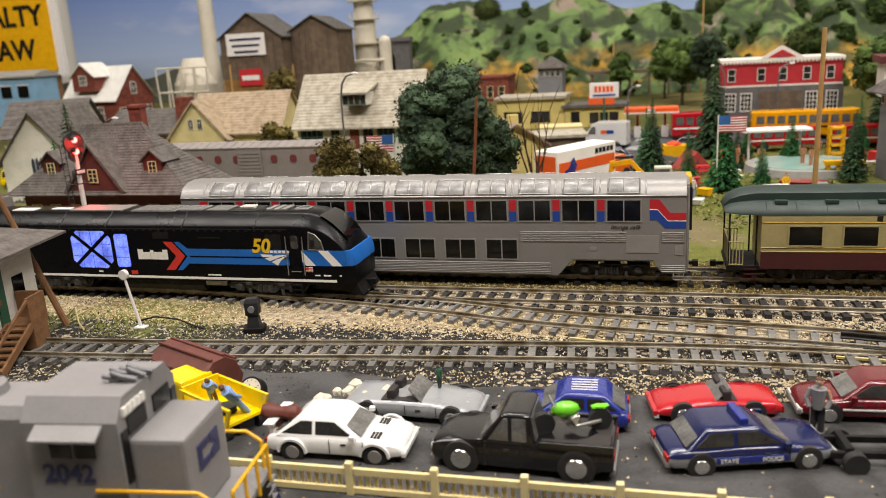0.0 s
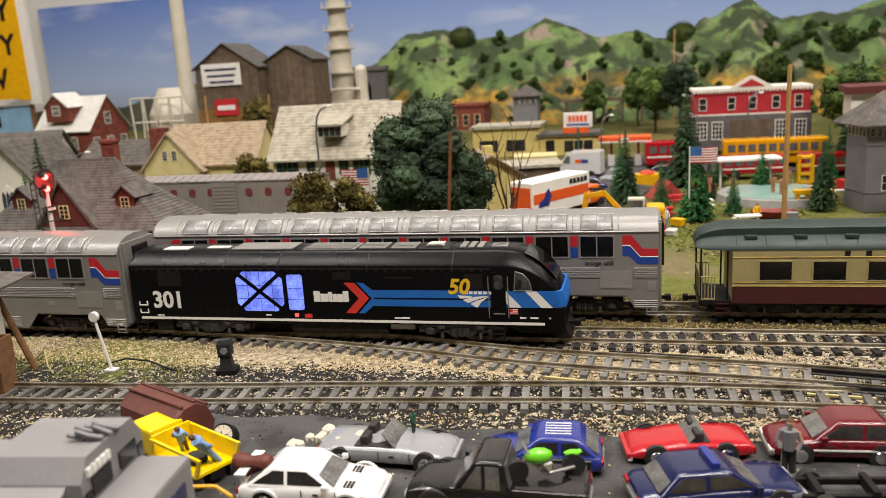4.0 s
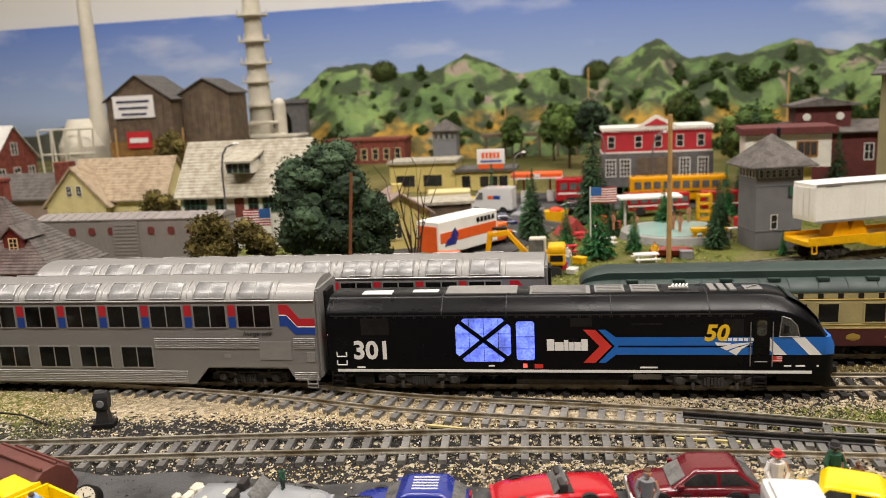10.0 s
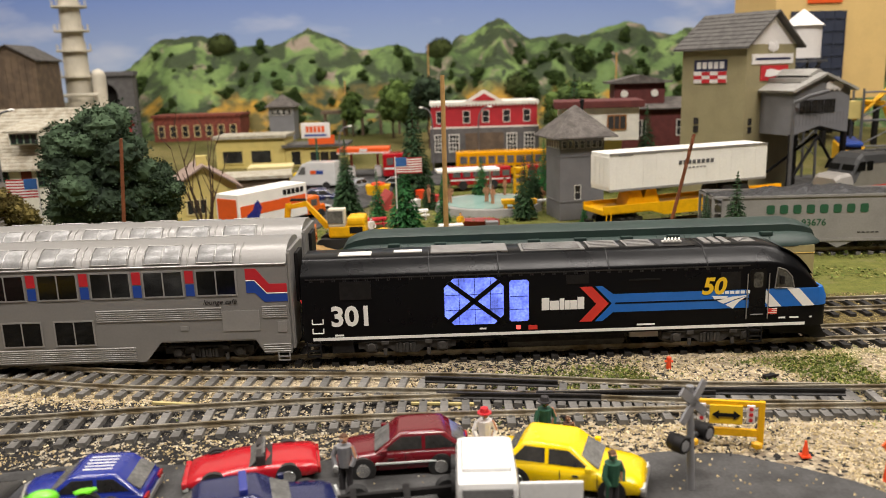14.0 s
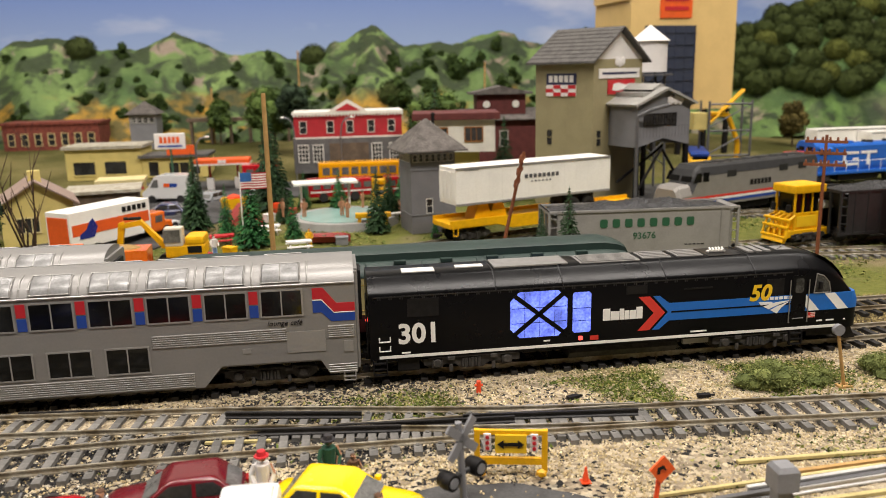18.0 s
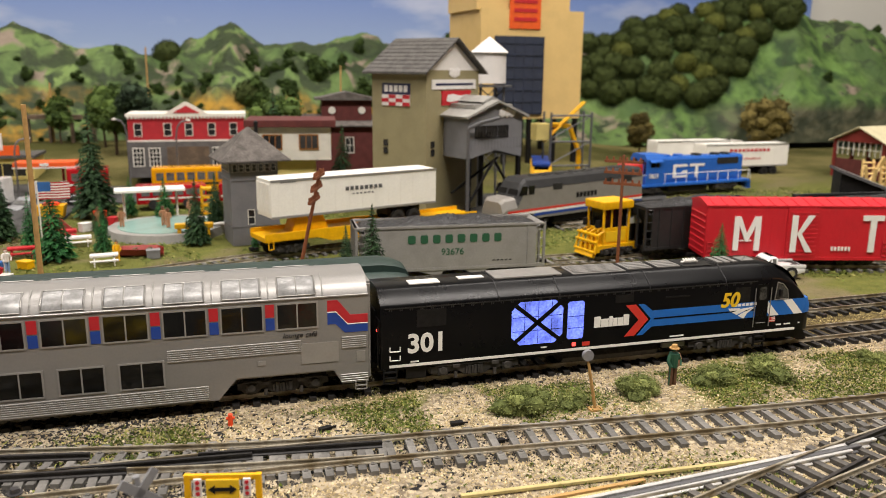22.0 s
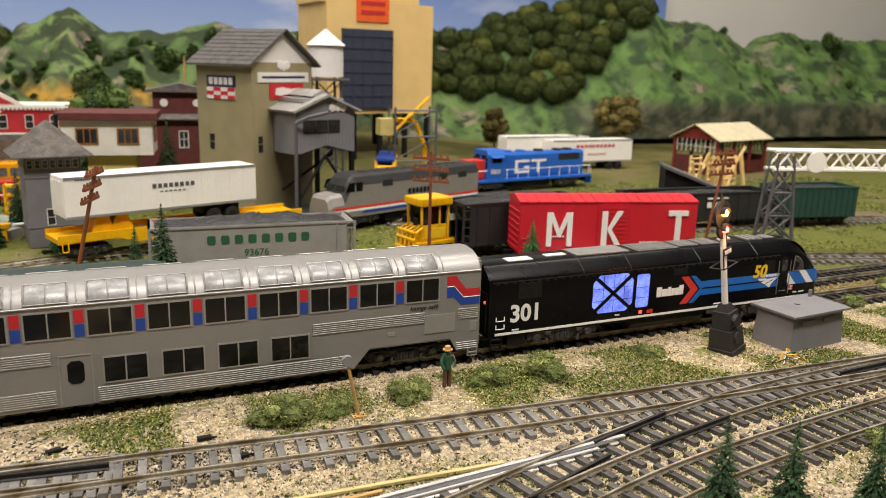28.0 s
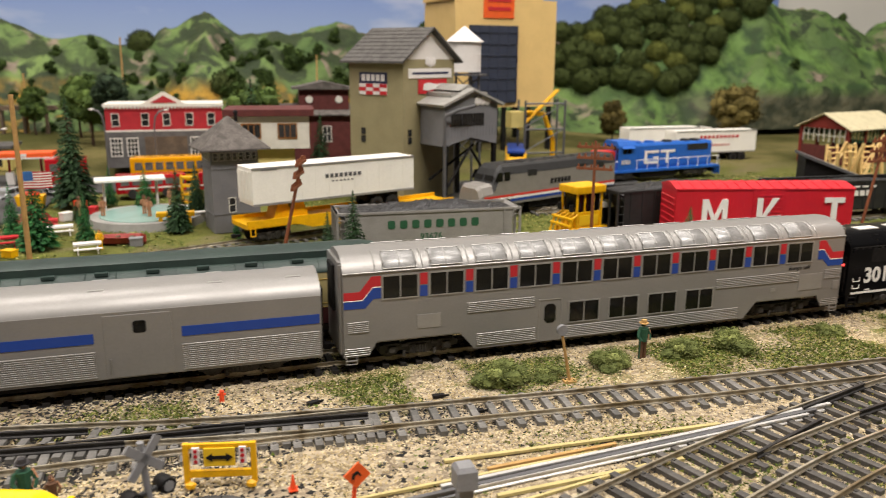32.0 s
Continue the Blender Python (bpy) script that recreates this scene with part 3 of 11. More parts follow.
def truck(parent, x, wheels=(-15, 15), r=5.4, name="truck", outer=13.5):
    """A bogie: side frames, bolster and wheels on axles. x: its middle."""
    bm = B()
    for s in (-1, 1):
        y = s * outer
        slab(bm, [(x + wheels[0] - 6, 8.4), (x + wheels[0] - 6, 11.5), (x - 6, 11.5), (x - 5, 12.5), (x + 5, 12.5), (x + 6, 11.5), (x + wheels[-1] + 6, 11.5), (x + wheels[-1] + 6, 8.4), (x + 8, 8.4), (x + 5, 6.2), (x - 5, 6.2), (x - 8, 8.4)], "y", y - 0.9, y + 0.9)
        for w in wheels:
            box(bm, x + w - 2.4, x + w + 2.4, y - 1.5, y + 1.5, 7.0, 10.8, 0.3)
        for k in (-3, 0, 3):
            rod(bm, (x + k, y + s * 1.2, 6.6), (x + k, y + s * 1.2, 11), 0.9, seg=8)
        rod(bm, (x + wheels[0] - 4, y + s * 1.3, 12), (x + wheels[-1] + 4, y + s * 1.3, 12), 0.5, seg=6)
    box(bm, x - 4, x + 4, -outer, outer, 8, 12.5)
    t = part(name, bm, M_TRUCKF, parent)
    for s in (-1, 1):
        y = s * (outer + 1.7)
        for w in wheels:
            bm = B()
            rod(bm, (x + w, y - s * 1.0, 9.3), (x + w, y + s * 0.3, 9.3), 2.1, 1.7, 12)
            part("axle_box", bm, M_GREYD, t, smooth=True)
        for w in (wheels[0] + 6.2, wheels[-1] - 6.2):
            bm = B()
            rod(bm, (x + w, y - s * 0.5, 5.4), (x + w, y - s * 0.5, 8.4), 0.9, 0.9, 8)
            box(bm, x + w - 1.6, x + w + 1.6, y - 0.8, y + 0.5, 10.6, 12.2, 0.2)
            part("brake_cylinder", bm, M_GREYD, t)
        bm = B()
        for k in range(6):
            rod(bm, (x - 4.4 + k * 1.5, y - s * 0.3, 7.2), (x - 4.4 + k * 1.5, y - s * 0.3, 10.6), 0.5, 0.5, 6)
        pieces("spring", bm, M_GREYD, t)
    for w in wheels:
        bm = B()
        for s in (-1, 1):
            rod(bm, (x + w, s * 7.4, 4 + r), (x + w, s * 9.6, 4 + r), r + 0.2, r + 0.2, seg=20)
            rod(bm, (x + w, s * 6.8, 4 + r), (x + w, s * 7.4, 4 + r), r + 0.9, r + 0.9, seg=20)
            rod(bm, (x + w, s * 9.6, 4 + r), (x + w, s * 10.2, 4 + r), r - 1.2, r - 1.6, seg=16)
        rod(bm, (x + w, -8, 4 + r), (x + w, 8, 4 + r), 1.1)
        part("wheelset", bm, M_WHEEL, t, smooth=True)
    return t


def coupler(parent, x, s):
    bm = B()
    box(bm, min(x, x + s * 5), max(x, x + s * 5), -1, 1, 8.6, 10.4, 0.2)
    box(bm, min(x + s * 4, x + s * 7), max(x + s * 4, x + s * 7), -2, 2, 8, 11, 0.4)
    part("coupler", bm, M_DARK, parent)


def para(bm, pts, y, d=0.12):
    """A flat shape (x, z) of small thickness standing on the side at y."""
    return slab(bm, pts, "y", y - d, y + d)


def octagon(x0, x1, z0, z1, c):
    return [(x0 + c, z0), (x1 - c, z0), (x1, z0 + c), (x1, z1 - c), (x1 - c, z1), (x0 + c, z1), (x0, z1 - c), (x0, z0 + c)]


def road_loco():
    L = 236.0
    t = thing("diesel_locomotive", 0, 0, 0, label="black passenger diesel with arrow stripe and lit side windows", category="locomotive")
    W = 17.3

    def ring(x, w=W, top=49.5, low=12.5):
        k = (top - low) / (49.5 - low)
        prof = [(-w, low), (-w, low + 29.5 * k), (-w + 0.7, low + 31.0 * k), (-w + 7.2 * w / W, low + 35.9 * k), (-w + 8.4 * w / W, low + 36.8 * k), (0, low + 37.0 * k)]
        full = prof + [(-y, z) for y, z in prof[-2::-1]]
        return [(x, y, z) for y, z in full]

    bm = B()
    loft(bm, [ring(0), ring(0.6), ring(60), ring(130), ring(200), ring(207, W, 49.4), ring(212, W, 48.9), ring(216, W, 47.8), ring(220, W, 46.0), ring(224, W - 0.1, 43.2), ring(228, W - 0.3, 39.2), ring(231.5, W - 0.6, 34.6), ring(234, W - 1.2, 30.2), ring(235.6, W - 2.2, 26.0), ring(236, W - 4, 22.0)])
    body = part("body", bm, M_BLACK, t, smooth=True)
    # roof skin seams and rivet strips
    bm = B()
    for x in (57, 88, 137, 181):
        tube(bm, [(x, -W - 0.05, 42.2), (x, -W + 0.7, 43.7), (x, -W + 7.2, 48.5), (x, -W + 8.4, 49.45), (x, W - 8.4, 49.45), (x, W - 7.2, 48.5), (x, W, 42.2)], 0.28)
    for s in (-1, 1):
        box(bm, 2, 200, s * W - 0.15, s * W + 0.15, 41.4, 42.0)
        for k in range(40):
            x = 4 + k * 4.9
            box(bm, x, x + 0.5, s * (W - 0.1) - 0.2, s * (W - 0.1) + 0.2, 40.4, 41.4)
            box(bm, x + 0.9, x + 1.4, s * (W - 0.1) - 0.2, s * (W - 0.1) + 0.2, 40.4, 41.4)
    part("roof_seam", bm, M_ROOFB, t)
    # things on the roof
    for x0, x1, y0, y1, mt in ((16, 31, -7, 0, M_WHITEP), (41, 54, -3.5, 1, M_WHITEP), (88, 90, -8, 8, M_ROOFB)):
        bm = B()
        box(bm, x0, x1, y0, y1, 49.4, 50.1, 0.2)
        part("roof_panel", bm, mt, t)
    bm = B()
    box(bm, 58, 93, -8.0, 7.0, 49.3, 50.4, 0.4)
    part("roof_hatch", bm, M_GREYP, t, "grey raised roof hatch")
    bm = B()
    for k in range(7):
        box(bm, 100 + k * 0.05, 126, -7 + k * 2.0, -5.8 + k * 2.0, 49.3, 50.2)
    box(bm, 99, 128, -8, 7.5, 49.2, 49.7)
    part("roof_grille", bm, M_GREYP, t)
    for x0, x1 in ((130, 144), (147, 160)):
        bm = B()
        box(bm, x0, x1, -6.5, 6.5, 49.3, 50.1, 0.2)
        for k in range(4):
            box(bm, x0 + 1, x1 - 1, -5.5 + k * 3, -4 + k * 3, 50.0, 50.4)
        part("roof_vent", bm, M_GREYP, t)
    bm = B()
    box(bm, 162, 178, -8, 8, 49.2, 49.6)
    part("roof_well", bm, M_BLACK, t)
    bm = B()
    for k in range(5):
        rod(bm, (166 + k * 1.6, -2, 50.6), (167.5 + k * 1.6, 2.5, 50.9), 0.5)
    box(bm, 165, 174, -1.2, 1.2, 49.5, 50.3)
    part("air_horn", bm, M_WHITEP, t)
    bm = B()
    for k in range(3):
        box(bm, 183 + k * 4.5, 186 + k * 4.5, -6, 6, 49.3, 50.3, 0.2)
    box(bm, 199, 207, -4, 4, 49.0, 49.9, 0.2)
    tube(bm, [(200, -3, 50), (203, 0, 50.6), (206, 3, 50)], 0.35)
    part("roof_antenna", bm, M_GREYP, t)
    for s in (-1, 1):
        y = s * (W + 0.12)
        # white sill line
        bm = B()
        para(bm, [(4, 13.3), (226, 13.3), (226, 14.6), (4, 14.6)], y)
        part("sill_line", bm, M_WHITE, t, "white painted sill line")
        # lit windows
        bm = B()
        para(bm, octagon(63.5, 90, 18.7, 40.2, 4.2), y, 0.12)
        win = part("engine_room_window", bm, M_XWIN, t, "octagonal window glowing blue-white")
        bm = B()
        para(bm, [(64.5, 21), (66.2, 19.8), (89, 38), (87.3, 39.3)], y + s * 0.1, 0.3)
        para(bm, [(64.5, 38), (66.2, 39.3), (89, 21), (87.3, 19.8)], y + s * 0.1, 0.3)
        part("cross_brace", bm, M_BLACK, win)
        bm = B()
        for x in (70, 77, 84):
            para(bm, [(x, 19), (x + 0.25, 19), (x + 0.25, 40), (x, 40)], y + s * 0.05, 0.16)
        for z in (25.5, 32.5):
            para(bm, [(64, z), (89.5, z), (89.5, z + 0.25), (64, z + 0.25)], y + s * 0.05, 0.16)
        part("wire_grid", bm, M_BLACK, win)
        bm = B()
        para(bm, octagon(92.6, 101.2, 19.5, 38.6, 0.8), y)
        w2 = part("engine_room_window", bm, M_XWIN, t, "narrow window glowing blue-white")
        bm = B()
        for z in (25, 31):
            para(bm, [(92.8, z), (101, z), (101, z + 0.25), (92.8, z + 0.25)], y + s * 0.05, 0.16)
        part("wire_grid", bm, M_BLACK, w2)
        # arrow and stripe
        bm = B()
        para(bm, [(124, 18.2), (129.5, 18.2), (137, 26.3), (129.5, 34.4), (124, 34.4), (131.5, 26.3)], y)
        part("arrow_red", bm, M_ORED, t, "red arrow head")
        bm = B()
        para(bm, [(131, 18.2), (134.2, 18.2), (139, 22.2), (228, 22.2), (231.5, 24.5), (231.5, 30.6), (139, 30.6), (134.2, 34.4), (131, 34.4), (138.5, 26.3)], y - s * 0.04)
        part("stripe_blue", bm, M_BLUE, t, "bright blue side stripe")
        bm = B()
        para(bm, [(140, 26.0), (200, 26.0), (200, 26.7), (140, 26.7)], y + s * 0.06)
        part("stripe_line", bm, M_BLACK, t)
        for x in (203, 218):
            bm = B()
            para(bm, [(x + 6.5, 22.3), (x + 12, 22.3), (x + 4.5, 30.5), (x - 1, 30.5)], y + s * 0.08)
            part("nose_slash", bm, M_WHITE, t)
        # operator's mark as plain shapes: a bar for the name and a fan of rays
        bm = B()
        x = 107.0
        for wd, hi in ((3.4, 29.8), (4.2, 28.4), (2.0, 29.4), (2.2, 28.4), (3.0, 28.4), (3.0, 29.8)):
            para(bm, [(x, 24.2), (x + wd, 24.2), (x + wd, hi), (x, hi)], y)
            x += wd + 0.25
        pieces("name_mark", bm, M_WHITE, t, "white plain name mark")
        bm = B()
        para(bm, [(183.4, 28.2), (190.5, 27.9), (190.2, 26.9), (184.5, 26.6)], y + s * 0.1)
        para(bm, [(185.8, 25.9), (192.3, 27.6), (200.2, 28.2), (193.5, 26.3), (188.6, 24.4)], y + s * 0.1)
        para(bm, [(189.6, 23.9), (192.6, 25.4), (199.0, 27.6), (195.2, 24.9), (193.0, 22.0)], y + s * 0.1)
        for k in range(6):
            para(bm, [(186.8 + k * 2.35, 28.9), (188.6 + k * 2.35, 28.9), (188.6 + k * 2.35, 30.3), (186.8 + k * 2.35, 30.3)], y + s * 0.1)
        pieces("fan_mark", bm, M_WHITE, t, "white fan-shaped mark")
        # cab door, rails and panels
        bm = B()
        for z0, z1 in ((17, 19.2), (21.3, 23.5)):
            tube(bm, [(4.2, y + s * 0.5, z1), (4.2, y + s * 0.5, z0), (9.0, y + s * 0.5, z0), (9.0, y + s * 0.5, z1)], 0.3)
        part("grab_iron", bm, M_WHITE, t)
        bm = B()
        para(bm, octagon(200, 207.5, 16.5, 40, 0.8), y + s * 0.06, 0.15)
        door = part("cab_door", bm, M_BLACK, t)
        bm = B()
        para(bm, octagon(201.8, 206, 31.5, 38.6, 0.8), y + s * 0.2, 0.1)
        part("door_window", bm, M_CABPANE, door)
        bm = B()
        for x in (199, 208.6):
            tube(bm, [(x, y + s * 0.6, 17), (x, y + s * 0.6, 38)], 0.25)
        tube(bm, [(201, y + s * 0.5, 19), (206.5, y + s * 0.5, 19)], 0.25)
        part("handrail", bm, M_STEPS, t)
        bm = B()
        para(bm, [(211.5, 30.9), (220.2, 30.9), (219.0, 36.0), (216.0, 39.2), (212.4, 40.4)], y - s * 0.05, 0.2)
        cw = part("cab_window", bm, M_CABPANE, t)
        bm = B()
        tube(bm, [(211.5, y + s * 0.1, 30.9), (220.2, y + s * 0.1, 30.9), (219.0, y + s * 0.1, 36.0), (216.0, y + s * 0.1, 39.2), (212.4, y + s * 0.1, 40.4), (211.5, y + s * 0.1, 30.9)], 0.28, 5)
        part("window_gasket", bm, M_STEPS, cw)
        bm = B()
        box(bm, 213.5, 215.2, y + s * 0.8 - 0.7, y + s * 0.8 + 0.7, 33.0, 36.6, 0.3)
        part("mirror", bm, M_DARK, t)
        for x0, x1, z0, z1 in ((17, 31, 32, 40.4), (118, 128, 36, 40), (146, 160, 36.5, 37.3), (187, 196, 31, 39)):
            bm = B()
            para(bm, [(x0, z0), (x1, z0), (x1, z1), (x0, z1)], y - s * 0.05, 0.12)
            part("side_grille", bm, M_DARK, t)
        bm = B()
        box(bm, 209, 213, y - 0.1, y + 0.1, 18.8, 21.4)
        part("small_flag", bm, M_WHITE, t)
        bm = B()
        for k in range(3):
            box(bm, 209, 213, y - 0.18, y + 0.18, 18.9 + k * 0.9, 19.3 + k * 0.9)
        box(bm, 209, 210.6, y - 0.2, y + 0.2, 20.2, 21.4)
        part("small_flag_stripe", bm, M_ORED, t)
        bm = B()
        box(bm, 95.5, 97.5, y - 0.2, y + 0.2, 15.7, 17.6, 0.2)
        part("fuel_light", bm, M_REDLAMP, t)
        bm = B()
        box(bm, 101, 105, y - 0.15, y + 0.15, 15.4, 17.4)
        part("warning_label", bm, M_ORED, t)
        bm = B()
        for x0, x1, z in ((14, 18, 15.2), (79, 82, 16.2), (150, 158, 15.6), (214, 217, 16.6), (219, 223, 16.6), (228, 229, 16.6)):
            box(bm, x0, x1, y - 0.13, y + 0.13, z, z + 0.7)
        pieces("small_lettering", bm, M_WHITE, t)
        # steps
        for x in (1, 200):
            bm = B()
            for k in range(3):
                box(bm, x, x + 6.5, y - 1.2, y + 0.4, 6.0 + k * 2.6, 6.5 + k * 2.6)
            box(bm, x, x + 0.5, y - 1.2, y + 0.4, 6, 13)
            box(bm, x + 6, x + 6.5, y - 1.2, y + 0.4, 6, 13)
            part("step_ladder", bm, M_DARK, t)
        bm = B()
        box(bm, 12, 22, y - s * 2 - 0.9, y - s * 2 + 0.9, 6.5, 12.6, 0.6)
        part("battery_box", bm, M_DARK, t)
        bm = B()
        box(bm, 147, 160, y - s * 2.2 - 0.9, y - s * 2.2 + 0.9, 9.5, 12.6, 0.3)
        part("air_equipment", bm, M_GREYP, t)
    mt = mm(12.3, -W - 0.2, 20.1, *FRONT)
    words("301", 8.9, M_WHITE, t, mt, "number", bold=0.38)
    words("301", 9.4, M_WHITE, t, mm(33, W + 0.2, 19.9, 90, 0, 180), "number", bold=0.38)
    words("50", 7.4, M_GOLD, t, mm(178.5, -W - 0.3, 29.2, *FRONT), "anniversary_number", shear=0.2, bold=0.35)
    words("50", 7.4, M_GOLD, t, mm(191, W + 0.3, 29.2, 90, 0, 180), "anniversary_number", shear=0.2, bold=0.35)
    # windscreen, nose lamps, pilot
    bm = B()
    loft(bm, [[(x, y, z) for y, z in ((-w, z0), (w, z0), (w, z0 + 0.3), (-w, z0 + 0.3))] for x, w, z0 in ((216.5, 10.5, 47.7), (220.2, 11, 46.0), (224.2, 11.2, 43.2), (228.2, 11, 39.2), (231.4, 10.4, 34.9))])
    part("windscreen", bm, M_PANE, t, "dark sloping windscreen", smooth=True)
    half = [(227.0, W + 0.1), (231.6, W - 0.3), (234.2, W - 0.95), (235.8, W - 2.1), (236.3, W - 4.2), (236.4, 0.0)]
    plan = [(x, -y) for x, y in half] + half[-2::-1]
    bm = B()
    loft(bm, [[(x + 0.15, y, 22.2), (x + 0.15, y, 26.0), (x - 1.6 * (x - 226) / 10.4, y, 30.4), (x - 2.6, y * 0.93, 30.4), (x - 1.2, y * 0.93, 22.2)] for x, y in plan])
    part("nose_band", bm, M_BLUE, t, "bright blue band round the nose", smooth=True)
    for s in (-1, 1):
        bm = B()
        ball(bm, (233.6, s * 10.0, 27.6), 1.5, 2, sx=0.8)
        part("headlight", bm, M_LAMP, t, smooth=True)
    bm = B()
    slab(bm, [(212, 12.5), (235, 12.5), (236.5, 9), (238.5, 5.5), (233, 5.2), (228, 7.5), (212, 8)], "y", -13, 13)
    part("pilot", bm, M_DARK, t)
    bm = B()
    box(bm, 3, 228, -14.5, 14.5, 10.8, 12.7)
    part("underframe", bm, M_DARK, t)
    bm = B()
    loft(bm, [[(x, y, z) for y, z in ((-14, 12), (-15.5, 9), (-13, 5.6), (13, 5.6), (15.5, 9), (14, 12))] for x in (92, 145)])
    part("fuel_tank", bm, M_TRUCKF, t)
    bm = B()
    box(bm, -0.6, 0, -6, 6, 13, 38, 0.2)
    box(bm, -0.5, 0, -16, -8, 20, 36, 0.2)
    tube(bm, [(-1.0, -15.8, 15), (-1.0, -15.8, 33)], 0.35)
    part("rear_door", bm, M_DARK, t)
    bm = B()
    ball(bm, (-0.6, -14, 31), 0.9, 1)
    part("tail_light", bm, M_REDLAMP, t)
    truck(t, 46, (-16, 16), 5.6, outer=15.4)
    truck(t, 184, (-16, 16), 5.6, outer=15.4)
    coupler(t, 0, -1)
    coupler(t, 235, 1)
    return t


def rib_strip(bm, x0, x1, y, s, z0, n, pitch=0.95):
    pts = [(y - s * 0.25, z0 - 0.5)]
    for k in range(n):
        pts += [(y, z0 + (k - 0.42) * pitch), (y + s * 0.32, z0 + (k - 0.2) * pitch), (y + s * 0.32, z0 + (k + 0.2) * pitch), (y, z0 + (k + 0.42) * pitch)]
    pts.append((y - s * 0.25, z0 + (n - 0.5) * pitch))
    slab(bm, pts, "x", x0, x1)


def superliner(label):
    L, W = 293.0, 17.8
    t = thing("lounge_car", 0, 0, 0, label=label, category="railway coach")

    def prof(lo):
        p = [(-W, lo), (-W, 49.6), (-W + 0.6, 50.6), (-W + 2.2, 53.4), (-W + 5.5, 56.2), (-W + 10, 57.8), (0, 58.6)]
        return p + [(-y, z) for y, z in p[-2::-1]]

    bm = B()

    def side(y0, y1):
        slab(bm, [(0, 8.5), (12, 8.5), (16, 15.5), (58, 15.5), (66, 6.2), (L - 66, 6.2), (L - 58, 15.5), (L - 16, 15.5), (L - 12, 8.5), (L, 8.5), (L, 49.6), (0, 49.6)], "y", y0, y1)
    side(-W, -W + 1.2)
    side(W - 1.2, W)
    for x in (0, L - 1.2):
        box(bm, x, x + 1.2, -W + 1.2, W - 1.2, 8.5, 49.6)
    box(bm, 1, L - 1, -W + 1, W - 1, 14.5, 16)
    part("body", bm, M_SILVER, t)
    bm = B()
    loft(bm, [[(x, y, z) for y, z in prof(49.3)] for x in (0, L)])
    roof = part("roof", bm, M_SILVER, t, smooth=True)
    bm = B()
    for s in (-1, 1):
        rod(bm, (0, s * (W + 0.1), 49.9), (L, s * (W + 0.1), 49.9), 0.42, seg=6)
    for k in range(12):
        x = 15.5 + k * 23.4
        tube(bm, [(x, -W + 0.5, 50.6), (x, -W + 2.1, 53.5), (x, -W + 5.4, 56.4), (x, -W + 10, 57.9)], 0.3)
        tube(bm, [(x, W - 0.5, 50.6), (x, W - 2.1, 53.5), (x, W - 5.4, 56.4), (x, W - 10, 57.9)], 0.3)
    part("roof_rib", bm, M_SILVERL, t, smooth=True)
    for s in (-1, 1):
        y = s * (W + 0.05)
        for k in range(11):
            x0 = 19.2 + k * 23.4
            bm = B()
            for a, b_, c, d in ((x0 - 0.6, x0 + 17.6, 36.0, 36.7), (x0 - 0.6, x0 + 17.6, 47.5, 48.2), (x0 - 0.6, x0 + 0.1, 36.7, 47.5), (x0 + 16.9, x0 + 17.6, 36.7, 47.5), (x0 + 8.2, x0 + 8.8, 36.7, 47.5)):
                box(bm, a, b_, y - 0.3, y + 0.3, c, d)
            fr = part("window_frame", bm, M_SILVERL, t)
            bm = B()
            box(bm, x0, x0 + 17, y - 0.2, y + 0.08, 36.6, 47.6)
            part("pane", bm, M_PANE, fr)
            bm = B()
            loft(bm, [[(x, s * (W - a - o), z + o2) for a, o, z, o2 in ((0.9, -e, 51.3, 0), (2.0, -e, 53.3, e * 0.4), (4.8, -e * 0.6, 55.7, e), (8.5, -e * 0.2, 57.2, e), (8.5, 1, 55.8, 0), (2.0, 1, 52.0, 0))] for x, e in ((x0 + 0.6, 0.1), (x0 + 1.4, 0.55), (x0 + 15.6, 0.55), (x0 + 16.4, 0.1))])
            rw = part("roof_window", bm, M_SKYL, roof, "curved clear roof window", smooth=True)
            bm = B()
            for xx in (x0 + 0.4, x0 + 8.4, x0 + 16.6):
                tube(bm, [(xx, s * (W - 0.5), 51.2), (xx, s * (W - 1.5), 53.5), (xx, s * (W - 4.5), 56.1), (xx, s * (W - 8.4), 57.7)], 0.32, 5)
            for a, z in ((0.5, 51.2), (8.4, 57.7)):
                tube(bm, [(x0 + 0.4, s * (W - a), z), (x0 + 16.6, s * (W - a), z)], 0.32, 5)
            part("roof_window_frame", bm, M_SILVERL, rw)
            if k < 10:
                bm = B()
                box(bm, x0 + 18.3, x0 + 22.1, y - 0.12, y + 0.12, 42.2, 47.9)
                part("red_block", bm, M_RED, t)
                bm = B()
                box(bm, x0 + 18.3, x0 + 22.1, y - 0.12, y + 0.12, 36.3, 41.7)
                part("blue_block", bm, M_DBLUE, t)
        for flip in (0, 1):
            def fx(x):
                return x if flip else L - x
            bm = B()
            para(bm, [(fx(18.2), 43.0), (fx(18.2), 48.0), (fx(13.6), 48.0), (fx(8), 40.9), (fx(0.2), 40.9), (fx(0.2), 37.0), (fx(9.5), 37.0), (fx(14.6), 43.0)], y)
            part("stripe_red", bm, M_RED, t, "red dropping stripe")
            bm = B()
            para(bm, [(fx(18.2), 37.0), (fx(18.2), 42.3), (fx(14.0), 42.3), (fx(9.0), 36.3), (fx(0.2), 36.3), (fx(0.2), 32.7), (fx(10.5), 32.7), (fx(14.6), 37.0)], y)
            part("stripe_blue", bm, M_DBLUE, t, "blue dropping stripe")
            bm = B()
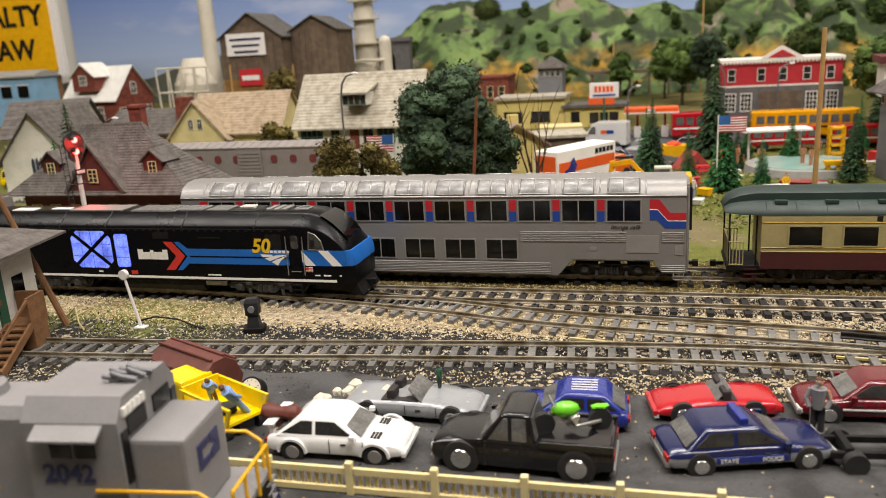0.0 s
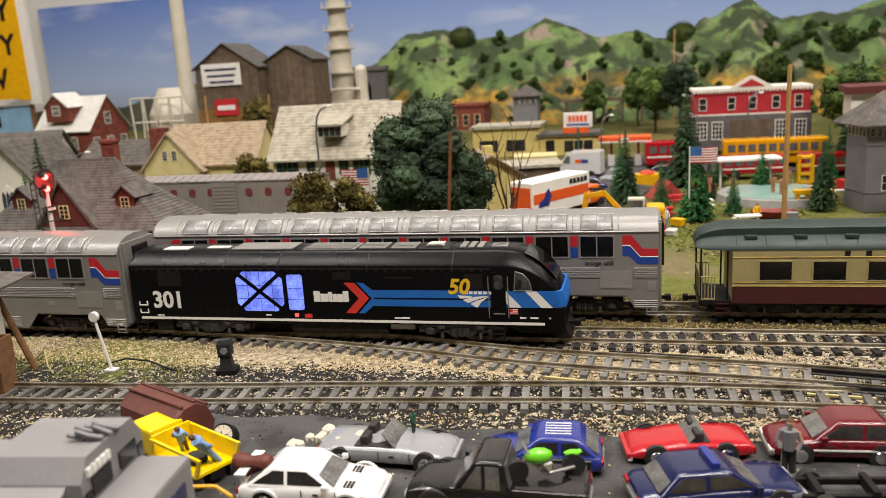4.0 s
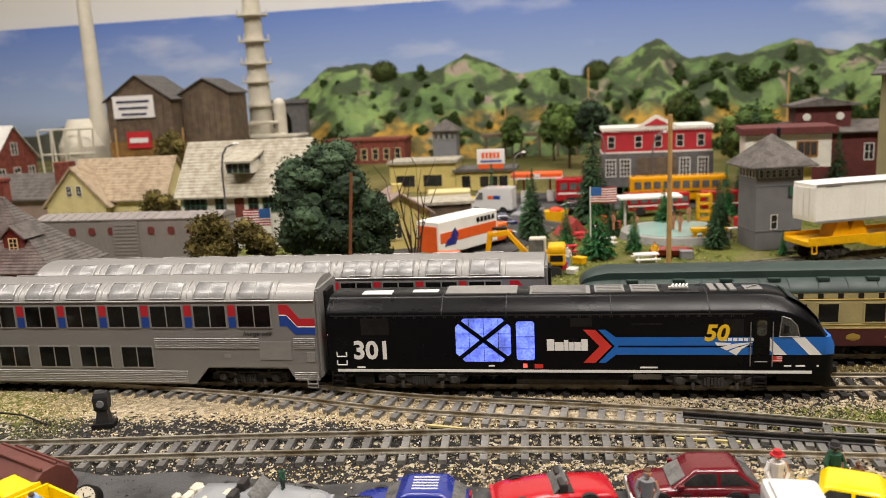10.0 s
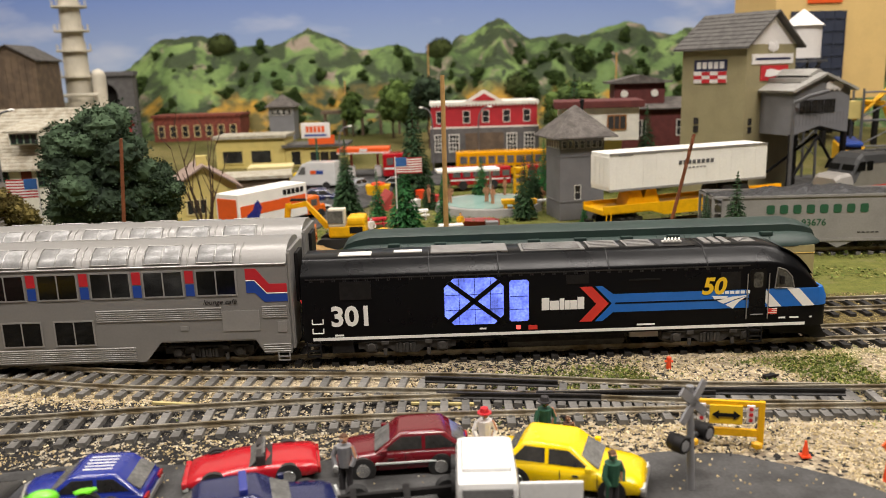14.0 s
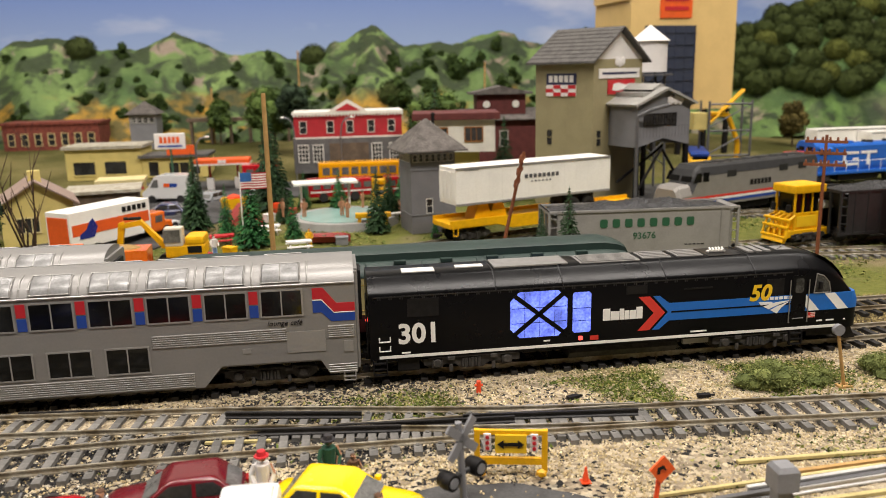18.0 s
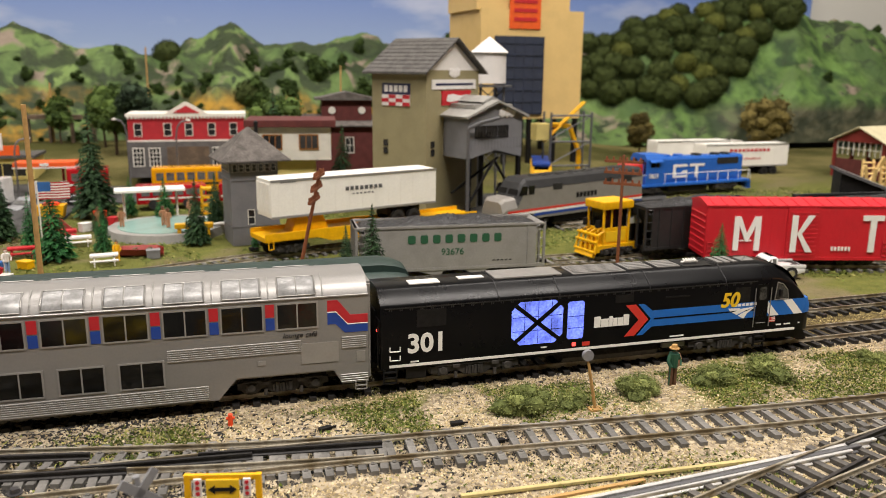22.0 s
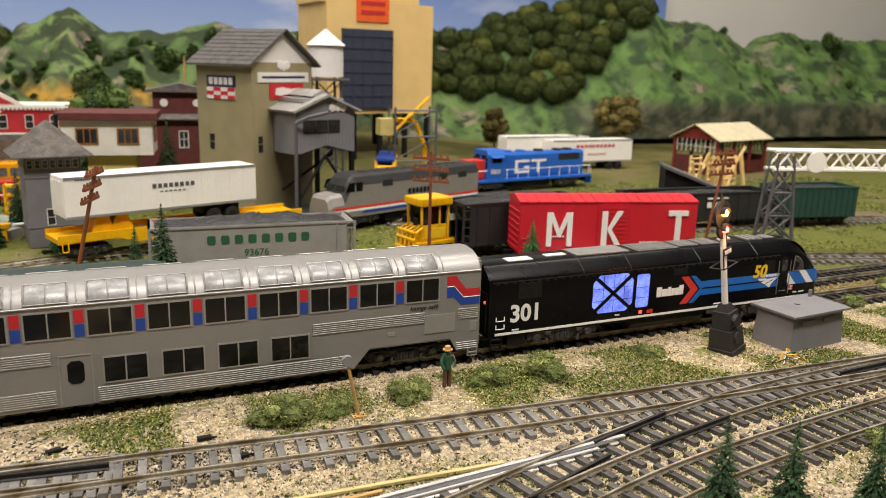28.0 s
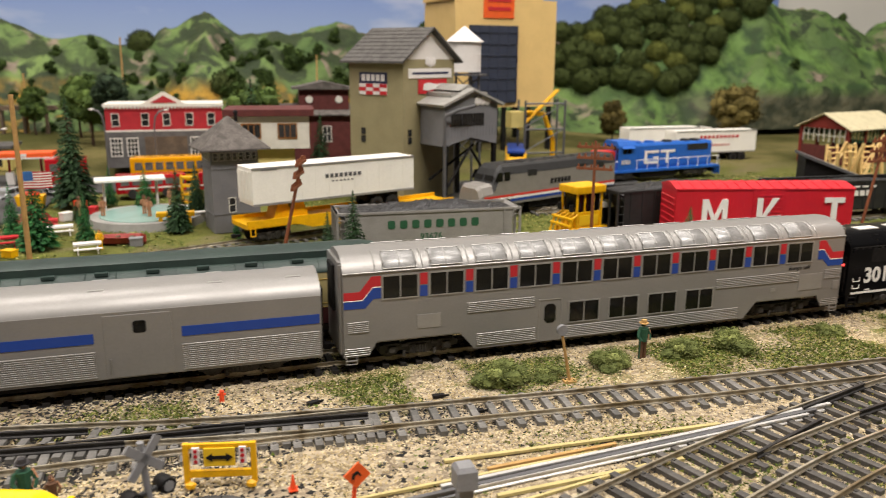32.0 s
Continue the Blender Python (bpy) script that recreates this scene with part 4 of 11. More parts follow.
            rod(bm, (fx(0.2), y, 36.6), (fx(9.2), y, 36.6), 0.25, seg=5)
            tube(bm, [(fx(9.2), y, 36.6), (fx(14.3), y, 42.6), (fx(18.2), y, 42.6)], 0.25)
            part("stripe_edge", bm, M_WHITE, t)
            bm = B()
            for k in range(4):
                z = 9.4 + k * 1.1
                rod(bm, (fx(0.4), y, z), (fx(12.5), y, z), 0.3, seg=5)
            part("end_rib", bm, M_SILVERL, t)
            bm = B()
            tube(bm, [(fx(1), y + s * 0.2, 9), (fx(1), y + s * 0.2, 5.2), (fx(6), y + s * 0.2, 5.2), (fx(6), y + s * 0.2, 9)], 0.35)
            box(bm, min(fx(1), fx(6)), max(fx(1), fx(6)), y - 0.8, y + 0.3, 6.8, 7.2)
            part("step", bm, M_SILVERL, t)
        # lower deck
        for k in range(4):
            x0 = L - 88 - 17 - k * 23.4
            bm = B()
            for a, b_, c, d in ((x0 - 0.6, x0 + 17.6, 14.6, 15.3), (x0 - 0.6, x0 + 17.6, 25.9, 26.6), (x0 - 0.6, x0 + 0.1, 15.3, 25.9), (x0 + 16.9, x0 + 17.6, 15.3, 25.9), (x0 + 8.2, x0 + 8.8, 15.3, 25.9)):
                box(bm, a, b_, y - 0.3, y + 0.3, c, d)
            fr = part("window_frame", bm, M_SILVERL, t)
            bm = B()
            box(bm, x0, x0 + 17, y - 0.2, y + 0.08, 15.2, 26.0)
            part("pane", bm, M_PANE, fr)
        bm = B()
        box(bm, 100.5, 101, y - 0.2, y + 0.2, 7, 28.5)
        box(bm, 113, 113.5, y - 0.2, y + 0.2, 7, 28.5)
        box(bm, 100.5, 113.5, y - 0.2, y + 0.2, 28.2, 28.7)
        dr = part("side_door", bm, M_SILVERL, t)
        bm = B()
        para(bm, octagon(103.8, 110.2, 16, 26, 1.5), y, 0.15)
        part("pane", bm, M_PANE, dr)
        for a, b_, z, k in ((67, 99, 8.0, 7), (115, L - 70, 7.2, 7), (L - 86, L - 30, 25.6, 6), (L - 12, L - 1, 25.6, 6), (62, 98, 25.6, 6), (2, 12, 21, 6)):
            bm = B()
            rib_strip(bm, a, b_, y, s, z, k)
            part("fluted_strip", bm, M_SILVERL, t, smooth=True)
        for nm, a, b_, z0, z1 in (("access_panel", L - 30, L - 13.5, 19.5, 29), ("access_panel", 36, 48, 20, 27), ("small_hatch", L - 5.5, L - 1.5, 18.5, 23.5), ("small_hatch", L - 49, L - 45.5, 20.5, 22.5)):
            bm = B()
            box(bm, a, b_, y - 0.2, y + 0.2, z0, z1)
            part(nm, bm, M_SILVERL, t)
    words("lounge café", 2.3, M_DARK, t, mm(L - 38, -W - 0.2, 32.2, *FRONT), "lettering", shear=0.3)
    words("lounge café", 2.3, M_DARK, t, mm(38, W + 0.2, 32.2, 90, 0, 180), "lettering", shear=0.3)
    for s, x in ((-1, 0), (1, L)):
        bm = B()
        box(bm, min(x, x + s * 1.6), max(x, x + s * 1.6), -14, 14, 10, 55, 0.4)
        rod(bm, (x + s * 0.6, -15.2, 10), (x + s * 0.6, -15.2, 54), 0.9)
        rod(bm, (x + s * 0.6, 15.2, 10), (x + s * 0.6, 15.2, 54), 0.9)
        part("end_bulkhead", bm, M_SILVER, t)
        bm = B()
        box(bm, min(x + s * 1.5, x + s * 3.2), max(x + s * 1.5, x + s * 3.2), -6.5, 6.5, 29, 52, 0.6)
        part("diaphragm", bm, M_DARK, t, "black rubber gangway diaphragm")
        coupler(t, x, s)
    truck(t, 38, (-14, 14), 5.2)
    truck(t, L - 38, (-14, 14), 5.2)
    bm = B()
    box(bm, 70, L - 70, -14, 14, 6.6, 14)
    part("underframe", bm, M_DARK, t)
    return t


def baggage_car():
    L, W = 250.0, 17.2
    t = thing("baggage_car", 0, 0, 0, label="silver baggage car with dark blue window band and fluted sides", category="railway coach")
    bm = B()
    box(bm, 0, L, -W - 0.6, W + 0.6, 10.5, 41, 0.25)
    part("body", bm, M_SILVER, t)
    p = [(-W - 0.5, 40.6), (-W - 0.2, 41.5), (-W + 2.5, 45.2), (-W + 7, 48.2), (-W + 12, 49.4), (0, 49.8)]
    p = p + [(-y, z) for y, z in p[-2::-1]]
    bm = B()
    loft(bm, [[(x, y, z) for y, z in p] for x in (0, L)])
    part("roof", bm, M_SILVER, t, smooth=True)
    for x in (20, 70, 100, 150, 200, 235):
        for q in (-9.5, 5.5):
            bm = B()
            box(bm, x, x + 7, q, q + 4, 47.6, 48.8, 0.4)
            part("roof_vent", bm, M_SILVERL, t)
    for s in (-1, 1):
        y = s * (W + 0.65)
        for a, b_ in ((1, 52), (84, 152), (188, L - 1)):
            bm = B()
            box(bm, a, b_, y - 0.15, y + 0.15, 27.5, 32)
            part("blue_band", bm, M_DBLUE, t, "dark blue side band")
            bm = B()
            rib_strip(bm, a, b_, y, s, 12, 13)
            part("fluted_strip", bm, M_SILVERL, t, smooth=True)
        for a in (54, 156):
            bm = B()
            box(bm, a, a + 28, y - 0.3, y + 0.3, 11, 39.5, 0.2)
            d = part("sliding_door", bm, M_SILVER, t)
            bm = B()
            para(bm, octagon(a + 12, a + 17.5, 31, 36.5, 0.8), y + s * 0.3)
            part("pane", bm, M_PANE, d)
            bm = B()
            tube(bm, [(a + 2, y + s * 0.6, 13), (a + 2, y + s * 0.6, 20)], 0.3)
            part("handle", bm, M_STEPS, d)
    for s, x in ((-1, 0), (1, L)):
        bm = B()
        box(bm, min(x, x + s * 2.5), max(x, x + s * 2.5), -6.5, 6.5, 12, 41, 0.5)
        part("diaphragm", bm, M_DARK, t)
        coupler(t, x, s)
    truck(t, 36, (-14, 0, 14), 5.2)
    truck(t, L - 36, (-14, 0, 14), 5.2)
    bm = B()
    box(bm, 70, L - 70, -12, 12, 6.6, 11)
    part("underframe", bm, M_DARK, t)
    return t


def main_pose(x):
    """A train car's place on the main track, its rear end at x."""
    h = math.atan(0.0095 + 0.038 * (x + 0.12))
    return pose(x, main_y(x + 0.12) - 0.12 * math.sin(h), 0, 0, 0, math.degrees(h))


loco = road_loco()
lounge = superliner("silver bilevel lounge coach with red and blue stripes")
baggage = baggage_car()
standing = copy_thing(lounge, pose(0.0, main_y(0.14) + 0.0445 - 0.0022, 0, 0, 0, 0.85))
standing["label"] = "silver bilevel lounge coach standing on the siding behind the train"


def heavy_coach():
    L, W = 242.0, 16.6
    t = thing("vintage_coach", 0, 0, 0, label="cream and maroon vintage coach with dark green roof", category="railway coach")
    a0 = 18.0
    bm = B()
    for s in (-1, 1):
        box(bm, a0, L - 4, s * W - 0.6, s * W + 0.6, 20.5, 39.5)
    for x in (a0, L - 5):
        box(bm, x, x + 1, -W + 0.6, W - 0.6, 12, 39.5)
    part("upper_side", bm, M_CREAM, t)
    bm = B()
    for s in (-1, 1):
        box(bm, a0, L - 4, s * (W + 0.05) - 0.6, s * (W + 0.05) + 0.6, 11.5, 20.5)
    part("lower_side", bm, M_MAROON, t, "maroon lower side")
    bm = B()
    box(bm, 2, L, -W + 0.7, W - 0.7, 10.5, 12.5)
    part("platform_floor", bm, M_DARK, t)
    p = [(-W - 0.8, 39.3), (-W - 0.6, 40.5), (-W + 2, 43.6), (-W + 6, 45.3), (-W + 7, 45.6), (-W + 7.2, 49.0), (-W + 9, 50.2), (0, 51.2)]
    p = p + [(-y, z) for y, z in p[-2::-1]]

    def sc(x, k, z0):
        return [(x, y * (0.72 + 0.28 * k), 39.3 + (z - 39.3) * k + z0) for y, z in p]
    bm = B()
    loft(bm, [sc(0.5, 0.25, 1.0), sc(3, 0.62, 0.5), sc(8, 0.85, 0.2), sc(15, 1, 0), sc(L - 14, 1, 0), sc(L - 7, 0.85, 0.2), sc(L - 2, 0.62, 0.5), sc(L, 0.25, 1.0)])
    part("roof", bm, M_GREEN, t, "dark green clerestory roof", smooth=True)
    for k in range(9):
        bm = B()
        x = 24 + k * 23.5
        for s in (-1, 1):
            box(bm, x, x + 6, s * (W - 4.2) - 1.6, s * (W - 4.2) + 1.6, 44.2, 46.2, 0.4)
        part("roof_vent", bm, M_GREEN, t)
    bm = B()
    for x in range(20, 226, 14):
        tube(bm, [(x, -W - 0.4, 40.4), (x, -W + 2, 43.75), (x, -W + 6, 45.45)], 0.22)
        tube(bm, [(x, W + 0.4, 40.4), (x, W - 2, 43.75), (x, W - 6, 45.45)], 0.22)
    part("roof_seam", bm, M_GREEN, t)
    for s in (-1, 1):
        y = s * (W + 0.6)
        bm = B()
        for z in (20.6, 35.6, 22.6):
            rod(bm, (a0, y, z), (L - 4, y, z), 0.32, seg=5)
        part("gold_line", bm, M_GOLDL, t)
        xs = [31, 56, 81, 103, 118, 140, 155, 177, 192, 212]
        for k, x in enumerate(xs):
            w = 15 if k < 3 else 9.5
            bm = B()
            for q in ((x - 0.7, x, 24.0, 34), (x + w, x + w + 0.7, 24, 34), (x - 0.7, x + w + 0.7, 23.3, 24), (x - 0.7, x + w + 0.7, 33.4, 34.1)):
                box(bm, q[0], q[1], y - 0.35, y + 0.35, q[2], q[3])
            f = part("window_frame", bm, M_CREAM, t)
            bm = B()
            box(bm, x, x + w, y - 0.2, y + 0.12, 24, 33.6)
            part("pane", bm, M_PANE, f)
        bm = B()
        for k in range(10):
            box(bm, 70 + k * 9.5, 72.6 + k * 9.5, y - 0.1, y + 0.1, 36.2, 38.8)
        pieces("name_mark", bm, M_DARK, t, "plain dark letter shape")
        bm = B()
        for x in (150, 160):
            box(bm, x, x + 4, y - 0.1, y + 0.12, 15.5, 16.6)
        ball(bm, (135, y, 16), 4.2, 1, sy=0.06, sz=0.55)
        part("gold_mark", bm, M_GOLDL, t)
    for x, q in ((3, 1), (16, 1)):
        for s in (-1, 1):
            bm = B()
            rod(bm, (x, s * 14.5, 12), (x, s * 14.5, 40), 0.45)
            part("platform_post", bm, M_DARK, t)
    bm = B()
    for s in (-1, 1):
        tube(bm, [(3, s * 15, 25), (10, s * 15, 25)], 0.35)
        tube(bm, [(3, s * 15, 13), (10, s * 15, 13)], 0.35)
        for k in range(5):
            tube(bm, [(3.4 + k * 1.6, s * 15, 13), (3.4 + k * 1.6, s * 15, 25)], 0.25)
    for k in range(9):
        tube(bm, [(3, -12 + k * 3, 13), (3, -12 + k * 3, 25)], 0.25)
    tube(bm, [(3, -15, 25), (3, 15, 25)], 0.35)
    pieces("railing_bar", bm, M_CREAM, t, "cream platform railing bar")
    bm = B()
    for s in (-1, 1):
        for k in range(3):
            box(bm, 10.5, 16.5, s * 15 - 1.5, s * 15 + 1.5, 5.5 + k * 2.6, 6.0 + k * 2.6)
    part("platform_step", bm, M_MAROON, t)
    bm = B()
    for s in (-1, 1):
        box(bm, 100, 132, s * 11 - 2, s * 11 + 2, 5.8, 11, 0.4)
        box(bm, 140, 152, s * 11 - 2, s * 11 + 2, 6.8, 11, 0.4)
    box(bm, 60, 180, -6, 6, 8.5, 11)
    part("underframe", bm, M_DARK, t)
    truck(t, 42, (-14, 0, 14), 5.0)
    truck(t, L - 38, (-14, 0, 14), 5.0)
    coupler(t, 2, -1)
    coupler(t, L, 1)
    return t


M_GOLDL = mat("old_gold_line", "a58a3c", 0.45, metal=0.3, vary=0.1)
coach = heavy_coach()
coach.matrix_world = pose(0.311, main_y(0.43) + 0.0445 - 0.0032, 0, 0, 0, 1.5)

# ==== hills, trees and bushes ====


def leafy(name, dark, light, rough=0.85):
    """Foliage: the tone changes from leaf to leaf and in patches."""
    m = bpy.data.materials.new(name)
    m.use_nodes = True
    t = m.node_tree
    n, l = t.nodes, t.links
    b = n["Principled BSDF"]
    geo = n.new("ShaderNodeNewGeometry")
    co = n.new("ShaderNodeTexCoord")
    nz = n.new("ShaderNodeTexNoise")
    nz.inputs["Scale"].default_value = 70
    l.new(co.outputs["Object"], nz.inputs["Vector"])
    ad = n.new("ShaderNodeMath")
    ad.operation = "MULTIPLY_ADD"
    ad.inputs[1].default_value = 0.55
    l.new(geo.outputs["Random Per Island"], ad.inputs[0])
    l.new(nz.outputs["Fac"], ad.inputs[2])
    mr = n.new("ShaderNodeMapRange")
    mr.inputs["From Min"].default_value, mr.inputs["From Max"].default_value = 0.4, 1.1
    l.new(ad.outputs[0], mr.inputs["Value"])
    mx = n.new("ShaderNodeMix")
    mx.data_type = "RGBA"
    l.new(mr.outputs["Result"], mx.inputs["Factor"])
    mx.inputs["A"].default_value, mx.inputs["B"].default_value = (*rgb(dark), 1), (*rgb(light), 1)
    l.new(mx.outputs["Result"], b.inputs["Base Color"])
    b.inputs["Roughness"].default_value = rough
    b.inputs["Specular IOR Level"].default_value = 0.2
    return m


F_DARK = leafy("dark_foam_leaf", "18221a", "44563e")
F_OLIVE = leafy("olive_foam_leaf", "3a341a", "75693a")
F_MID = leafy("mid_green_leaf", "2c3d1f", "5f7438")
F_PINE = leafy("pine_needle", "18381f", "3f7a42")
F_PINED = leafy("dark_pine_needle", "18281a", "3f5a38")
F_HILL = leafy("hill_tree_leaf", "1f2e15", "4a5e2c")
F_BALL = leafy("moss_ball", "1b250e", "414b24")
F_BALLY = leafy("yellow_moss_ball", "2c3512", "5d622c")
F_BUSH = leafy("turf_bush", "37411f", "8a9154")
M_BARK = mat("bark_brown", "4a3828", 0.85, vary=0.35, scale=300, bump=0.0003)


def numpy_mesh(name, verts, faces, material, smooth=False):
    me = bpy.data.meshes.new(name)
    me.from_pydata([tuple(v) for v in verts], [], [tuple(f) for f in faces])
    me.materials.append(material)
    if smooth:
        for p in me.polygons:
            p.use_smooth = True
    return me


def leaf_mesh(name, blobs, count, size, material, seed, core=0.74, sub=2, lump=0.35):
    """Crown mesh in metres: lumpy cores with loose leaf flakes over them. blobs: centre and radii in millimetres."""
    rs = np.random.RandomState(seed)
    bm = B()
    for cx, cy, cz, rx, ry, rz in blobs:
        r = bmesh.ops.create_icosphere(bm, subdivisions=sub, radius=1.0)
        off = Vector(rs.rand(3) * 50)
        for v in r["verts"]:
            k = core * (1 + lump * noise.noise(v.co * 2.2 + off) + (0.5 * lump + 0.06) * noise.noise(v.co * 6.5 + off))
            v.co = Vector((cx + v.co.x * rx * k, cy + v.co.y * ry * k, cz + v.co.z * rz * k))
    verts = [tuple(v.co * MM) for v in bm.verts]
    bm.verts.index_update()
    faces = [tuple(v.index for v in f.verts) for f in bm.faces]
    bm.free()
    vol = np.array([b[3] * b[4] * b[5] for b in blobs]) ** 0.67
    pick = rs.choice(len(blobs), count, p=vol / vol.sum())
    bl = np.array(blobs)[pick]
    d = rs.randn(count, 3)
    d /= np.linalg.norm(d, axis=1)[:, None]
    c = bl[:, :3] + d * bl[:, 3:] * rs.uniform(0.62, 1.12, (count, 1))
    for k in range(count):
        a = rs.randn(3)
        a /= np.linalg.norm(a)
        q = np.cross(a, rs.randn(3))
        q /= np.linalg.norm(q)
        s = size * rs.uniform(0.6, 1.4)
        i = len(verts)
        p = c[k]
        verts += [tuple((p + a * s) * MM), tuple((p - a * s * 0.5 + q * s * 0.8) * MM), tuple((p - a * s * 0.5 - q * s * 0.8) * MM), tuple((p + d[k] * s * 0.9) * MM)]
        faces += [(i, i + 1, i + 2), (i, i + 1, i + 3), (i + 1, i + 2, i + 3)]
    return numpy_mesh(name, verts, faces, material)


def clump(rs, w, h, n, z0=0.0, r=0.34):
    """Blobs that fill an egg of width w and height h above z0."""
    out = []
    for k in range(n):
        a, u = rs.uniform(0, 6.283), rs.uniform(0, 1)
        zz = rs.uniform(0.12, 0.88)
        rad = w / 2 * math.sin(math.pi * min(max(zz, 0.08), 0.94)) ** 0.7 * math.sqrt(u) * 0.8
        s = w * r * rs.uniform(0.6, 1.05)
        out.append((math.cos(a) * rad, math.sin(a) * rad, z0 + zz * h, s, s, s * 0.85))
    return out


def child_mesh(name, me, parent):
    ob = new(name, me)
    ob.parent = parent
    return ob


def trunk_mesh(h, r, seed, limbs=5):
    rs = np.random.RandomState(seed)
    bm = B()
    pts = [Vector((0, 0, -2))]
    for k in range(4):
        pts.append(Vector((rs.uniform(-1, 1) * r, rs.uniform(-1, 1) * r, h * (k + 1) / 4)))
    for k in range(4):
        rod(bm, pts[k], pts[k + 1], r * (1.2 - 0.22 * k), r * (1.2 - 0.22 * (k + 1)), 8)
    for k in range(limbs):
        a, z = rs.uniform(0, 6.28), h * rs.uniform(0.5, 0.9)
        rod(bm, (0, 0, z), (math.cos(a) * h * 0.35, math.sin(a) * h * 0.35, z + h * 0.35), r * 0.5, r * 0.15, 6)
    me = bpy.data.meshes.new("trunk")
    bmesh.ops.scale(bm, vec=(MM, MM, MM), verts=bm.verts)
    bm.to_mesh(me)
    bm.free()
    me.materials.append(M_BARK)
    return me


def broad_tree(x, y, z, w, h, material, label, seed, z0=None, n=24, leaves=2600, leaf=1.1, group="", name="tree", r=0.26, sub=2):
    rs = np.random.RandomState(seed)
    t = thing(name, x, y, z, rs.uniform(0, 360), label=label, category="tree" if name == "tree" else "bush", group=group)
    z0 = h * 0.15 if z0 is None else z0
    child_mesh("crown", leaf_mesh("crown", clump(rs, w, h - z0, int(n * 1.7), z0, r), leaves * 2, leaf * 1.15, material, seed, sub=sub), t)
    if z0 > 0:
        child_mesh("trunk", trunk_mesh(h * 0.55, max(w * 0.035, 0.7), seed), t)
    return t


def pine_mesh(h, w, material, seed, rows=26):
    """Bottle-brush fir: whorls of drooping twigs, each a few needles thick."""
    rs = np.random.RandomState(seed)
    verts, faces = [], []
    for k in range(rows):
        f = k / (rows - 1)
        z = h * (0.08 + 0.92 * f)
        rad = w / 2 * (1 - f) ** 0.85 + 0.6
        m = int(10 + 16 * (1 - f))
        for j in range(m):
            a = 6.283 * j / m + rs.uniform(0, 0.6)
            ln = rad * rs.uniform(0.72, 1.08)
            d = np.array([math.cos(a), math.sin(a), -0.22])
            s = np.array([-math.sin(a), math.cos(a), 0])
            o = np.array([0, 0, z + rs.uniform(-0.6, 0.6)])
            for e in range(3):
                b0, b1 = o + d * ln * (0.25 + 0.25 * e), o + d * ln * (0.5 + 0.25 * e) + np.array([0, 0, rs.uniform(-0.4, 0.5)])
                wd = max(ln * 0.13, 0.45)
                i = len(verts)
                verts += [b0, b1, b0 + s * wd + [0, 0, 0.4], b0 - s * wd + [0, 0, 0.3], b0 + [0, 0, wd * 1.2]]
                faces += [(i + 2, i + 1, i + 3), (i, i + 1, i + 4), (i + 2, i + 1, i + 4)]
    i = len(verts)
    verts += [(0, 0, h * 1.04), (0.5, 0, h * 0.9), (-0.3, 0.4, h * 0.9), (-0.3, -0.4, h * 0.9)]
    faces += [(i, i + 1, i + 2), (i, i + 2, i + 3), (i, i + 3, i + 1)]
    return numpy_mesh("needles", [np.array(v) * MM for v in verts], faces, material)


PINES = [pine_mesh(58, 26, F_PINE, 11), pine_mesh(58, 24, F_PINED, 12, 30), pine_mesh(58, 22, F_PINE, 13, 22)]
bm = B()
rod(bm, (0, 0, -1), (0, 0, 56), 1.1, 0.3, 6)
_t = part("trunk", bm, M_BARK)
PINE_TRUNK = _t.data
bpy.data.objects.remove(_t)


def pine(x, y, z, h, kind=0, label="green bottle-brush fir tree on the grass", group="fir trees", rz=0.0):
    t = thing("fir_tree", x, y, z, rz, label=label, category="tree", group=group)
    k = h / 58.0
    for nm, me in (("needles", PINES[kind]), ("trunk", PINE_TRUNK)):
        o = child_mesh(nm, me, t)
        o.scale = (k * (1.05 if kind else 1.25), k * (1.05 if kind else 1.25), k)
    return t


# --- hills ---
CREST = [(-0.42, 0.05), (-0.31, 0.12), (-0.259, 0.151), (-0.174, 0.206), (-0.11, 0.212), (-0.012, 0.187), (0.04, 0.192), (0.10, 0.214), (0.212, 0.176), (0.255, 0.184), (0.33, 0.166), (0.395, 0.196), (0.462, 0.226), (0.518, 0.189), (0.60, 0.190), (0.712, 0.211), (0.765, 0.187), (0.87, 0.205), (0.95, 0.18), (1.06, 0.175), (1.17, 0.195), (1.21, 0.19), (1.27, 0.22), (1.36, 0.255), (1.45, 0.265), (1.613, 0.299), (1.692, 0.257), (1.769, 0.261), (1.841, 0.242), (1.928, 0.203), (1.979, 0.236), (2.045, 0.247), (2.145, 0.23), (2.276, 0.235), (2.6, 0.25), (3.4, 0.25)]


def crest(x):
    for (xa, za), (xb, zb) in zip(CREST, CREST[1:]):
        if x <= xb:
            f = max((x - xa) / (xb - xa), 0)
            return za + (zb - za) * f * f * (3 - 2 * f)
    return CREST[-1][1]


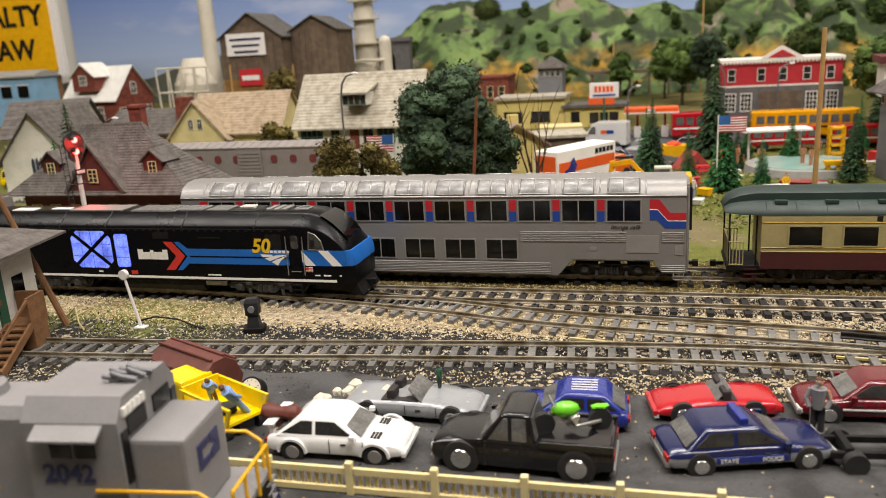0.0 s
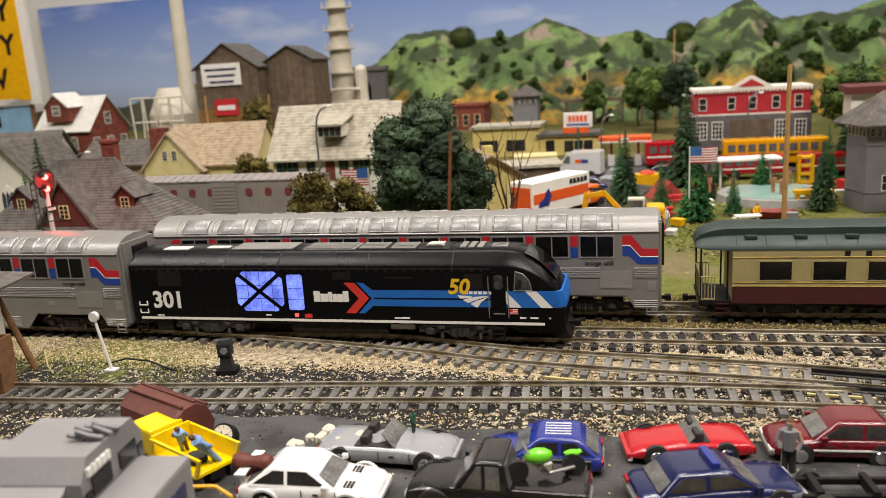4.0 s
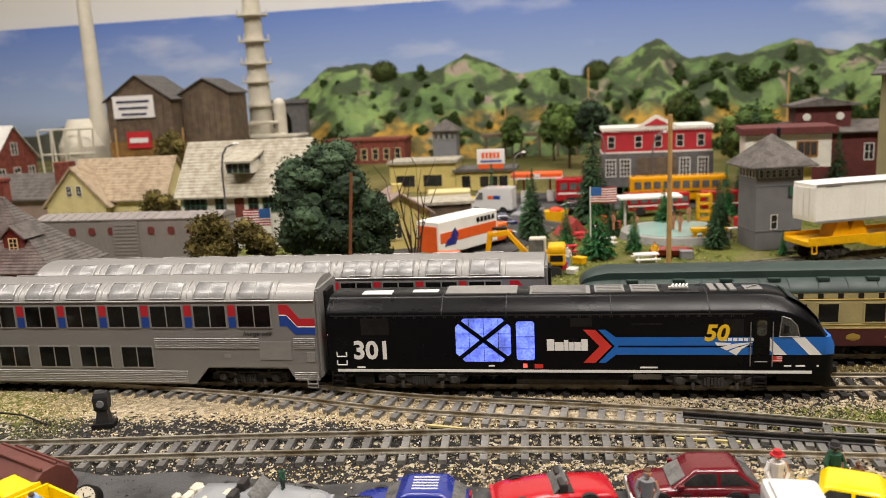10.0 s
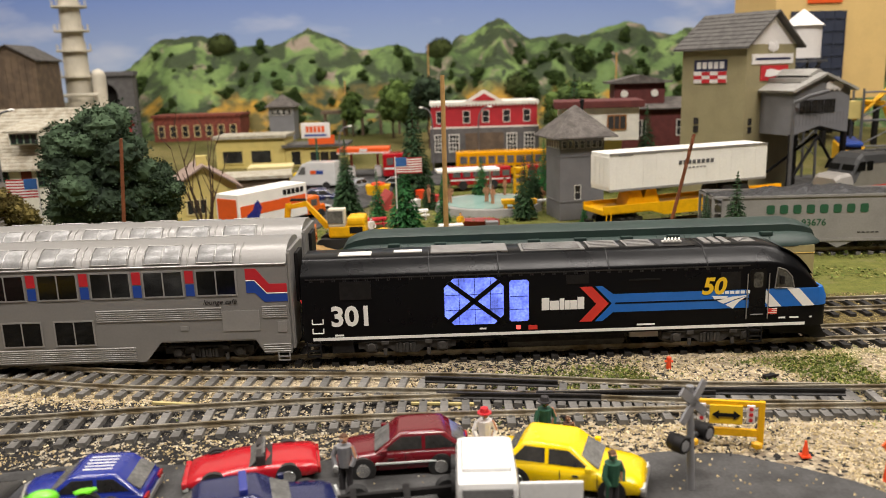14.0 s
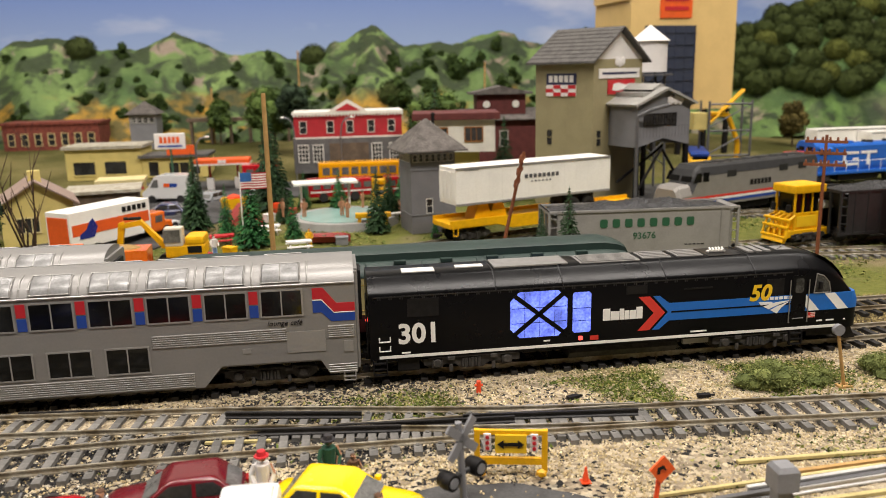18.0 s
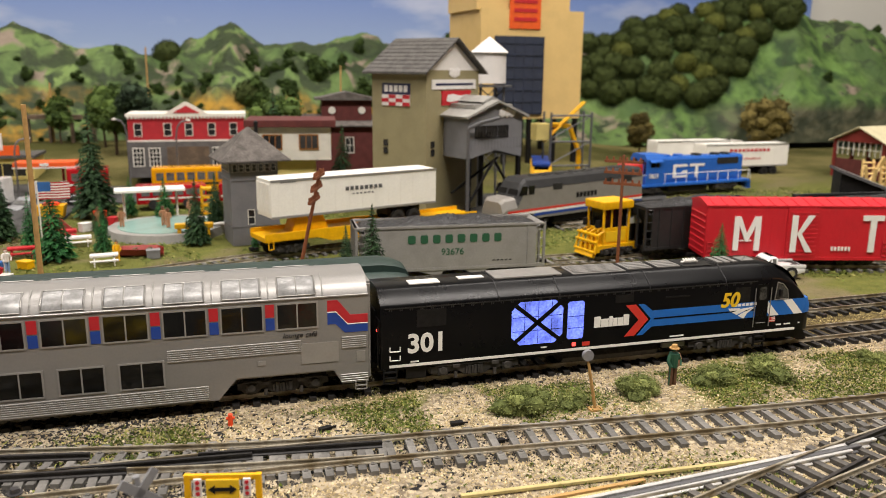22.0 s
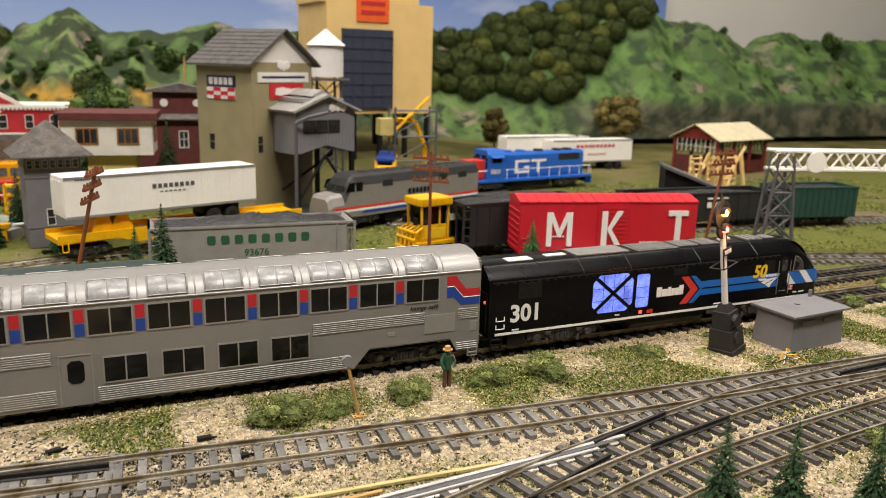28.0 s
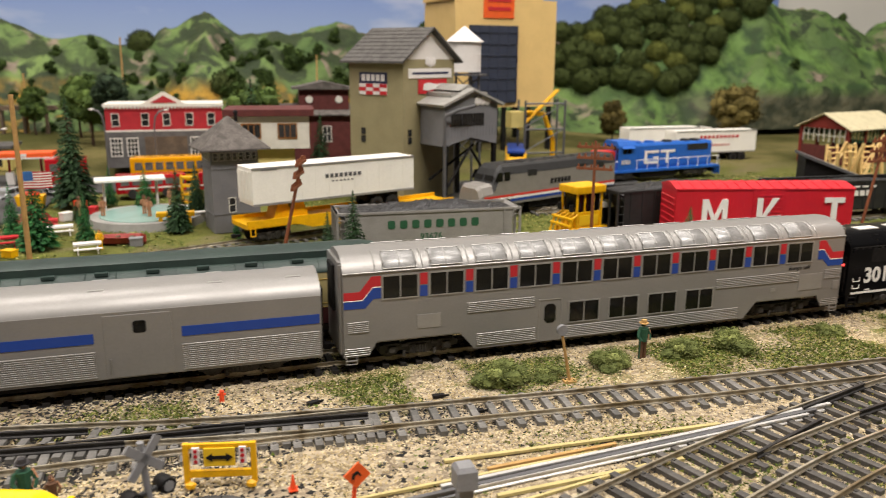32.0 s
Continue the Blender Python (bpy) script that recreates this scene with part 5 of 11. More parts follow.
def hill_z(x, y):
    """Folded slope from the foot at y 1.0 up to the crest at 1.2 and down behind it."""
    a = noise.noise(Vector((x * 6.5, y * 5, 3)))
    b = noise.noise(Vector((x * 17, y * 15, 7)))
    f = min(max((y - 1.0) / 0.2, 0), 1)
    fold = 1 - abs(a) * 2
    g = min(max(f + (0.22 * (fold - 0.5) + 0.10 * b) * math.sin(math.pi * f), 0), 1)
    rise = 0.45 * g + 0.55 * g * g * (3 - 2 * g)
    cliff = min(max((x - 1.36) / 0.1, 0), 1)
    rise = rise * (1 - cliff) + cliff * (0.27 * min(f / 0.07, 1) + 0.73 * rise)
    back = 1 if y < 1.21 else max(0.35, 1 - (y - 1.21) / 0.2 * 0.6)
    c = crest(x)
    return 0.012 + (c - 0.014) * rise * back + (0.006 * noise.noise(Vector((x * 45, y * 45, 1))) + 0.003 * noise.noise(Vector((x * 95, y * 95, 4)))) * (0.4 + f)


def hill_material():
    m = bpy.data.materials.new("painted_hillside")
    m.use_nodes = True
    t = m.node_tree
    n, l = t.nodes, t.links
    b = n["Principled BSDF"]
    co = n.new("ShaderNodeTexCoord")
    sep = n.new("ShaderNodeSeparateXYZ")
    l.new(co.outputs["Object"], sep.inputs[0])

    def tex(scale, detail=5.0, dist=0.0):
        q = n.new("ShaderNodeTexNoise")
        q.inputs["Scale"].default_value, q.inputs["Detail"].default_value, q.inputs["Distortion"].default_value = scale, detail, dist
        l.new(co.outputs["Object"], q.inputs["Vector"])
        return q.outputs["Fac"]

    def rng(v, a, c):
        q = n.new("ShaderNodeMapRange")
        q.inputs["From Min"].default_value, q.inputs["From Max"].default_value = a, c
        l.new(v, q.inputs["Value"])
        return q.outputs["Result"]

    def mix(f, a, c):
        q = n.new("ShaderNodeMix")
        q.data_type = "RGBA"
        l.new(f, q.inputs["Factor"])
        for k, v in (("A", a), ("B", c)):
            if isinstance(v, tuple):
                q.inputs[k].default_value = (*v, 1)
            else:
                l.new(v, q.inputs[k])
        return q.outputs["Result"]

    def mul(a, c):
        q = n.new("ShaderNodeMath")
        q.operation, q.use_clamp = "MULTIPLY", True
        l.new(a, q.inputs[0])
        l.new(c, q.inputs[1])
        return q.outputs[0]

    base = mix(rng(tex(9, 6.0, 0.3), 0.36, 0.64), rgb("40592a"), rgb("71894a"))
    base = mix(rng(tex(16, 5.0, 0.5), 0.55, 0.62), base, mix(tex(45), rgb("6b5f50"), rgb("9a8b7b")))
    base = mix(mul(rng(sep.outputs["X"], 1.05, 1.3), rng(tex(9, 4.0, 0.4), 0.42, 0.52)), base, mix(rng(tex(26, 4.0), 0.4, 0.6), rgb("2a441c"), rgb("5d7c3a")))
    brush = mul(rng(tex(21, 3.0, 0.6), 0.44, 0.56), rng(sep.outputs["X"], 1.15, 0.95))
    base = mix(brush, base, mix(tex(70), rgb("1c2812"), rgb("36461f")))
    base = mix(mul(rng(tex(34, 4.0, 0.4), 0.52, 0.60), rng(tex(5, 2.0), 0.4, 0.5)), base, rgb("27361a"))
    yel = mul(rng(sep.outputs["Z"], 0.115, 0.085), rng(tex(11, 3.0), 0.51, 0.57))
    yel = mul(yel, rng(sep.outputs["X"], 0.95, 0.8))
    base = mix(yel, base, mix(rng(tex(40), 0.4, 0.6), rgb("a67f22"), rgb("5a501e")))
    cliff = mul(rng(sep.outputs["Z"], 0.095, 0.07), rng(sep.outputs["X"], 1.3, 1.42))
    base = mix(cliff, base, mix(rng(tex(26), 0.42, 0.6), rgb("2a301d"), rgb("56553f")))
    l.new(base, b.inputs["Base Color"])
    b.inputs["Roughness"].default_value = 0.75
    bp = n.new("ShaderNodeBump")
    bp.inputs["Strength"].default_value, bp.inputs["Distance"].default_value = 0.9, 0.006
    l.new(tex(60), bp.inputs["Height"])
    l.new(bp.outputs["Normal"], b.inputs["Normal"])
    return m


xs = np.arange(-0.42, 3.3, 0.010)
ys = np.concatenate([np.arange(1.0, 1.26, 0.008), np.arange(1.26, 1.42, 0.025)])
vv = [(x, y, hill_z(x, y)) for y in ys for x in xs]
nx = len(xs)
ff = [(j * nx + i, j * nx + i + 1, (j + 1) * nx + i + 1, (j + 1) * nx + i) for j in range(len(ys) - 1) for i in range(nx - 1)]
M_HILL = hill_material()
tagged(new("hills", numpy_mesh("hills", vv, ff, M_HILL, True)), "sculpted green hills with grey rock and ochre weeds", "hills", kind="structure")

M_FARHILL = mat("far_hill_grey", "5d5f52", 0.9, vary=0.3, scale=12, bump=0.002)
bm = B()
top = [(-1.25 + k * 0.03, 0.085 + 0.055 * math.exp(-((k * 0.03 - 0.52) / 0.16) ** 2) + 0.012 * noise.noise(Vector((k * 0.3, 0, 0)))) for k in range(30)]
slab(bm, [(x / MM, z / MM) for x, z in [(-1.25, -0.0)] + top + [(-0.37, 0.0)]], "y", 1370, 1400)
tagged(part("far_hill", bm, M_FARHILL), "low grey far hill before the sky", "hills", kind="structure")

HILLTREES = [leaf_mesh("crown", clump(np.random.RandomState(k), 46, 44, 16, 0, 0.26), 1600, 2.0, F_HILL, 30 + k) for k in range(5)]
rs = np.random.RandomState(5)
spots = [ (0.87, 1.16, 1.1), (0.61, 1.12, 1.1), (0.50, 1.06, 1.1), (0.68, 1.09, 0.95)]
for k in range(230):
    spots.append((rs.uniform(-0.25, 1.02), 1.01 + 0.15 * rs.rand() ** 1.1, rs.uniform(0.22, 0.62)))
for k, (x, y, s) in enumerate(spots):
    t = thing("hill_tree", x, y, hill_z(x, y) - 0.007, rs.uniform(0, 360), label="dark green clump tree on the painted hillside", category="tree", group="trees on the hills")
    o = child_mesh("crown", HILLTREES[k % 5], t)
    o.scale = (s * rs.uniform(0.8, 1.3), s * 0.85, s * rs.uniform(0.5, 1.3)) if k > 5 else (s, s, s)
CRESTBALLS = ((-0.06, 1.185, 1.0), (0.35, 1.19, 0.98), (0.49, 1.07, 1.05), (0.87, 1.16, 1.0))
MOSS = [leaf_mesh("crown", [(0, 0, 20, 25, 25, 23)], 2600, 1.5, F_BALLY if k == 3 else F_BALL, 60 + k, 0.95, 3, 0.1) for k in range(4)]
wood = []
for x, y, s in CRESTBALLS:
    t = thing("moss_tree", x, y, hill_z(x, y) - 0.02, x * 900, label="dark green ball-shaped tree on the hill crest", category="tree", group="trees on the hills")
    child_mesh("crown", MOSS[0], t).scale = (s, s, s)
for k in range(4000):
    x, y = rs.uniform(1.0, 1.60), rs.uniform(1.03, 1.215)
    z = hill_z(x, y)
    low = 0.085 if x < 1.36 else 0.085 + (x - 1.36) * 0.75
    if z < low or (x > 1.47 and z < 0.2):
        continue
    if all((x - a) ** 2 + (y - b) ** 2 + (z - c) ** 2 > 0.034 ** 2 for a, b, c in wood):
        wood.append((x, y, z))
for k, (x, y, z) in enumerate(wood):
    t = thing("moss_tree", x, y, z - 0.008, rs.uniform(0, 360), label="olive green ball-shaped tree in the hillside wood", category="tree", group="wood on the hill")
    o = child_mesh("crown", MOSS[int(rs.choice([0, 1, 2, 0, 1, 3]))], t)
    s = rs.uniform(0.8, 1.12)
    o.scale = (s, s, s)
for x, y, s in ((1.655, 1.2, 0.55), (1.85, 1.19, 0.4), (2.08, 1.16, 0.4), (2.15, 1.15, 1.3), (2.13, 1.07, 0.45), (1.62, 1.05, 0.5)):
    t = thing("hill_tree", x, y, hill_z(x, y) - 0.005, rs.uniform(0, 360), label="dark green clump tree on the painted hillside", category="tree", group="trees on the hills")
    child_mesh("crown", HILLTREES[1], t).scale = (s, s, s)
broad_tree(1.10, 0.84, 0.01, 40, 75, F_OLIVE, "olive brown tree by the far field", 140, z0=12, n=16, leaves=2000, leaf=1.4)
broad_tree(1.40, 0.93, 0.0, 90, 95, F_OLIVE, "spreading olive tree under the cliff", 141, z0=25, n=20, leaves=2600, leaf=1.6)

# --- single trees ---
broad_tree(0.121, 0.215, 0, 86, 118, F_DARK, "large dark green foam tree behind the coaches", 71, z0=14, n=62, leaves=12000, leaf=0.9, r=0.19, sub=3)
broad_tree(0.150, 0.225, 0, 50, 80, F_DARK, "dark green foam tree beside the large one", 72, z0=8, n=34, leaves=6000, leaf=0.9, r=0.2, sub=3)
broad_tree(0.056, 0.155, 0, 36, 76, F_OLIVE, "olive brown foam bush behind the coaches", 73, z0=10, n=24, leaves=4200, leaf=0.9, name="bush")
broad_tree(0.080, 0.168, 0, 30, 70, F_OLIVE, "olive brown foam bush beside the flag", 74, z0=10, n=18, leaves=2600, leaf=0.9, name="bush")
broad_tree(-0.130, 0.42, 0, 40, 62, F_OLIVE, "olive brown bush between two houses", 75, z0=6, n=18, leaves=2400, leaf=1.0, name="bush")
broad_tree(-0.245, 0.66, 0.01, 46, 105, F_OLIVE, "olive yellow tree before the dark mill", 76, z0=20, n=20, leaves=2400, leaf=1.3)
for k, (x, y, w, h) in enumerate(((0.30, 0.86, 60, 95), (0.335, 0.82, 50, 105), (0.515, 0.63, 66, 112), (0.275, 0.93, 50, 80), (0.205, 0.98, 40, 70))):
    broad_tree(x, y, ground_height(x, y), w, h, F_MID if k != 1 else F_DARK, "tall green tree by the town road", 80 + k, z0=h * 0.35, n=20, leaves=2200, leaf=1.6)
for x, y, h, k in ((0.327, 0.318, 60, 0), (0.359, 0.338, 42, 2), (0.431, 0.352, 56, 1), (0.268, 0.40, 70, 1), (0.262, 0.425, 62, 2), (0.445, 0.42, 52, 1), (0.551, 0.168, 61, 1), (0.535, 0.178, 46, 1), (0.478, 0.318, 22, 2), (0.806, 0.163, 40, 0), (0.506, 0.56, 122, 1), (0.573, 0.50, 88, 1), (0.397, 0.455, 44, 0), (0.300, 0.365, 46, 2), (0.345, 0.42, 40, 1), (0.36, 0.50, 40, 2), (0.327, 0.50, 106, 1), (0.465, 0.50, 58, 2), (0.6957, -0.1640, 48, 1), (0.7252, -0.1633, 42, 1), (0.7577, -0.1682, 38, 1), (-0.213, 0.20, 99, 1), (-0.222, 0.19, 70, 0)):
    pine(x, y, 0, h, k, rz=(x * 9000) % 360)
# low bushes and weeds along the main track
BUSHES = [leaf_mesh("foliage", [(a * 9 - 9, rs.uniform(-4, 4), 4 + rs.uniform(-1, 2), 8, 7, 5.5) for a in range(3)] + clump(np.random.RandomState(90 + k), 24, 12, 10, 0, 0.26), 6500, 0.46, F_BUSH, 90 + k) for k in range(3)]
for k, (x, y, s, q) in enumerate(((0.588, -0.022, 1.0, 0), (0.612, -0.022, 0.6, 20), (0.648, -0.014, 0.85, 40), (0.690, -0.012, 0.8, 10), (0.722, -0.010, 0.95, 70), (0.79, -0.004, 0.6, 0), (0.868, -0.045, 0.4, 33), (0.98, 0.03, 0.7, 10), (1.04, 0.05, 0.9, 80), (1.05, -0.02, 0.8, 50), (0.82, -0.125, 0.7, 0), (0.87, -0.135, 0.9, 60))):
    t = thing("low_bush", x, y, -0.0015, q, label="low green turf bush beside the track", category="bush", group="bushes along the track")
    o = child_mesh("foliage", BUSHES[k % 3], t)
    o.scale = (s, s, s * 0.85)

# ==== buildings ====
M_ROOFG = mat("grey_shingle", "5d5752", 0.85, vary=0.35, scale=130, bump=0.0008, fine=480)
M_ROOFT = mat("tan_shingle", "a39178", 0.85, vary=0.25, scale=160, bump=0.0004, col2="8d7b64")
M_ROOFW = mat("pale_stone_shingle", "a9a393", 0.85, vary=0.25, scale=150, bump=0.0005, col2="928a78")
M_ROOFD = mat("dark_slate_roof", "55524f", 0.7, vary=0.3, scale=130, bump=0.0003)
M_ROOFN = mat("grey_tin_roof", "96948e", 0.6, vary=0.15, scale=90)
M_ROOFL = mat("light_sheet_roof", "cfcdc6", 0.6, vary=0.1, scale=90)
M_ROOFBR = mat("brown_sheet_roof", "8f7b70", 0.75, vary=0.12, scale=90)
M_CREAMW = mat("cream_wall", "cfc08a", 0.75, vary=0.1, scale=90)
M_WHITEW = mat("white_wall", "d6d2c6", 0.7, vary=0.1, scale=90)
M_YELW = mat("yellow_wall", "cdbb72", 0.7, vary=0.1, scale=90)
M_MAROW = mat("maroon_wall", "5b2622", 0.7, vary=0.2, scale=120)
M_REDW = mat("red_wall", "b02630", 0.6, vary=0.12, scale=90)
M_BRICK = mat("red_brick_wall", "7a3b2c", 0.85, vary=0.3, scale=200, col2="5f2c22", bump=0.0003)
M_STONEG = mat("grey_stone_wall", "5f5d5c", 0.8, vary=0.2, scale=120, bump=0.0003)
M_GREYW = mat("grey_tower_wall", "6f6e70", 0.65, vary=0.1, scale=60)
M_OLIVEW = mat("olive_mill_wall", "8f8664", 0.7, vary=0.1, scale=50)
M_TIPPLE = mat("grey_shed_wall", "77777a", 0.6, vary=0.1, scale=60)
M_YBLD = mat("pale_yellow_wall", "d8b878", 0.6, vary=0.06, scale=40)
M_NAVY = mat("dark_blue_panel", "323848", 0.5, vary=0.12, scale=60)
M_WOODD = mat("weathered_boards", "57493b", 0.85, vary=0.35, scale=90, col2="6b5a48", bump=0.0004)
M_WOODO = mat("ochre_boards", "85602e", 0.85, vary=0.3, scale=90, bump=0.0004)
M_CREAMT = mat("refinery_cream", "c6bfae", 0.6, vary=0.1, scale=60)
M_GREENF = mat("green_frame", "2f5a44", 0.6, vary=0.1)
M_WFRAME = mat("white_frame", "d9d6cc", 0.6, vary=0.05)
M_OFRAME = mat("brown_frame", "8a5a22", 0.6, vary=0.1)
M_GLASSD = mat("dull_window", (0.03, 0.03, 0.032), 0.15, vary=0.5, scale=60)
M_SIGNW = mat("white_sign", "dcd8d4", 0.6, vary=0.04)
M_SIGNR = mat("red_sign", "b8222a", 0.55, vary=0.08)
M_SIGNO = mat("orange_sign", "e05a1c", 0.55, vary=0.08)
M_SIGNB = mat("navy_sign", "23284a", 0.55, vary=0.08)
M_YELLOW = mat("warning_yellow", "e0a800", 0.45, vary=0.12, scale=120)
M_STEELG = mat("grey_steel", "6e6e70", 0.45, metal=0.5, vary=0.15)
M_TANDIRT = mat("tan_dirt", "9a7a48", 0.95, vary=0.3, scale=120, bump=0.0005)


def window(parent, face, u, z, w, h, depth, frame_mat=None, bars=(1, 1), name="window", pane=None):
    """A framed window on a wall face. face: x0, x1 or y0, y1 with its coordinate; u, z: the middle."""
    ax, pos, sgn = face

    def bx(bm, a0, a1, b0, b1, t0, t1):
        lo, hi = sorted((pos + sgn * t0, pos + sgn * t1))
        if ax == "y":
            box(bm, a0, a1, lo, hi, b0, b1)
        else:
            box(bm, lo, hi, a0, a1, b0, b1)
    e = min(w, h) * 0.1
    bm = B()
    bx(bm, u - w / 2 - e, u + w / 2 + e, z - h / 2 - e, z - h / 2, -0.2, depth)
    bx(bm, u - w / 2 - e, u + w / 2 + e, z + h / 2, z + h / 2 + e, -0.2, depth)
    bx(bm, u - w / 2 - e, u - w / 2, z - h / 2, z + h / 2, -0.2, depth)
    bx(bm, u + w / 2, u + w / 2 + e, z - h / 2, z + h / 2, -0.2, depth)
    for k in range(1, bars[0] + 1):
        x = u - w / 2 + w * k / (bars[0] + 1)
        bx(bm, x - e * 0.35, x + e * 0.35, z - h / 2, z + h / 2, -0.2, depth * 0.8)
    for k in range(1, bars[1] + 1):
        q = z - h / 2 + h * k / (bars[1] + 1)
        bx(bm, u - w / 2, u + w / 2, q - e * 0.35, q + e * 0.35, -0.2, depth * 0.8)
    fr = part(name, bm, frame_mat or M_WFRAME, parent)
    bm = B()
    bx(bm, u - w / 2, u + w / 2, z - h / 2, z + h / 2, -0.3, depth * 0.35)
    part("pane", bm, pane or M_GLASSD, fr)
    return fr


def walls(t, w, d, h, material, ridge_h=0.0, ridge_axis="x", th=1.6, z0=0.0, gable_mat=None, name="wall"):
    """Four walls round a middle of 0, 0; gables where the ridge ends."""
    for s in (-1, 1):
        bm = B()
        if ridge_axis == "y" and ridge_h:
            slab(bm, [(-w / 2, z0), (w / 2, z0), (w / 2, h), (0, h + ridge_h), (-w / 2, h)], "y", s * d / 2 - (s > 0) * th, s * d / 2 + (s < 0) * th)
        else:
            box(bm, -w / 2, w / 2, s * d / 2 - (s > 0) * th, s * d / 2 + (s < 0) * th, z0, h)
        part(name, bm, material, t)
        bm = B()
        if ridge_axis == "x" and ridge_h:
            slab(bm, [(-d / 2 + th, z0), (d / 2 - th, z0), (d / 2 - th, h), (0, h + ridge_h), (-d / 2 + th, h)], "x", s * w / 2 - (s > 0) * th, s * w / 2 + (s < 0) * th)
        else:
            box(bm, s * w / 2 - (s > 0) * th, s * w / 2 + (s < 0) * th, -d / 2 + th, d / 2 - th, z0, h)
        part(name, bm, material, t)


def gable_roof(t, w, d, h, rh, material, axis="x", over=3.0, rows=0, th=1.4, x=0.0, y=0.0):
    """Two slopes in overlapping courses. axis: along which the ridge runs."""
    span, ln = (d, w) if axis == "x" else (w, d)
    run = span / 2 + over
    rise = rh * run / (span / 2)
    n = max(rows, 1)
    for s in (-1, 1):
        for k in range(n):
            f0, f1 = k / n, (k + 1) / n
            a0, z0 = run * (1 - f0), h + rh - rise + rise * f0
            a1, z1 = run * (1 - f1), h + rh - rise + rise * f1
            up = 0.45 if rows else 0.0
            pts = [(s * a0, z0), (s * a1, z1), (s * a1, z1 + th), (s * a0, z0 + th + up)]
            bm = B()
            if axis == "x":
                slab(bm, [(p[0] + y, p[1]) for p in pts], "x", x - ln / 2 - over, x + ln / 2 + over)
            else:
                slab(bm, [(p[0] + x, p[1]) for p in pts], "y", y - ln / 2 - over, y + ln / 2 + over)
            part("roof" if not rows else "shingle_course", bm, material, t)


def hip_roof(t, w, d, h, rh, ridge_len, material, over=4.0, name="roof", y_off=0.0):
    bm = B()
    a, b_ = w / 2 + over, d / 2 + over
    low = [bm.verts.new((x, y, h)) for x, y in ((-a, -b_), (a, -b_), (a, b_), (-a, b_))]
    lo2 = [bm.verts.new((x, y, h + 1.2)) for x, y in ((-a, -b_), (a, -b_), (a, b_), (-a, b_))]
    if ridge_len > 0:
        top = [bm.verts.new((s * ridge_len / 2, y_off, h + rh)) for s in (-1, 1)]
        bm.faces.new((lo2[0], lo2[1], top[1], top[0]))
        bm.faces.new((lo2[1], lo2[2], top[1]))
        bm.faces.new((lo2[2], lo2[3], top[0], top[1]))
        bm.faces.new((lo2[3], lo2[0], top[0]))
    else:
        top = bm.verts.new((0, y_off, h + rh))
        for k in range(4):
            bm.faces.new((lo2[k], lo2[(k + 1) % 4], top))
    bm.faces.new(low[::-1])
    for k in range(4):
        bm.faces.new((low[k], low[(k + 1) % 4], lo2[(k + 1) % 4], lo2[k]))
    return part(name, bm, material, t)


def one(name, x, y, z, rz, fn, material, label, category, parts=(), **kw):
    """A small thing with a first part and more parts: (name, fn, material)."""
    t = thing(name, x, y, z, rz, label=label, category=category, **kw)
    for nm, f, mt in ((parts and parts) or ()):
        bm = B()
        f(bm)
        part(nm, bm, mt, t)
    return t


# --- station with grey hipped roof ---
st = thing("station_house", -0.1335, 0.158, 0, 0, label="maroon station house with a steep grey shingled roof", category="building")
walls(st, 150, 46, 34, M_MAROW)
a, b_, n = 84.0, 33.0, 26
for k in range(n):
    f0, f1 = k / n, (k + 1) / n
    flare = [(1 - f) ** 1.25 for f in (f0, f1)]
    bm = B()
    ring = []
    for f, q in zip((f0, f1), flare):
        ax, by, z = 27 + (a - 27) * q, 1.0 + (b_ - 1.0) * q, 35 + 51 * f
        ring.append([(-ax, -by, z), (ax, -by, z), (ax, by, z), (-ax, by, z)])
    top = [(x, y, z + 0.6) for x, y, z in ring[1]]
    bot = [(x * 1.002, y * 1.005, z + 0.9) for x, y, z in ring[0]]
    loft(bm, [ring[0], bot, top])
    part("shingle_course", bm, M_ROOFG, st)
bm = B()
slab(bm, [(-22, 39), (22, 39), (0, 70)], "y", -31, -29)
g = part("gable_wall", bm, M_MAROW, st)
window(g, ("y", -31, -1), 0, 50, 7, 9, 0.8, M_CREAMW, (1, 2))
bm = B()
for s in (-1, 1):
    slab(bm, [(s * 25, 37), (0, 72.5), (0, 75), (s * 27.5, 38)], "y", -33, 2)
part("gable_roof", bm, M_ROOFG, st)
for dx in (-46, 46):
    bm = B()
    box(bm, dx - 8, dx + 8, -21, -4, 44, 60)
    slab(bm, [(dx - 8, 60), (dx + 8, 60), (dx, 66)], "y", -21, -4)
    dm = part("dormer", bm, M_MAROW, st)
    window(dm, ("y", -21, -1), dx, 54, 6, 9, 0.8, M_CREAMW, (1, 2))
    bm = B()
    for s in (-1, 1):
        slab(bm, [(dx + s * 10, 58), (dx, 67), (dx, 68.5), (dx + s * 11, 58.6)], "y", -23, 0)
    part("dormer_roof", bm, M_ROOFG, st)
for k in range(8):
    window(st, ("y", -23, -1), -64 + k * 18, 18, 8, 16, 0.7, M_CREAMW, (1, 2))
bm = B()
box(bm, 6, 17, 13, 21, 50, 99, 0.5)
box(bm, 5.2, 17.8, 12.2, 21.8, 96, 98.5, 0.4)
part("chimney", bm, M_BRICK, st)

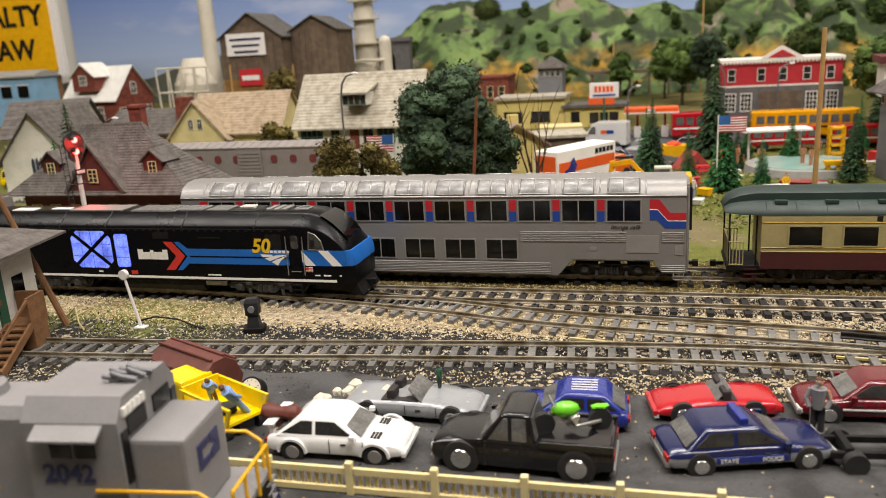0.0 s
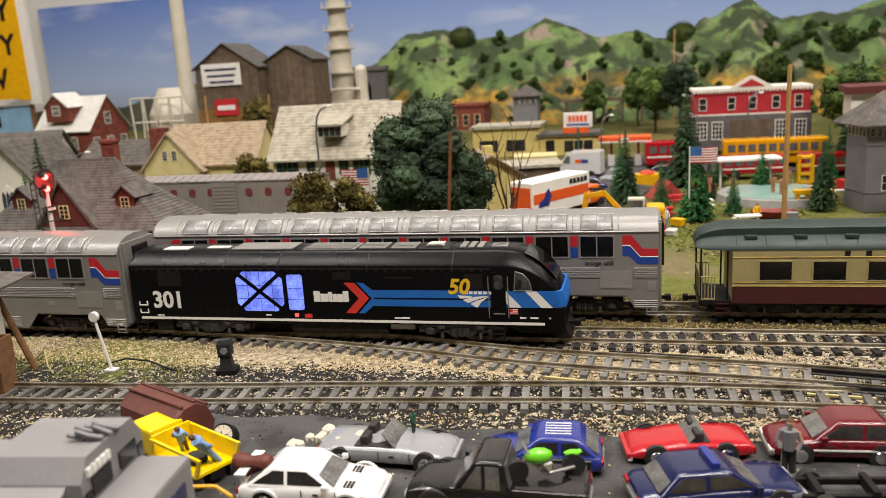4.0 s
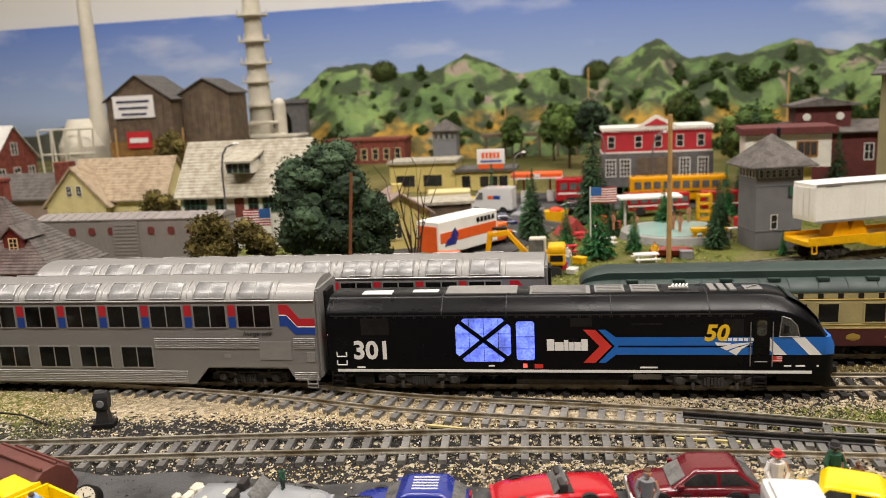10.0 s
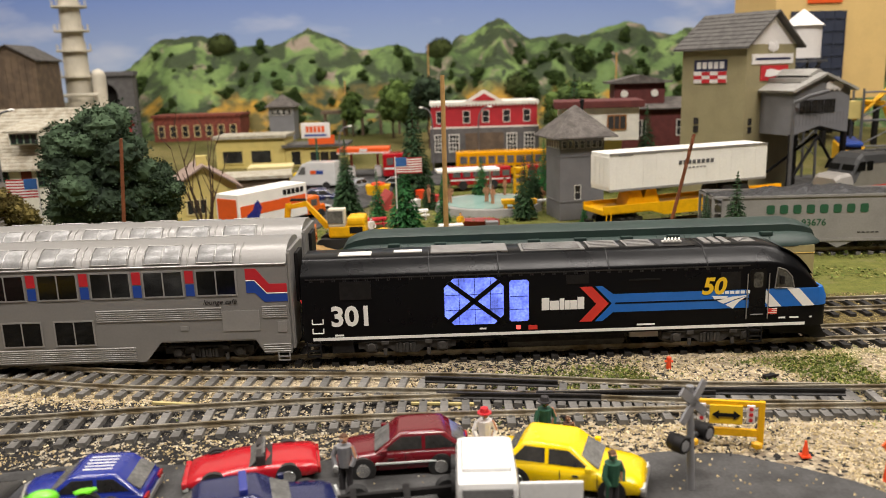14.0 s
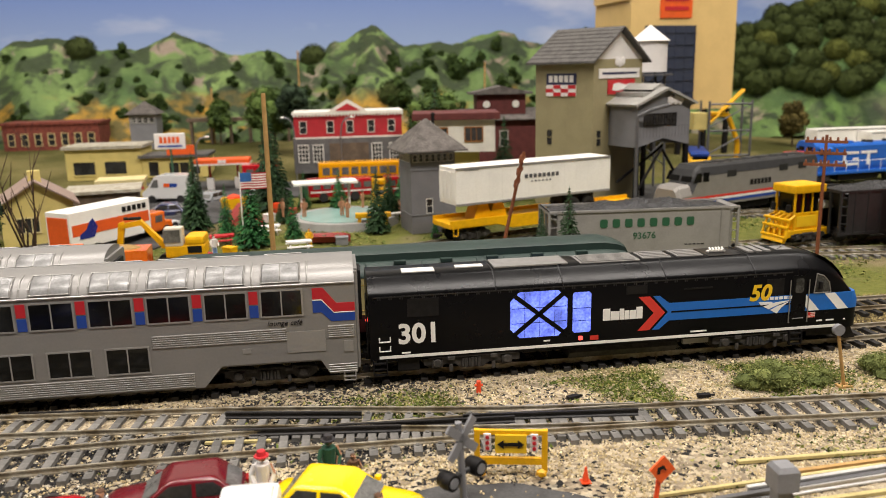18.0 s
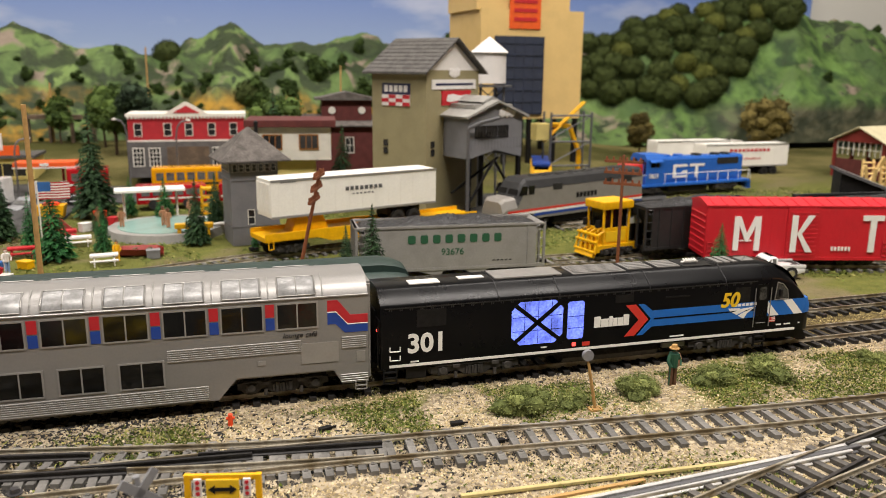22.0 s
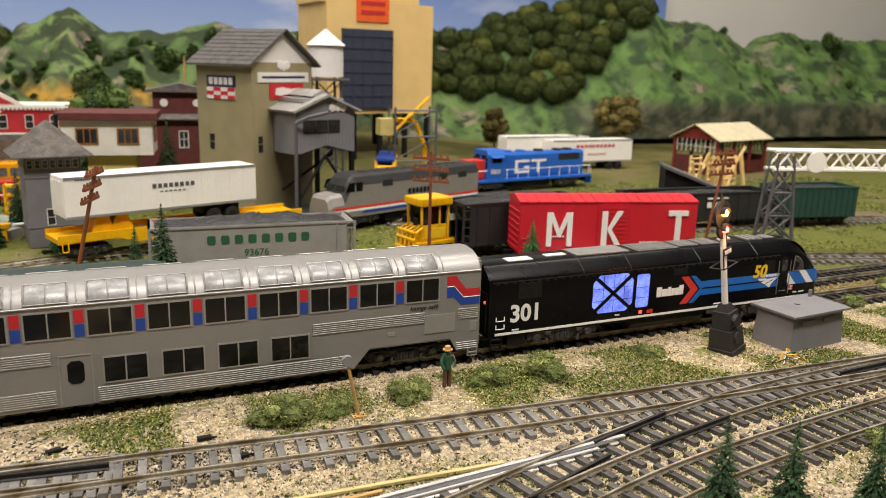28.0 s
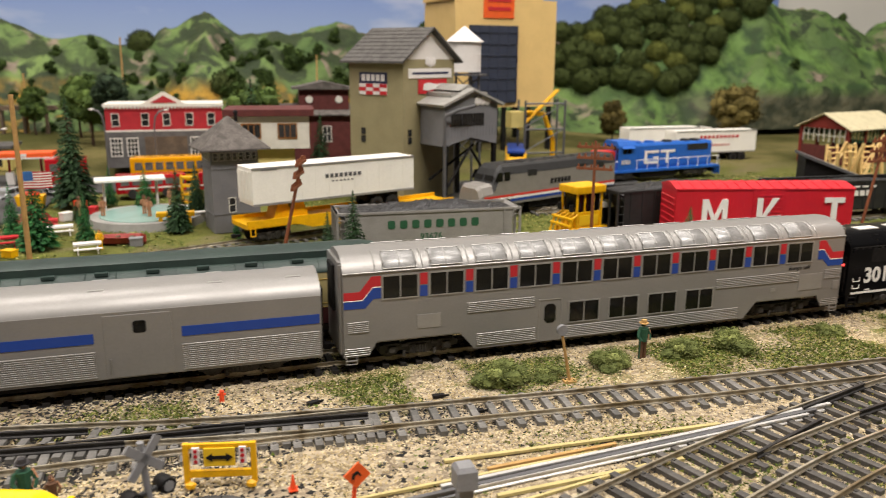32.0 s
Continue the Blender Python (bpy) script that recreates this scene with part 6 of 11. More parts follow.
# --- white house with green windows ---
h1 = thing("stone_roof_house", -0.027, 0.43, 0, 1.5, label="white house with a pale stone shingle roof and green windows", category="house")
walls(h1, 128, 84, 58, M_WHITEW, 48, "x")
gable_roof(h1, 128, 84, 58, 48, M_ROOFW, "x", 5, rows=18)
bm = B()
box(bm, -11, 15, -44, -12, 76, 88)
dm = part("dormer", bm, M_WHITEW, h1)
for k in range(4):
    window(dm, ("y", -44, -1), -7 + k * 6.2, 81.5, 4.4, 8, 0.7, M_GREENF, (0, 0))
bm = B()
slab(bm, [(-48, 87), (-10, 95), (-10, 97), (-48, 89)], "x", -14, 18)
part("dormer_roof", bm, M_ROOFW, h1)
for u, w in ((-48, 22), (-22, 8), (14, 9), (33, 16), (54, 14)):
    window(h1, ("y", -42, -1), u, 45, w, 14, 0.8, M_GREENF, (max(int(w / 7), 1), 1))
bm = B()
box(bm, -6, 4, -42.6, -41.5, 32, 53)
part("door", bm, M_BRICK, h1)

# --- cream house with front gable ---
h2 = thing("cream_house", -0.212, 0.50, 0, 2, label="cream clapboard house with tan shingled roofs", category="house")
walls(h2, 116, 70, 46, M_CREAMW, 42, "x")
gable_roof(h2, 116, 70, 46, 42, M_ROOFT, "x", 4, rows=15)
bm = B()
slab(bm, [(-80, 0), (-8, 0), (-8, 40), (-44, 80), (-80, 40)], "y", -46, -10)
w = part("wing_wall", bm, M_CREAMW, h2)
for u in (-50, -38):
    window(w, ("y", -46, -1), u, 56, 5.5, 11, 0.7, M_WFRAME, (1, 2))
bm = B()
for s in (-1, 1):
    slab(bm, [(-44 + s * 40, 36), (-44, 81), (-44, 84), (-44 + s * 43, 36.5)], "y", -49, 8)
part("wing_roof", bm, M_ROOFT, h2)

# --- red house with pale roof, chapel, brick chimney house at the back left ---
h3 = thing("red_house", -0.645, 0.80, 0.01, -8, label="red clapboard house with a pale roof and dormer", category="house")
walls(h3, 116, 84, 66, M_BRICK, 50, "x")
gable_roof(h3, 116, 84, 66, 50, M_ROOFL, "x", 5)
bm = B()
slab(bm, [(-30, 78), (18, 78), (18, 104), (-6, 122), (-30, 104)], "y", -44, 0)
d3 = part("dormer", bm, M_BRICK, h3)
window(d3, ("y", -44, -1), -6, 96, 14, 14, 0.9, M_WFRAME, (2, 1))
bm = B()
for s in (-1, 1):
    slab(bm, [(-6 + s * 28, 100), (-6, 122), (-6, 125), (-6 + s * 30, 101)], "y", -47, 2)
part("dormer_roof", bm, M_ROOFL, h3)
for u in (-30, 0, 30):
    window(h3, ("x", 58, 1), u, 40, 11, 18, 0.9, M_WFRAME, (1, 1))
window(h3, ("x", 58, 1), 0, 80, 11, 18, 0.9, M_WFRAME, (1, 1))
for u in (-40, -10, 22):
    window(h3, ("y", -42, -1), u, 42, 11, 18, 0.9, M_WFRAME, (1, 1))

h4 = thing("chapel", -0.35, 0.345, 0, 18, label="white chapel with arched windows and a grey shingled roof", category="building")
walls(h4, 70, 130, 42, M_WHITEW, 46, "y")
gable_roof(h4, 70, 130, 42, 46, M_ROOFG, "y", 5, rows=12)
bm = B()
slab(bm, [(-7, 18), (7, 18), (7, 40), (4, 47), (0, 50), (-4, 47), (-7, 40)], "y", -66.2, -64.5)
aw = part("arched_window", bm, M_WFRAME, h4)
bm = B()
for x in (-5.8, -1.7, 2.4):
    slab(bm, [(x, 20), (x + 3.4, 20), (x + 3.4, 40), (x + 1.7, 44), (x, 40)], "y", -66.6, -66)
part("pane", bm, M_NAVY, aw)
h5 = thing("brick_chimney_house", -0.36, 0.56, 0, 0, label="low pink house with grey roof and brick chimney", category="house")
walls(h5, 150, 80, 42, M_ROOFBR, 26, "x")
gable_roof(h5, 150, 80, 42, 26, M_ROOFG, "x", 5, rows=8)
bm = B()
box(bm, 28, 48, -30, -14, 40, 84, 0.6)
part("chimney", bm, M_BRICK, h5)
h6 = thing("grey_gable_house", -0.47, 0.47, 0, 20, label="grey roofed house behind the chapel", category="house")
walls(h6, 90, 90, 52, M_WHITEW, 38, "x")
gable_roof(h6, 90, 90, 52, 38, M_ROOFG, "x", 5, rows=8)

# --- dark wooden mill, stack, refinery ---
for nm, x, y, w, d, h, rh, lab in (("timber_mill", -0.3215, 0.765, 98, 90, 152, 34, "weathered timber mill with ochre lower boards"), ("timber_mill_annex", -0.237, 0.80, 72, 80, 158, 20, "weathered timber mill annex with gabled roof")):
    t = thing(nm, x, y, 0.005, 4, label=lab, category="building")
    for s in (-1, 1):
        bm = B()
        slab(bm, [(-w / 2, 90 if nm == "timber_mill" else 0), (w / 2, 90 if nm == "timber_mill" else 0), (w / 2, h), (0, h + rh), (-w / 2, h)], "y", s * d / 2 - (s > 0) * 2, s * d / 2 + (s < 0) * 2)
        part("wall", bm, M_WOODD, t)
        bm = B()
        box(bm, s * w / 2 - (s > 0) * 2, s * w / 2 + (s < 0) * 2, -d / 2 + 2, d / 2 - 2, 60, h)
        part("wall", bm, M_WOODD, t)
    bm = B()
    box(bm, -w / 2 - 1, w / 2 + 1, -d / 2 - 1, d / 2 + 1, 60, 92 if nm == "timber_mill" else 61)
    part("board_band", bm, M_WOODO if nm == "timber_mill" else M_WOODD, t)
    gable_roof(t, w, d, h, rh, M_ROOFD, "y", 4, rows=6)
    for k in range(4):
        bm = B()
        box(bm, -w / 2 + k * w / 3.3, -w / 2 + k * w / 3.3 + 4, -d / 2, -d / 2 + 4, 0, 61)
        part("post", bm, M_WOODD, t)
    for k in range(int(w / 9)):
        bm = B()
        box(bm, -w / 2 + 4 + k * 9, -w / 2 + 4.7 + k * 9, -d / 2 - 0.8, -d / 2, 93, h)
        part("batten", bm, M_WOODD, t)
    if nm == "timber_mill":
        bm = B()
        box(bm, -38, 24, -47.5, -46, 126, 158)
        part("sign", bm, M_SIGNW, t, "white sign with faded bars")
        bm = B()
        for k in range(3):
            box(bm, -32 + k * 3, 18 - k * 3, -48, -47.4, 148 - k * 9, 151 - k * 9)
        part("sign_bar", bm, M_SIGNB, t)
        bm = B()
        box(bm, -22, 14, -48, -46, 82, 106)
        part("sign", bm, M_SIGNR, t, "faded red sign")
        bm = B()
        box(bm, -18, 10, -48.5, -47.9, 90, 97)
        part("sign_bar", bm, M_SIGNW, t)

t = thing("smoke_stack", -0.436, 0.80, 0.0, 0, label="tall tapered white smoke stack on a white dome", category="chimney")
bm = B()
rod(bm, (0, 0, 60), (0, 0, 420), 14, 8, 20)
part("chimney", bm, M_CREAMT, t, smooth=True)
bm = B()
rod(bm, (-28, 0, 90), (-28, 0, 132), 40, 22, 20)
rod(bm, (-28, 0, 40), (-28, 0, 90), 40, 40, 20)
part("dome", bm, M_CREAMT, t, smooth=True)
bm = B()
for k in range(8):
    rod(bm, (-75 + 12 * k, -42, 0), (-75 + 12 * k + (k % 2) * 10 - 5, -42, 118), 1.4)
for z in (40, 80, 118):
    rod(bm, (-78, -42, z), (16, -42, z), 1.4)
part("lattice", bm, M_CREAMT, t)

t = thing("refinery_tower", -0.199, 0.885, 0.0, 0, label="tall cream refinery column with platforms and pipes", category="refinery")
for z0, z1, r0, r1 in ((0, 100, 24, 24), (100, 190, 19, 17), (190, 330, 15.5, 13)):
    bm = B()
    rod(bm, (0, 0, z0), (0, 0, z1), r0, r1, 20)
    part("column", bm, M_CREAMT, t, smooth=True)
for z in (96, 138, 176, 205, 240, 280):
    bm = B()
    rod(bm, (0, 0, z), (0, 0, z + 2.5), 25, 25, 18)
    part("platform", bm, M_CREAMT, t)
    bm = B()
    for k in range(10):
        a = k * 0.628
        rod(bm, (24 * math.cos(a), 24 * math.sin(a), z), (24 * math.cos(a), 24 * math.sin(a), z + 11), 0.7, seg=5)
    part("railing", bm, M_CREAMT, t)
for dx, r, z in ((-48, 9, 150), (-34, 11, 138), (38, 10, 140), (-62, 7, 120)):
    bm = B()
    rod(bm, (dx, -14, 0), (dx, -14, z), r, r, 14)
    ball(bm, (dx, -14, z), r, 2)
    part("vessel", bm, M_CREAMT, t, smooth=True)
for k, (xa, xb, z) in enumerate(((-68, -20, 160), (-68, -56, 166), (-50, 40, 112), (-70, 50, 92))):
    bm = B()
    tube(bm, [(xa, -26, 0), (xa, -26, z), (xb, -26, z), (xb, -26, 60)], 2.4)
    part("pipe", bm, M_CREAMT, t, smooth=True)
bm = B()
box(bm, -75, 70, -34, 26, 88, 91)
part("deck", bm, M_CREAMT, t)

t = thing("tunnel_portal", -0.2165, 1.02, 0.0, 0, label="grey stone tunnel portal with a dark arch", category="tunnel")
bm = B()
arch = [(-22, 30)] + [(-22 * math.cos(k * math.pi / 10), 108 + 20 * math.sin(k * math.pi / 10)) for k in range(11)] + [(22, 30)]
slab(bm, [(-50, 30), (-50, 140), (50, 140), (50, 30), (22, 30)] + arch[::-1][1:], "y", -8, 8)
part("facing", bm, M_STONEG, t)
bm = B()
box(bm, -53, 53, -11, 9, 139, 147, 1)
part("coping", bm, M_STONEG, t)
# solid black block fills the arch: the tunnel's inner shade as colour
bm = B()
box(bm, -30, 30, 8, 60, 30, 135)
part("bore_shade", bm, M_DARK, t, "black block standing for the shade inside the tunnel")

# --- row of brick shops, lookout tower, gas station ---
t = thing("brick_shop_row", -0.055, 1.01, 0.02, 0, label="long red brick building with a flat roof", category="building")
walls(t, 145, 60, 50, M_BRICK)
bm = B()
box(bm, -75, 75, -32, 32, 49, 53)
part("cornice", bm, M_BRICK, t)
for k in range(7):
    window(t, ("y", -30, -1), -60 + k * 20, 26, 9, 18, 1, M_CREAMW, (0, 1))
t = thing("red_roof_depot", -0.175, 0.90, 0.02, 0, label="red wooden depot with white trim", category="building")
walls(t, 70, 40, 44, M_REDW, 14, "x")
gable_roof(t, 70, 40, 44, 14, M_REDW, "x", 4)
bm = B()
box(bm, -20, -4, -21, -20, 20, 44)
part("door", bm, M_CREAMW, t)
t = thing("lookout_tower", 0.093, 0.97, 0.02, 0, label="pale blue-grey lookout tower with pyramid roof", category="tower")
walls(t, 40, 40, 62, M_TIPPLE)
hip_roof(t, 40, 40, 62, 20, 0, M_ROOFG, 5)
for k in range(4):
    window(t, ("y", -20, -1), -13.5 + k * 9, 54, 6, 8, 0.8, M_WFRAME, (0, 1))
t = thing("gas_station", 0.10, 0.74, 0.012, 0, label="cream gas station with flat roof and dark bay doors", category="building")
walls(t, 92, 60, 40, M_YELW)
bm = B()
box(bm, -49, 49, -34, 32, 39, 43)
part("roof_slab", bm, M_ROOFW, t)
for u in (-24, 14):
    window(t, ("y", -30, -1), u, 15, 26, 16, 1, M_YELW, (0, 0))
t = thing("gas_office", 0.187, 0.735, 0.012, 0, label="cream gas station office with orange roof sign", category="building")
walls(t, 80, 54, 27, M_YELW)
bm = B()
box(bm, -44, 43, -31, 29, 26, 29.5)
part("roof_slab", bm, M_ROOFD, t)
bm = B()
box(bm, -8, 26, -30, -26, 29.5, 41)
part("roof_sign", bm, M_SIGNO, t, "orange roof sign")
window(t, ("y", -27, -1), 12, 12, 38, 15, 1, M_YELW, (2, 0))
window(t, ("y", -27, -1), -26, 12, 12, 18, 1, M_YELW, (0, 0))
t = thing("oil_sign", 0.208, 0.597, 0.008, 0, label="white oil company sign with red bars on a pole", category="sign")
bm = B()
rod(bm, (0, 0, 0), (0, 0, 56), 1.3)
part("pole", bm, M_GREENF, t)
bm = B()
box(bm, -17, 17, -1.5, 1.5, 50, 68, 0.8)
part("board", bm, M_SIGNW, t)
bm = B()
for k in range(5):
    box(bm, -11 + k * 4.6, -7.8 + k * 4.6, -1.9, -1.5, 57, 64)
part("mark", bm, M_SIGNO, t)
bm = B()
box(bm, -13, 13, -1.9, -1.5, 52.5, 54.5)
part("bar", bm, M_DBLUE, t)
t = thing("pump_canopy", 0.262, 0.615, 0.008, 0, label="orange and white pump canopy on posts", category="canopy")
bm = B()
box(bm, -31, 31, -14, 14, 31, 36, 0.6)
part("canopy", bm, M_SIGNO, t)
bm = B()
box(bm, -4, 5, -14.6, -14, 32, 35.4)
box(bm, -31.4, 31.4, -14.4, 14.4, 29.6, 31.2)
part("canopy_trim", bm, M_SIGNW, t)
for s in (-1, 1):
    bm = B()
    rod(bm, (s * 16, 0, 0), (s * 16, 0, 30), 1.4)
    part("post", bm, M_SIGNR, t)
    bm = B()
    box(bm, s * 16 - 4, s * 16 + 4, -3, 3, 0, 14, 0.6)
    part("pump", bm, M_SIGNW, t)
t = thing("yellow_cottage", 0.134, 0.392, 0, 22, label="yellow cottage with a dusty pink roof", category="house")
walls(t, 56, 60, 36, M_YELW, 18, "y")
gable_roof(t, 56, 60, 36, 18, M_ROOFBR, "y", 5)
window(t, ("y", -30, -1), -8, 18, 16, 12, 0.8, M_CREAMW, (2, 0))
for u in (-14, 12):
    window(t, ("x", 28, 1), u, 18, 12, 12, 0.8, M_CREAMW, (1, 0))
bm = B()
box(bm, -4, 6, -14, -6, 48, 62, 0.4)
part("chimney", bm, M_YELW, t)
t = thing("dark_garage", 0.16, 0.50, 0.0, 12, label="dark garage shed with a pale flat roof", category="building")
walls(t, 66, 50, 28, M_WOODD)
bm = B()
box(bm, -36, 36, -28, 28, 27, 30)
part("roof_slab", bm, M_ROOFW, t)
t = thing("cream_diner", 0.16, 0.565, 0.0, 8, label="low cream diner with red band", category="building")
walls(t, 46, 34, 28, M_YELW)
bm = B()
box(bm, -25, 25, -19, 19, 27, 31)
part("roof_slab", bm, M_CREAMW, t)
bm = B()
box(bm, -24, 24, -17.6, -17, 20, 23)
part("band", bm, M_SIGNR, t)

# --- red hall with grey stone ground floor ---
t = thing("red_hall", 0.409, 0.688, 0.018, 0, label="red fire hall with white cornice and grey stone base", category="building")
bm = B()
box(bm, -68, 68, -32, 32, 0, 42)
part("stone_base", bm, M_STONEG, t)
for s in (-1, 1):
    bm = B()
    box(bm, -66, 66, s * 30 - 1, s * 30 + 1, 42, 72)
    part("wall", bm, M_REDW, t)
    bm = B()
    box(bm, s * 65 - 1, s * 65 + 1, -29, 29, 42, 72)
    part("wall", bm, M_REDW, t)
bm = B()
box(bm, -68, 68, -33, 33, 71, 74.5, 0.5)
part("cornice", bm, M_WFRAME, t, "white cornice")
bm = B()
box(bm, -67, 67, -31.5, 31.5, 42, 44)
part("belt", bm, M_WFRAME, t)
for k in range(33):
    bm = B()
    box(bm, -66 + k * 4.1, -64 + k * 4.1, -34, -32, 69, 71.4)
    part("bracket", bm, M_WFRAME, t)
bm = B()
slab(bm, [(-25, 74), (25, 74), (2, 88), (-2, 88)], "y", -33, -29)
pd = part("pediment", bm, M_WFRAME, t)
bm = B()
slab(bm, [(-15, 75.5), (15, 75.5), (0, 84)], "y", -33.6, -32.9)
part("pediment_field", bm, M_REDW, pd)
for u in (-55, -22, 2, 28, 53):
    window(t, ("y", -31, -1), u, 56, 7.5, 14, 0.9, M_WFRAME, (0, 1))
for u in (-56, -38, 34, 56):
    window(t, ("y", -32, -1), u, 24, 11, 20, 0.9, M_WFRAME, (2, 3))
bm = B()
box(bm, -24, 24, -33, -32, 4, 36)
part("entrance", bm, M_WOODD, t)

# --- white and maroon office, brown hall behind ---
t = thing("flat_roof_office", 0.522, 0.508, 0.012, -6, label="white two-storey office with maroon flat roof", category="building")
walls(t, 80, 60, 78, M_WHITEW, z0=44)
bm = B()
box(bm, -20, 24, -22, 22, 0, 44)
part("lower_storey", bm, M_YELW, t)
bm = B()
box(bm, -45, 45, -35, 35, 77, 84, 0.6)
part("roof_slab", bm, M_MAROW, t)
for u in (-18, 18):
    window(t, ("y", -30, -1), u, 62, 17, 13, 0.9, M_OFRAME, (2, 0))
window(t, ("x", 40, 1), 0, 62, 22, 13, 0.9, M_OFRAME, (2, 0))
t = thing("brown_hall", 0.60, 0.66, 0.014, -4, label="brown brick hall with grey roof and small cupola", category="building")
walls(t, 130, 70, 66, M_MAROW, 10, "x")
gable_roof(t, 130, 70, 66, 10, M_ROOFG, "x", 6)
bm = B()
box(bm, -32, 28, -24, 20, 70, 96)
part("cupola", bm, M_MAROW, t)
bm = B()
box(bm, -40, 36, -30, 26, 95, 97.5)
slab(bm, [(-38, 97), (34, 97), (-2, 105)], "y", -28, 24)
part("cupola_roof", bm, M_ROOFG, t)
for u in (-20, 16):
    bm = B()
    rod(bm, (u, -25.5, 83), (u, -24, 83), 4.4, 4.4, 14)
    part("round_window", bm, M_WFRAME, t)
for u in (-40, 0, 46):
    window(t, ("y", -35, -1), u, 42, 9, 18, 0.9, M_WFRAME, (1, 1))

# --- grey interlocking tower ---
t = thing("signal_tower", 0.4765, 0.362, 0, 12, label="grey two-storey signal tower with pyramid roof", category="tower")
walls(t, 40, 36, 74, M_GREYW)
hip_roof(t, 40, 36, 71, 27, 2, M_ROOFG, 9)
for k in range(7):
    window(t, ("y", -18, -1), -16.2 + k * 5.4, 65.5, 3.4, 6, 0.7, M_WFRAME, (0, 1))
for k in range(5):
    window(t, ("x", 20, 1), -13 + k * 6.5, 65.5, 3.8, 6, 0.7, M_WFRAME, (0, 1))
    window(t, ("x", -20, -1), -13 + k * 6.5, 65.5, 3.8, 6, 0.7, M_WFRAME, (0, 1))
window(t, ("y", -18, -1), -4, 24, 5, 12, 0.8, M_WFRAME, (0, 1))
bm = B()
for z in (55, 16):
    box(bm, -20.6, 20.6, -18.6, 18.6, z, z + 0.7)
part("belt_course", bm, M_GREYW, t)
bm = B()
box(bm, 8, 18, -20, -18.4, 46, 54)
part("name_board", bm, M_GREENF, t)
bm = B()
rod(bm, (8, 4, 85), (8, 4, 100), 1.6)
ball(bm, (8, 4, 101), 2.2, 1)
part("stove_pipe", bm, M_DARK, t)

# --- olive feed mill ---
t = thing("feed_mill", 0.645, 0.417, 0, 38.7, label="tall olive feed mill with dark roof and sign boards", category="building")
LX, LY, H = 92.0, 76.0, 146.0
for s in (0, 1):
    bm = B()
    box(bm, 4 + s * (LX - 6), 6 + s * (LX - 6), 6, LY - 4, 0, H + 2)
    part("wall", bm, M_OLIVEW, t)
bm = B()
box(bm, 4, LX, 4, 6, 0, H)
part("wall", bm, M_OLIVEW, t)
bm = B()
slab(bm, [(4, H), (LX, H), (LX / 2 + 2, H + 28)], "y", 4, 6)
part("gable_wall", bm, M_SIGNW, t, "white boarded gable")
bm = B()
slab(bm, [(4, 0), (LX, 0), (LX, H), (LX / 2 + 2, H + 28), (4, H)], "y", LY - 4, LY - 2)
part("wall", bm, M_OLIVEW, t)
for s in (-1, 1):
    for k in range(9):
        f0, f1 = k / 9, (k + 1) / 9
        bm = B()
        x0, x1 = LX / 2 + 2 + s * 52 * (1 - f0), LX / 2 + 2 + s * 52 * (1 - f1)
        z0, z1 = H - 4 + 34 * f0, H - 4 + 34 * f1
        slab(bm, [(x0, z0), (x1, z1), (x1, z1 + 1.6), (x0, z0 + 2.2)], "y", -2, LY + 4)
        part("shingle_course", bm, M_ROOFD, t)
bm = B()
box(bm, 12, 86, 3.2, 4, 127.5, 137)
part("sign", bm, M_SIGNW, t, "white sign board with a thin dark bar")
bm = B()
box(bm, 18, 80, 2.9, 3.2, 131.3, 133.3)
part("sign_bar", bm, M_SIGNB, t)
bm = B()
box(bm, 28, 77, 3.0, 4, 112, 126)
part("sign", bm, M_SIGNR, t, "red sign board with white script bar")
bm = B()
slab(bm, [(35, 116), (42, 115), (66, 117), (70, 122), (58, 121), (46, 123), (37, 122)], "y", 2.6, 3.0)
part("sign_bar", bm, M_SIGNW, t)
bm = B()
for dx in (-5, 0, 5):
    ball(bm, (49 + dx, 3.5, 144 + (dx == 0) * -1.5), 5, 1, sy=0.15)
part("emblem", bm, M_SIGNW, t)
bm = B()
box(bm, 3.2, 4, 24, 60, 122, 133)
part("sign", bm, M_SIGNB, t, "navy and checkered feed sign")
bm = B()
for k in range(5):
    box(bm, 2.8, 3.2, 27 + k * 6.3, 31.5 + k * 6.3, 124.5, 131)
part("sign_bar", bm, M_SIGNW, t)
bm = B()
box(bm, 3.0, 4, 24, 60, 111, 122)
cb = part("checker_board", bm, M_SIGNW, t)
bm = B()
for i in range(4):
    for j in range(3):
        if (i + j) % 2 == 0:
            box(bm, 2.7, 3.0, 24 + i * 9, 33 + i * 9, 111 + j * 3.6, 114.6 + j * 3.6)
part("checks", bm, M_SIGNR, cb)
for f, u in ((("x", 4, -1), 56), (("y", 4, -1), 14)):
    for z in (66, 74):
        window(t, f, u, z, 4.5, 5.5, 0.7, M_DARK, (0, 0))

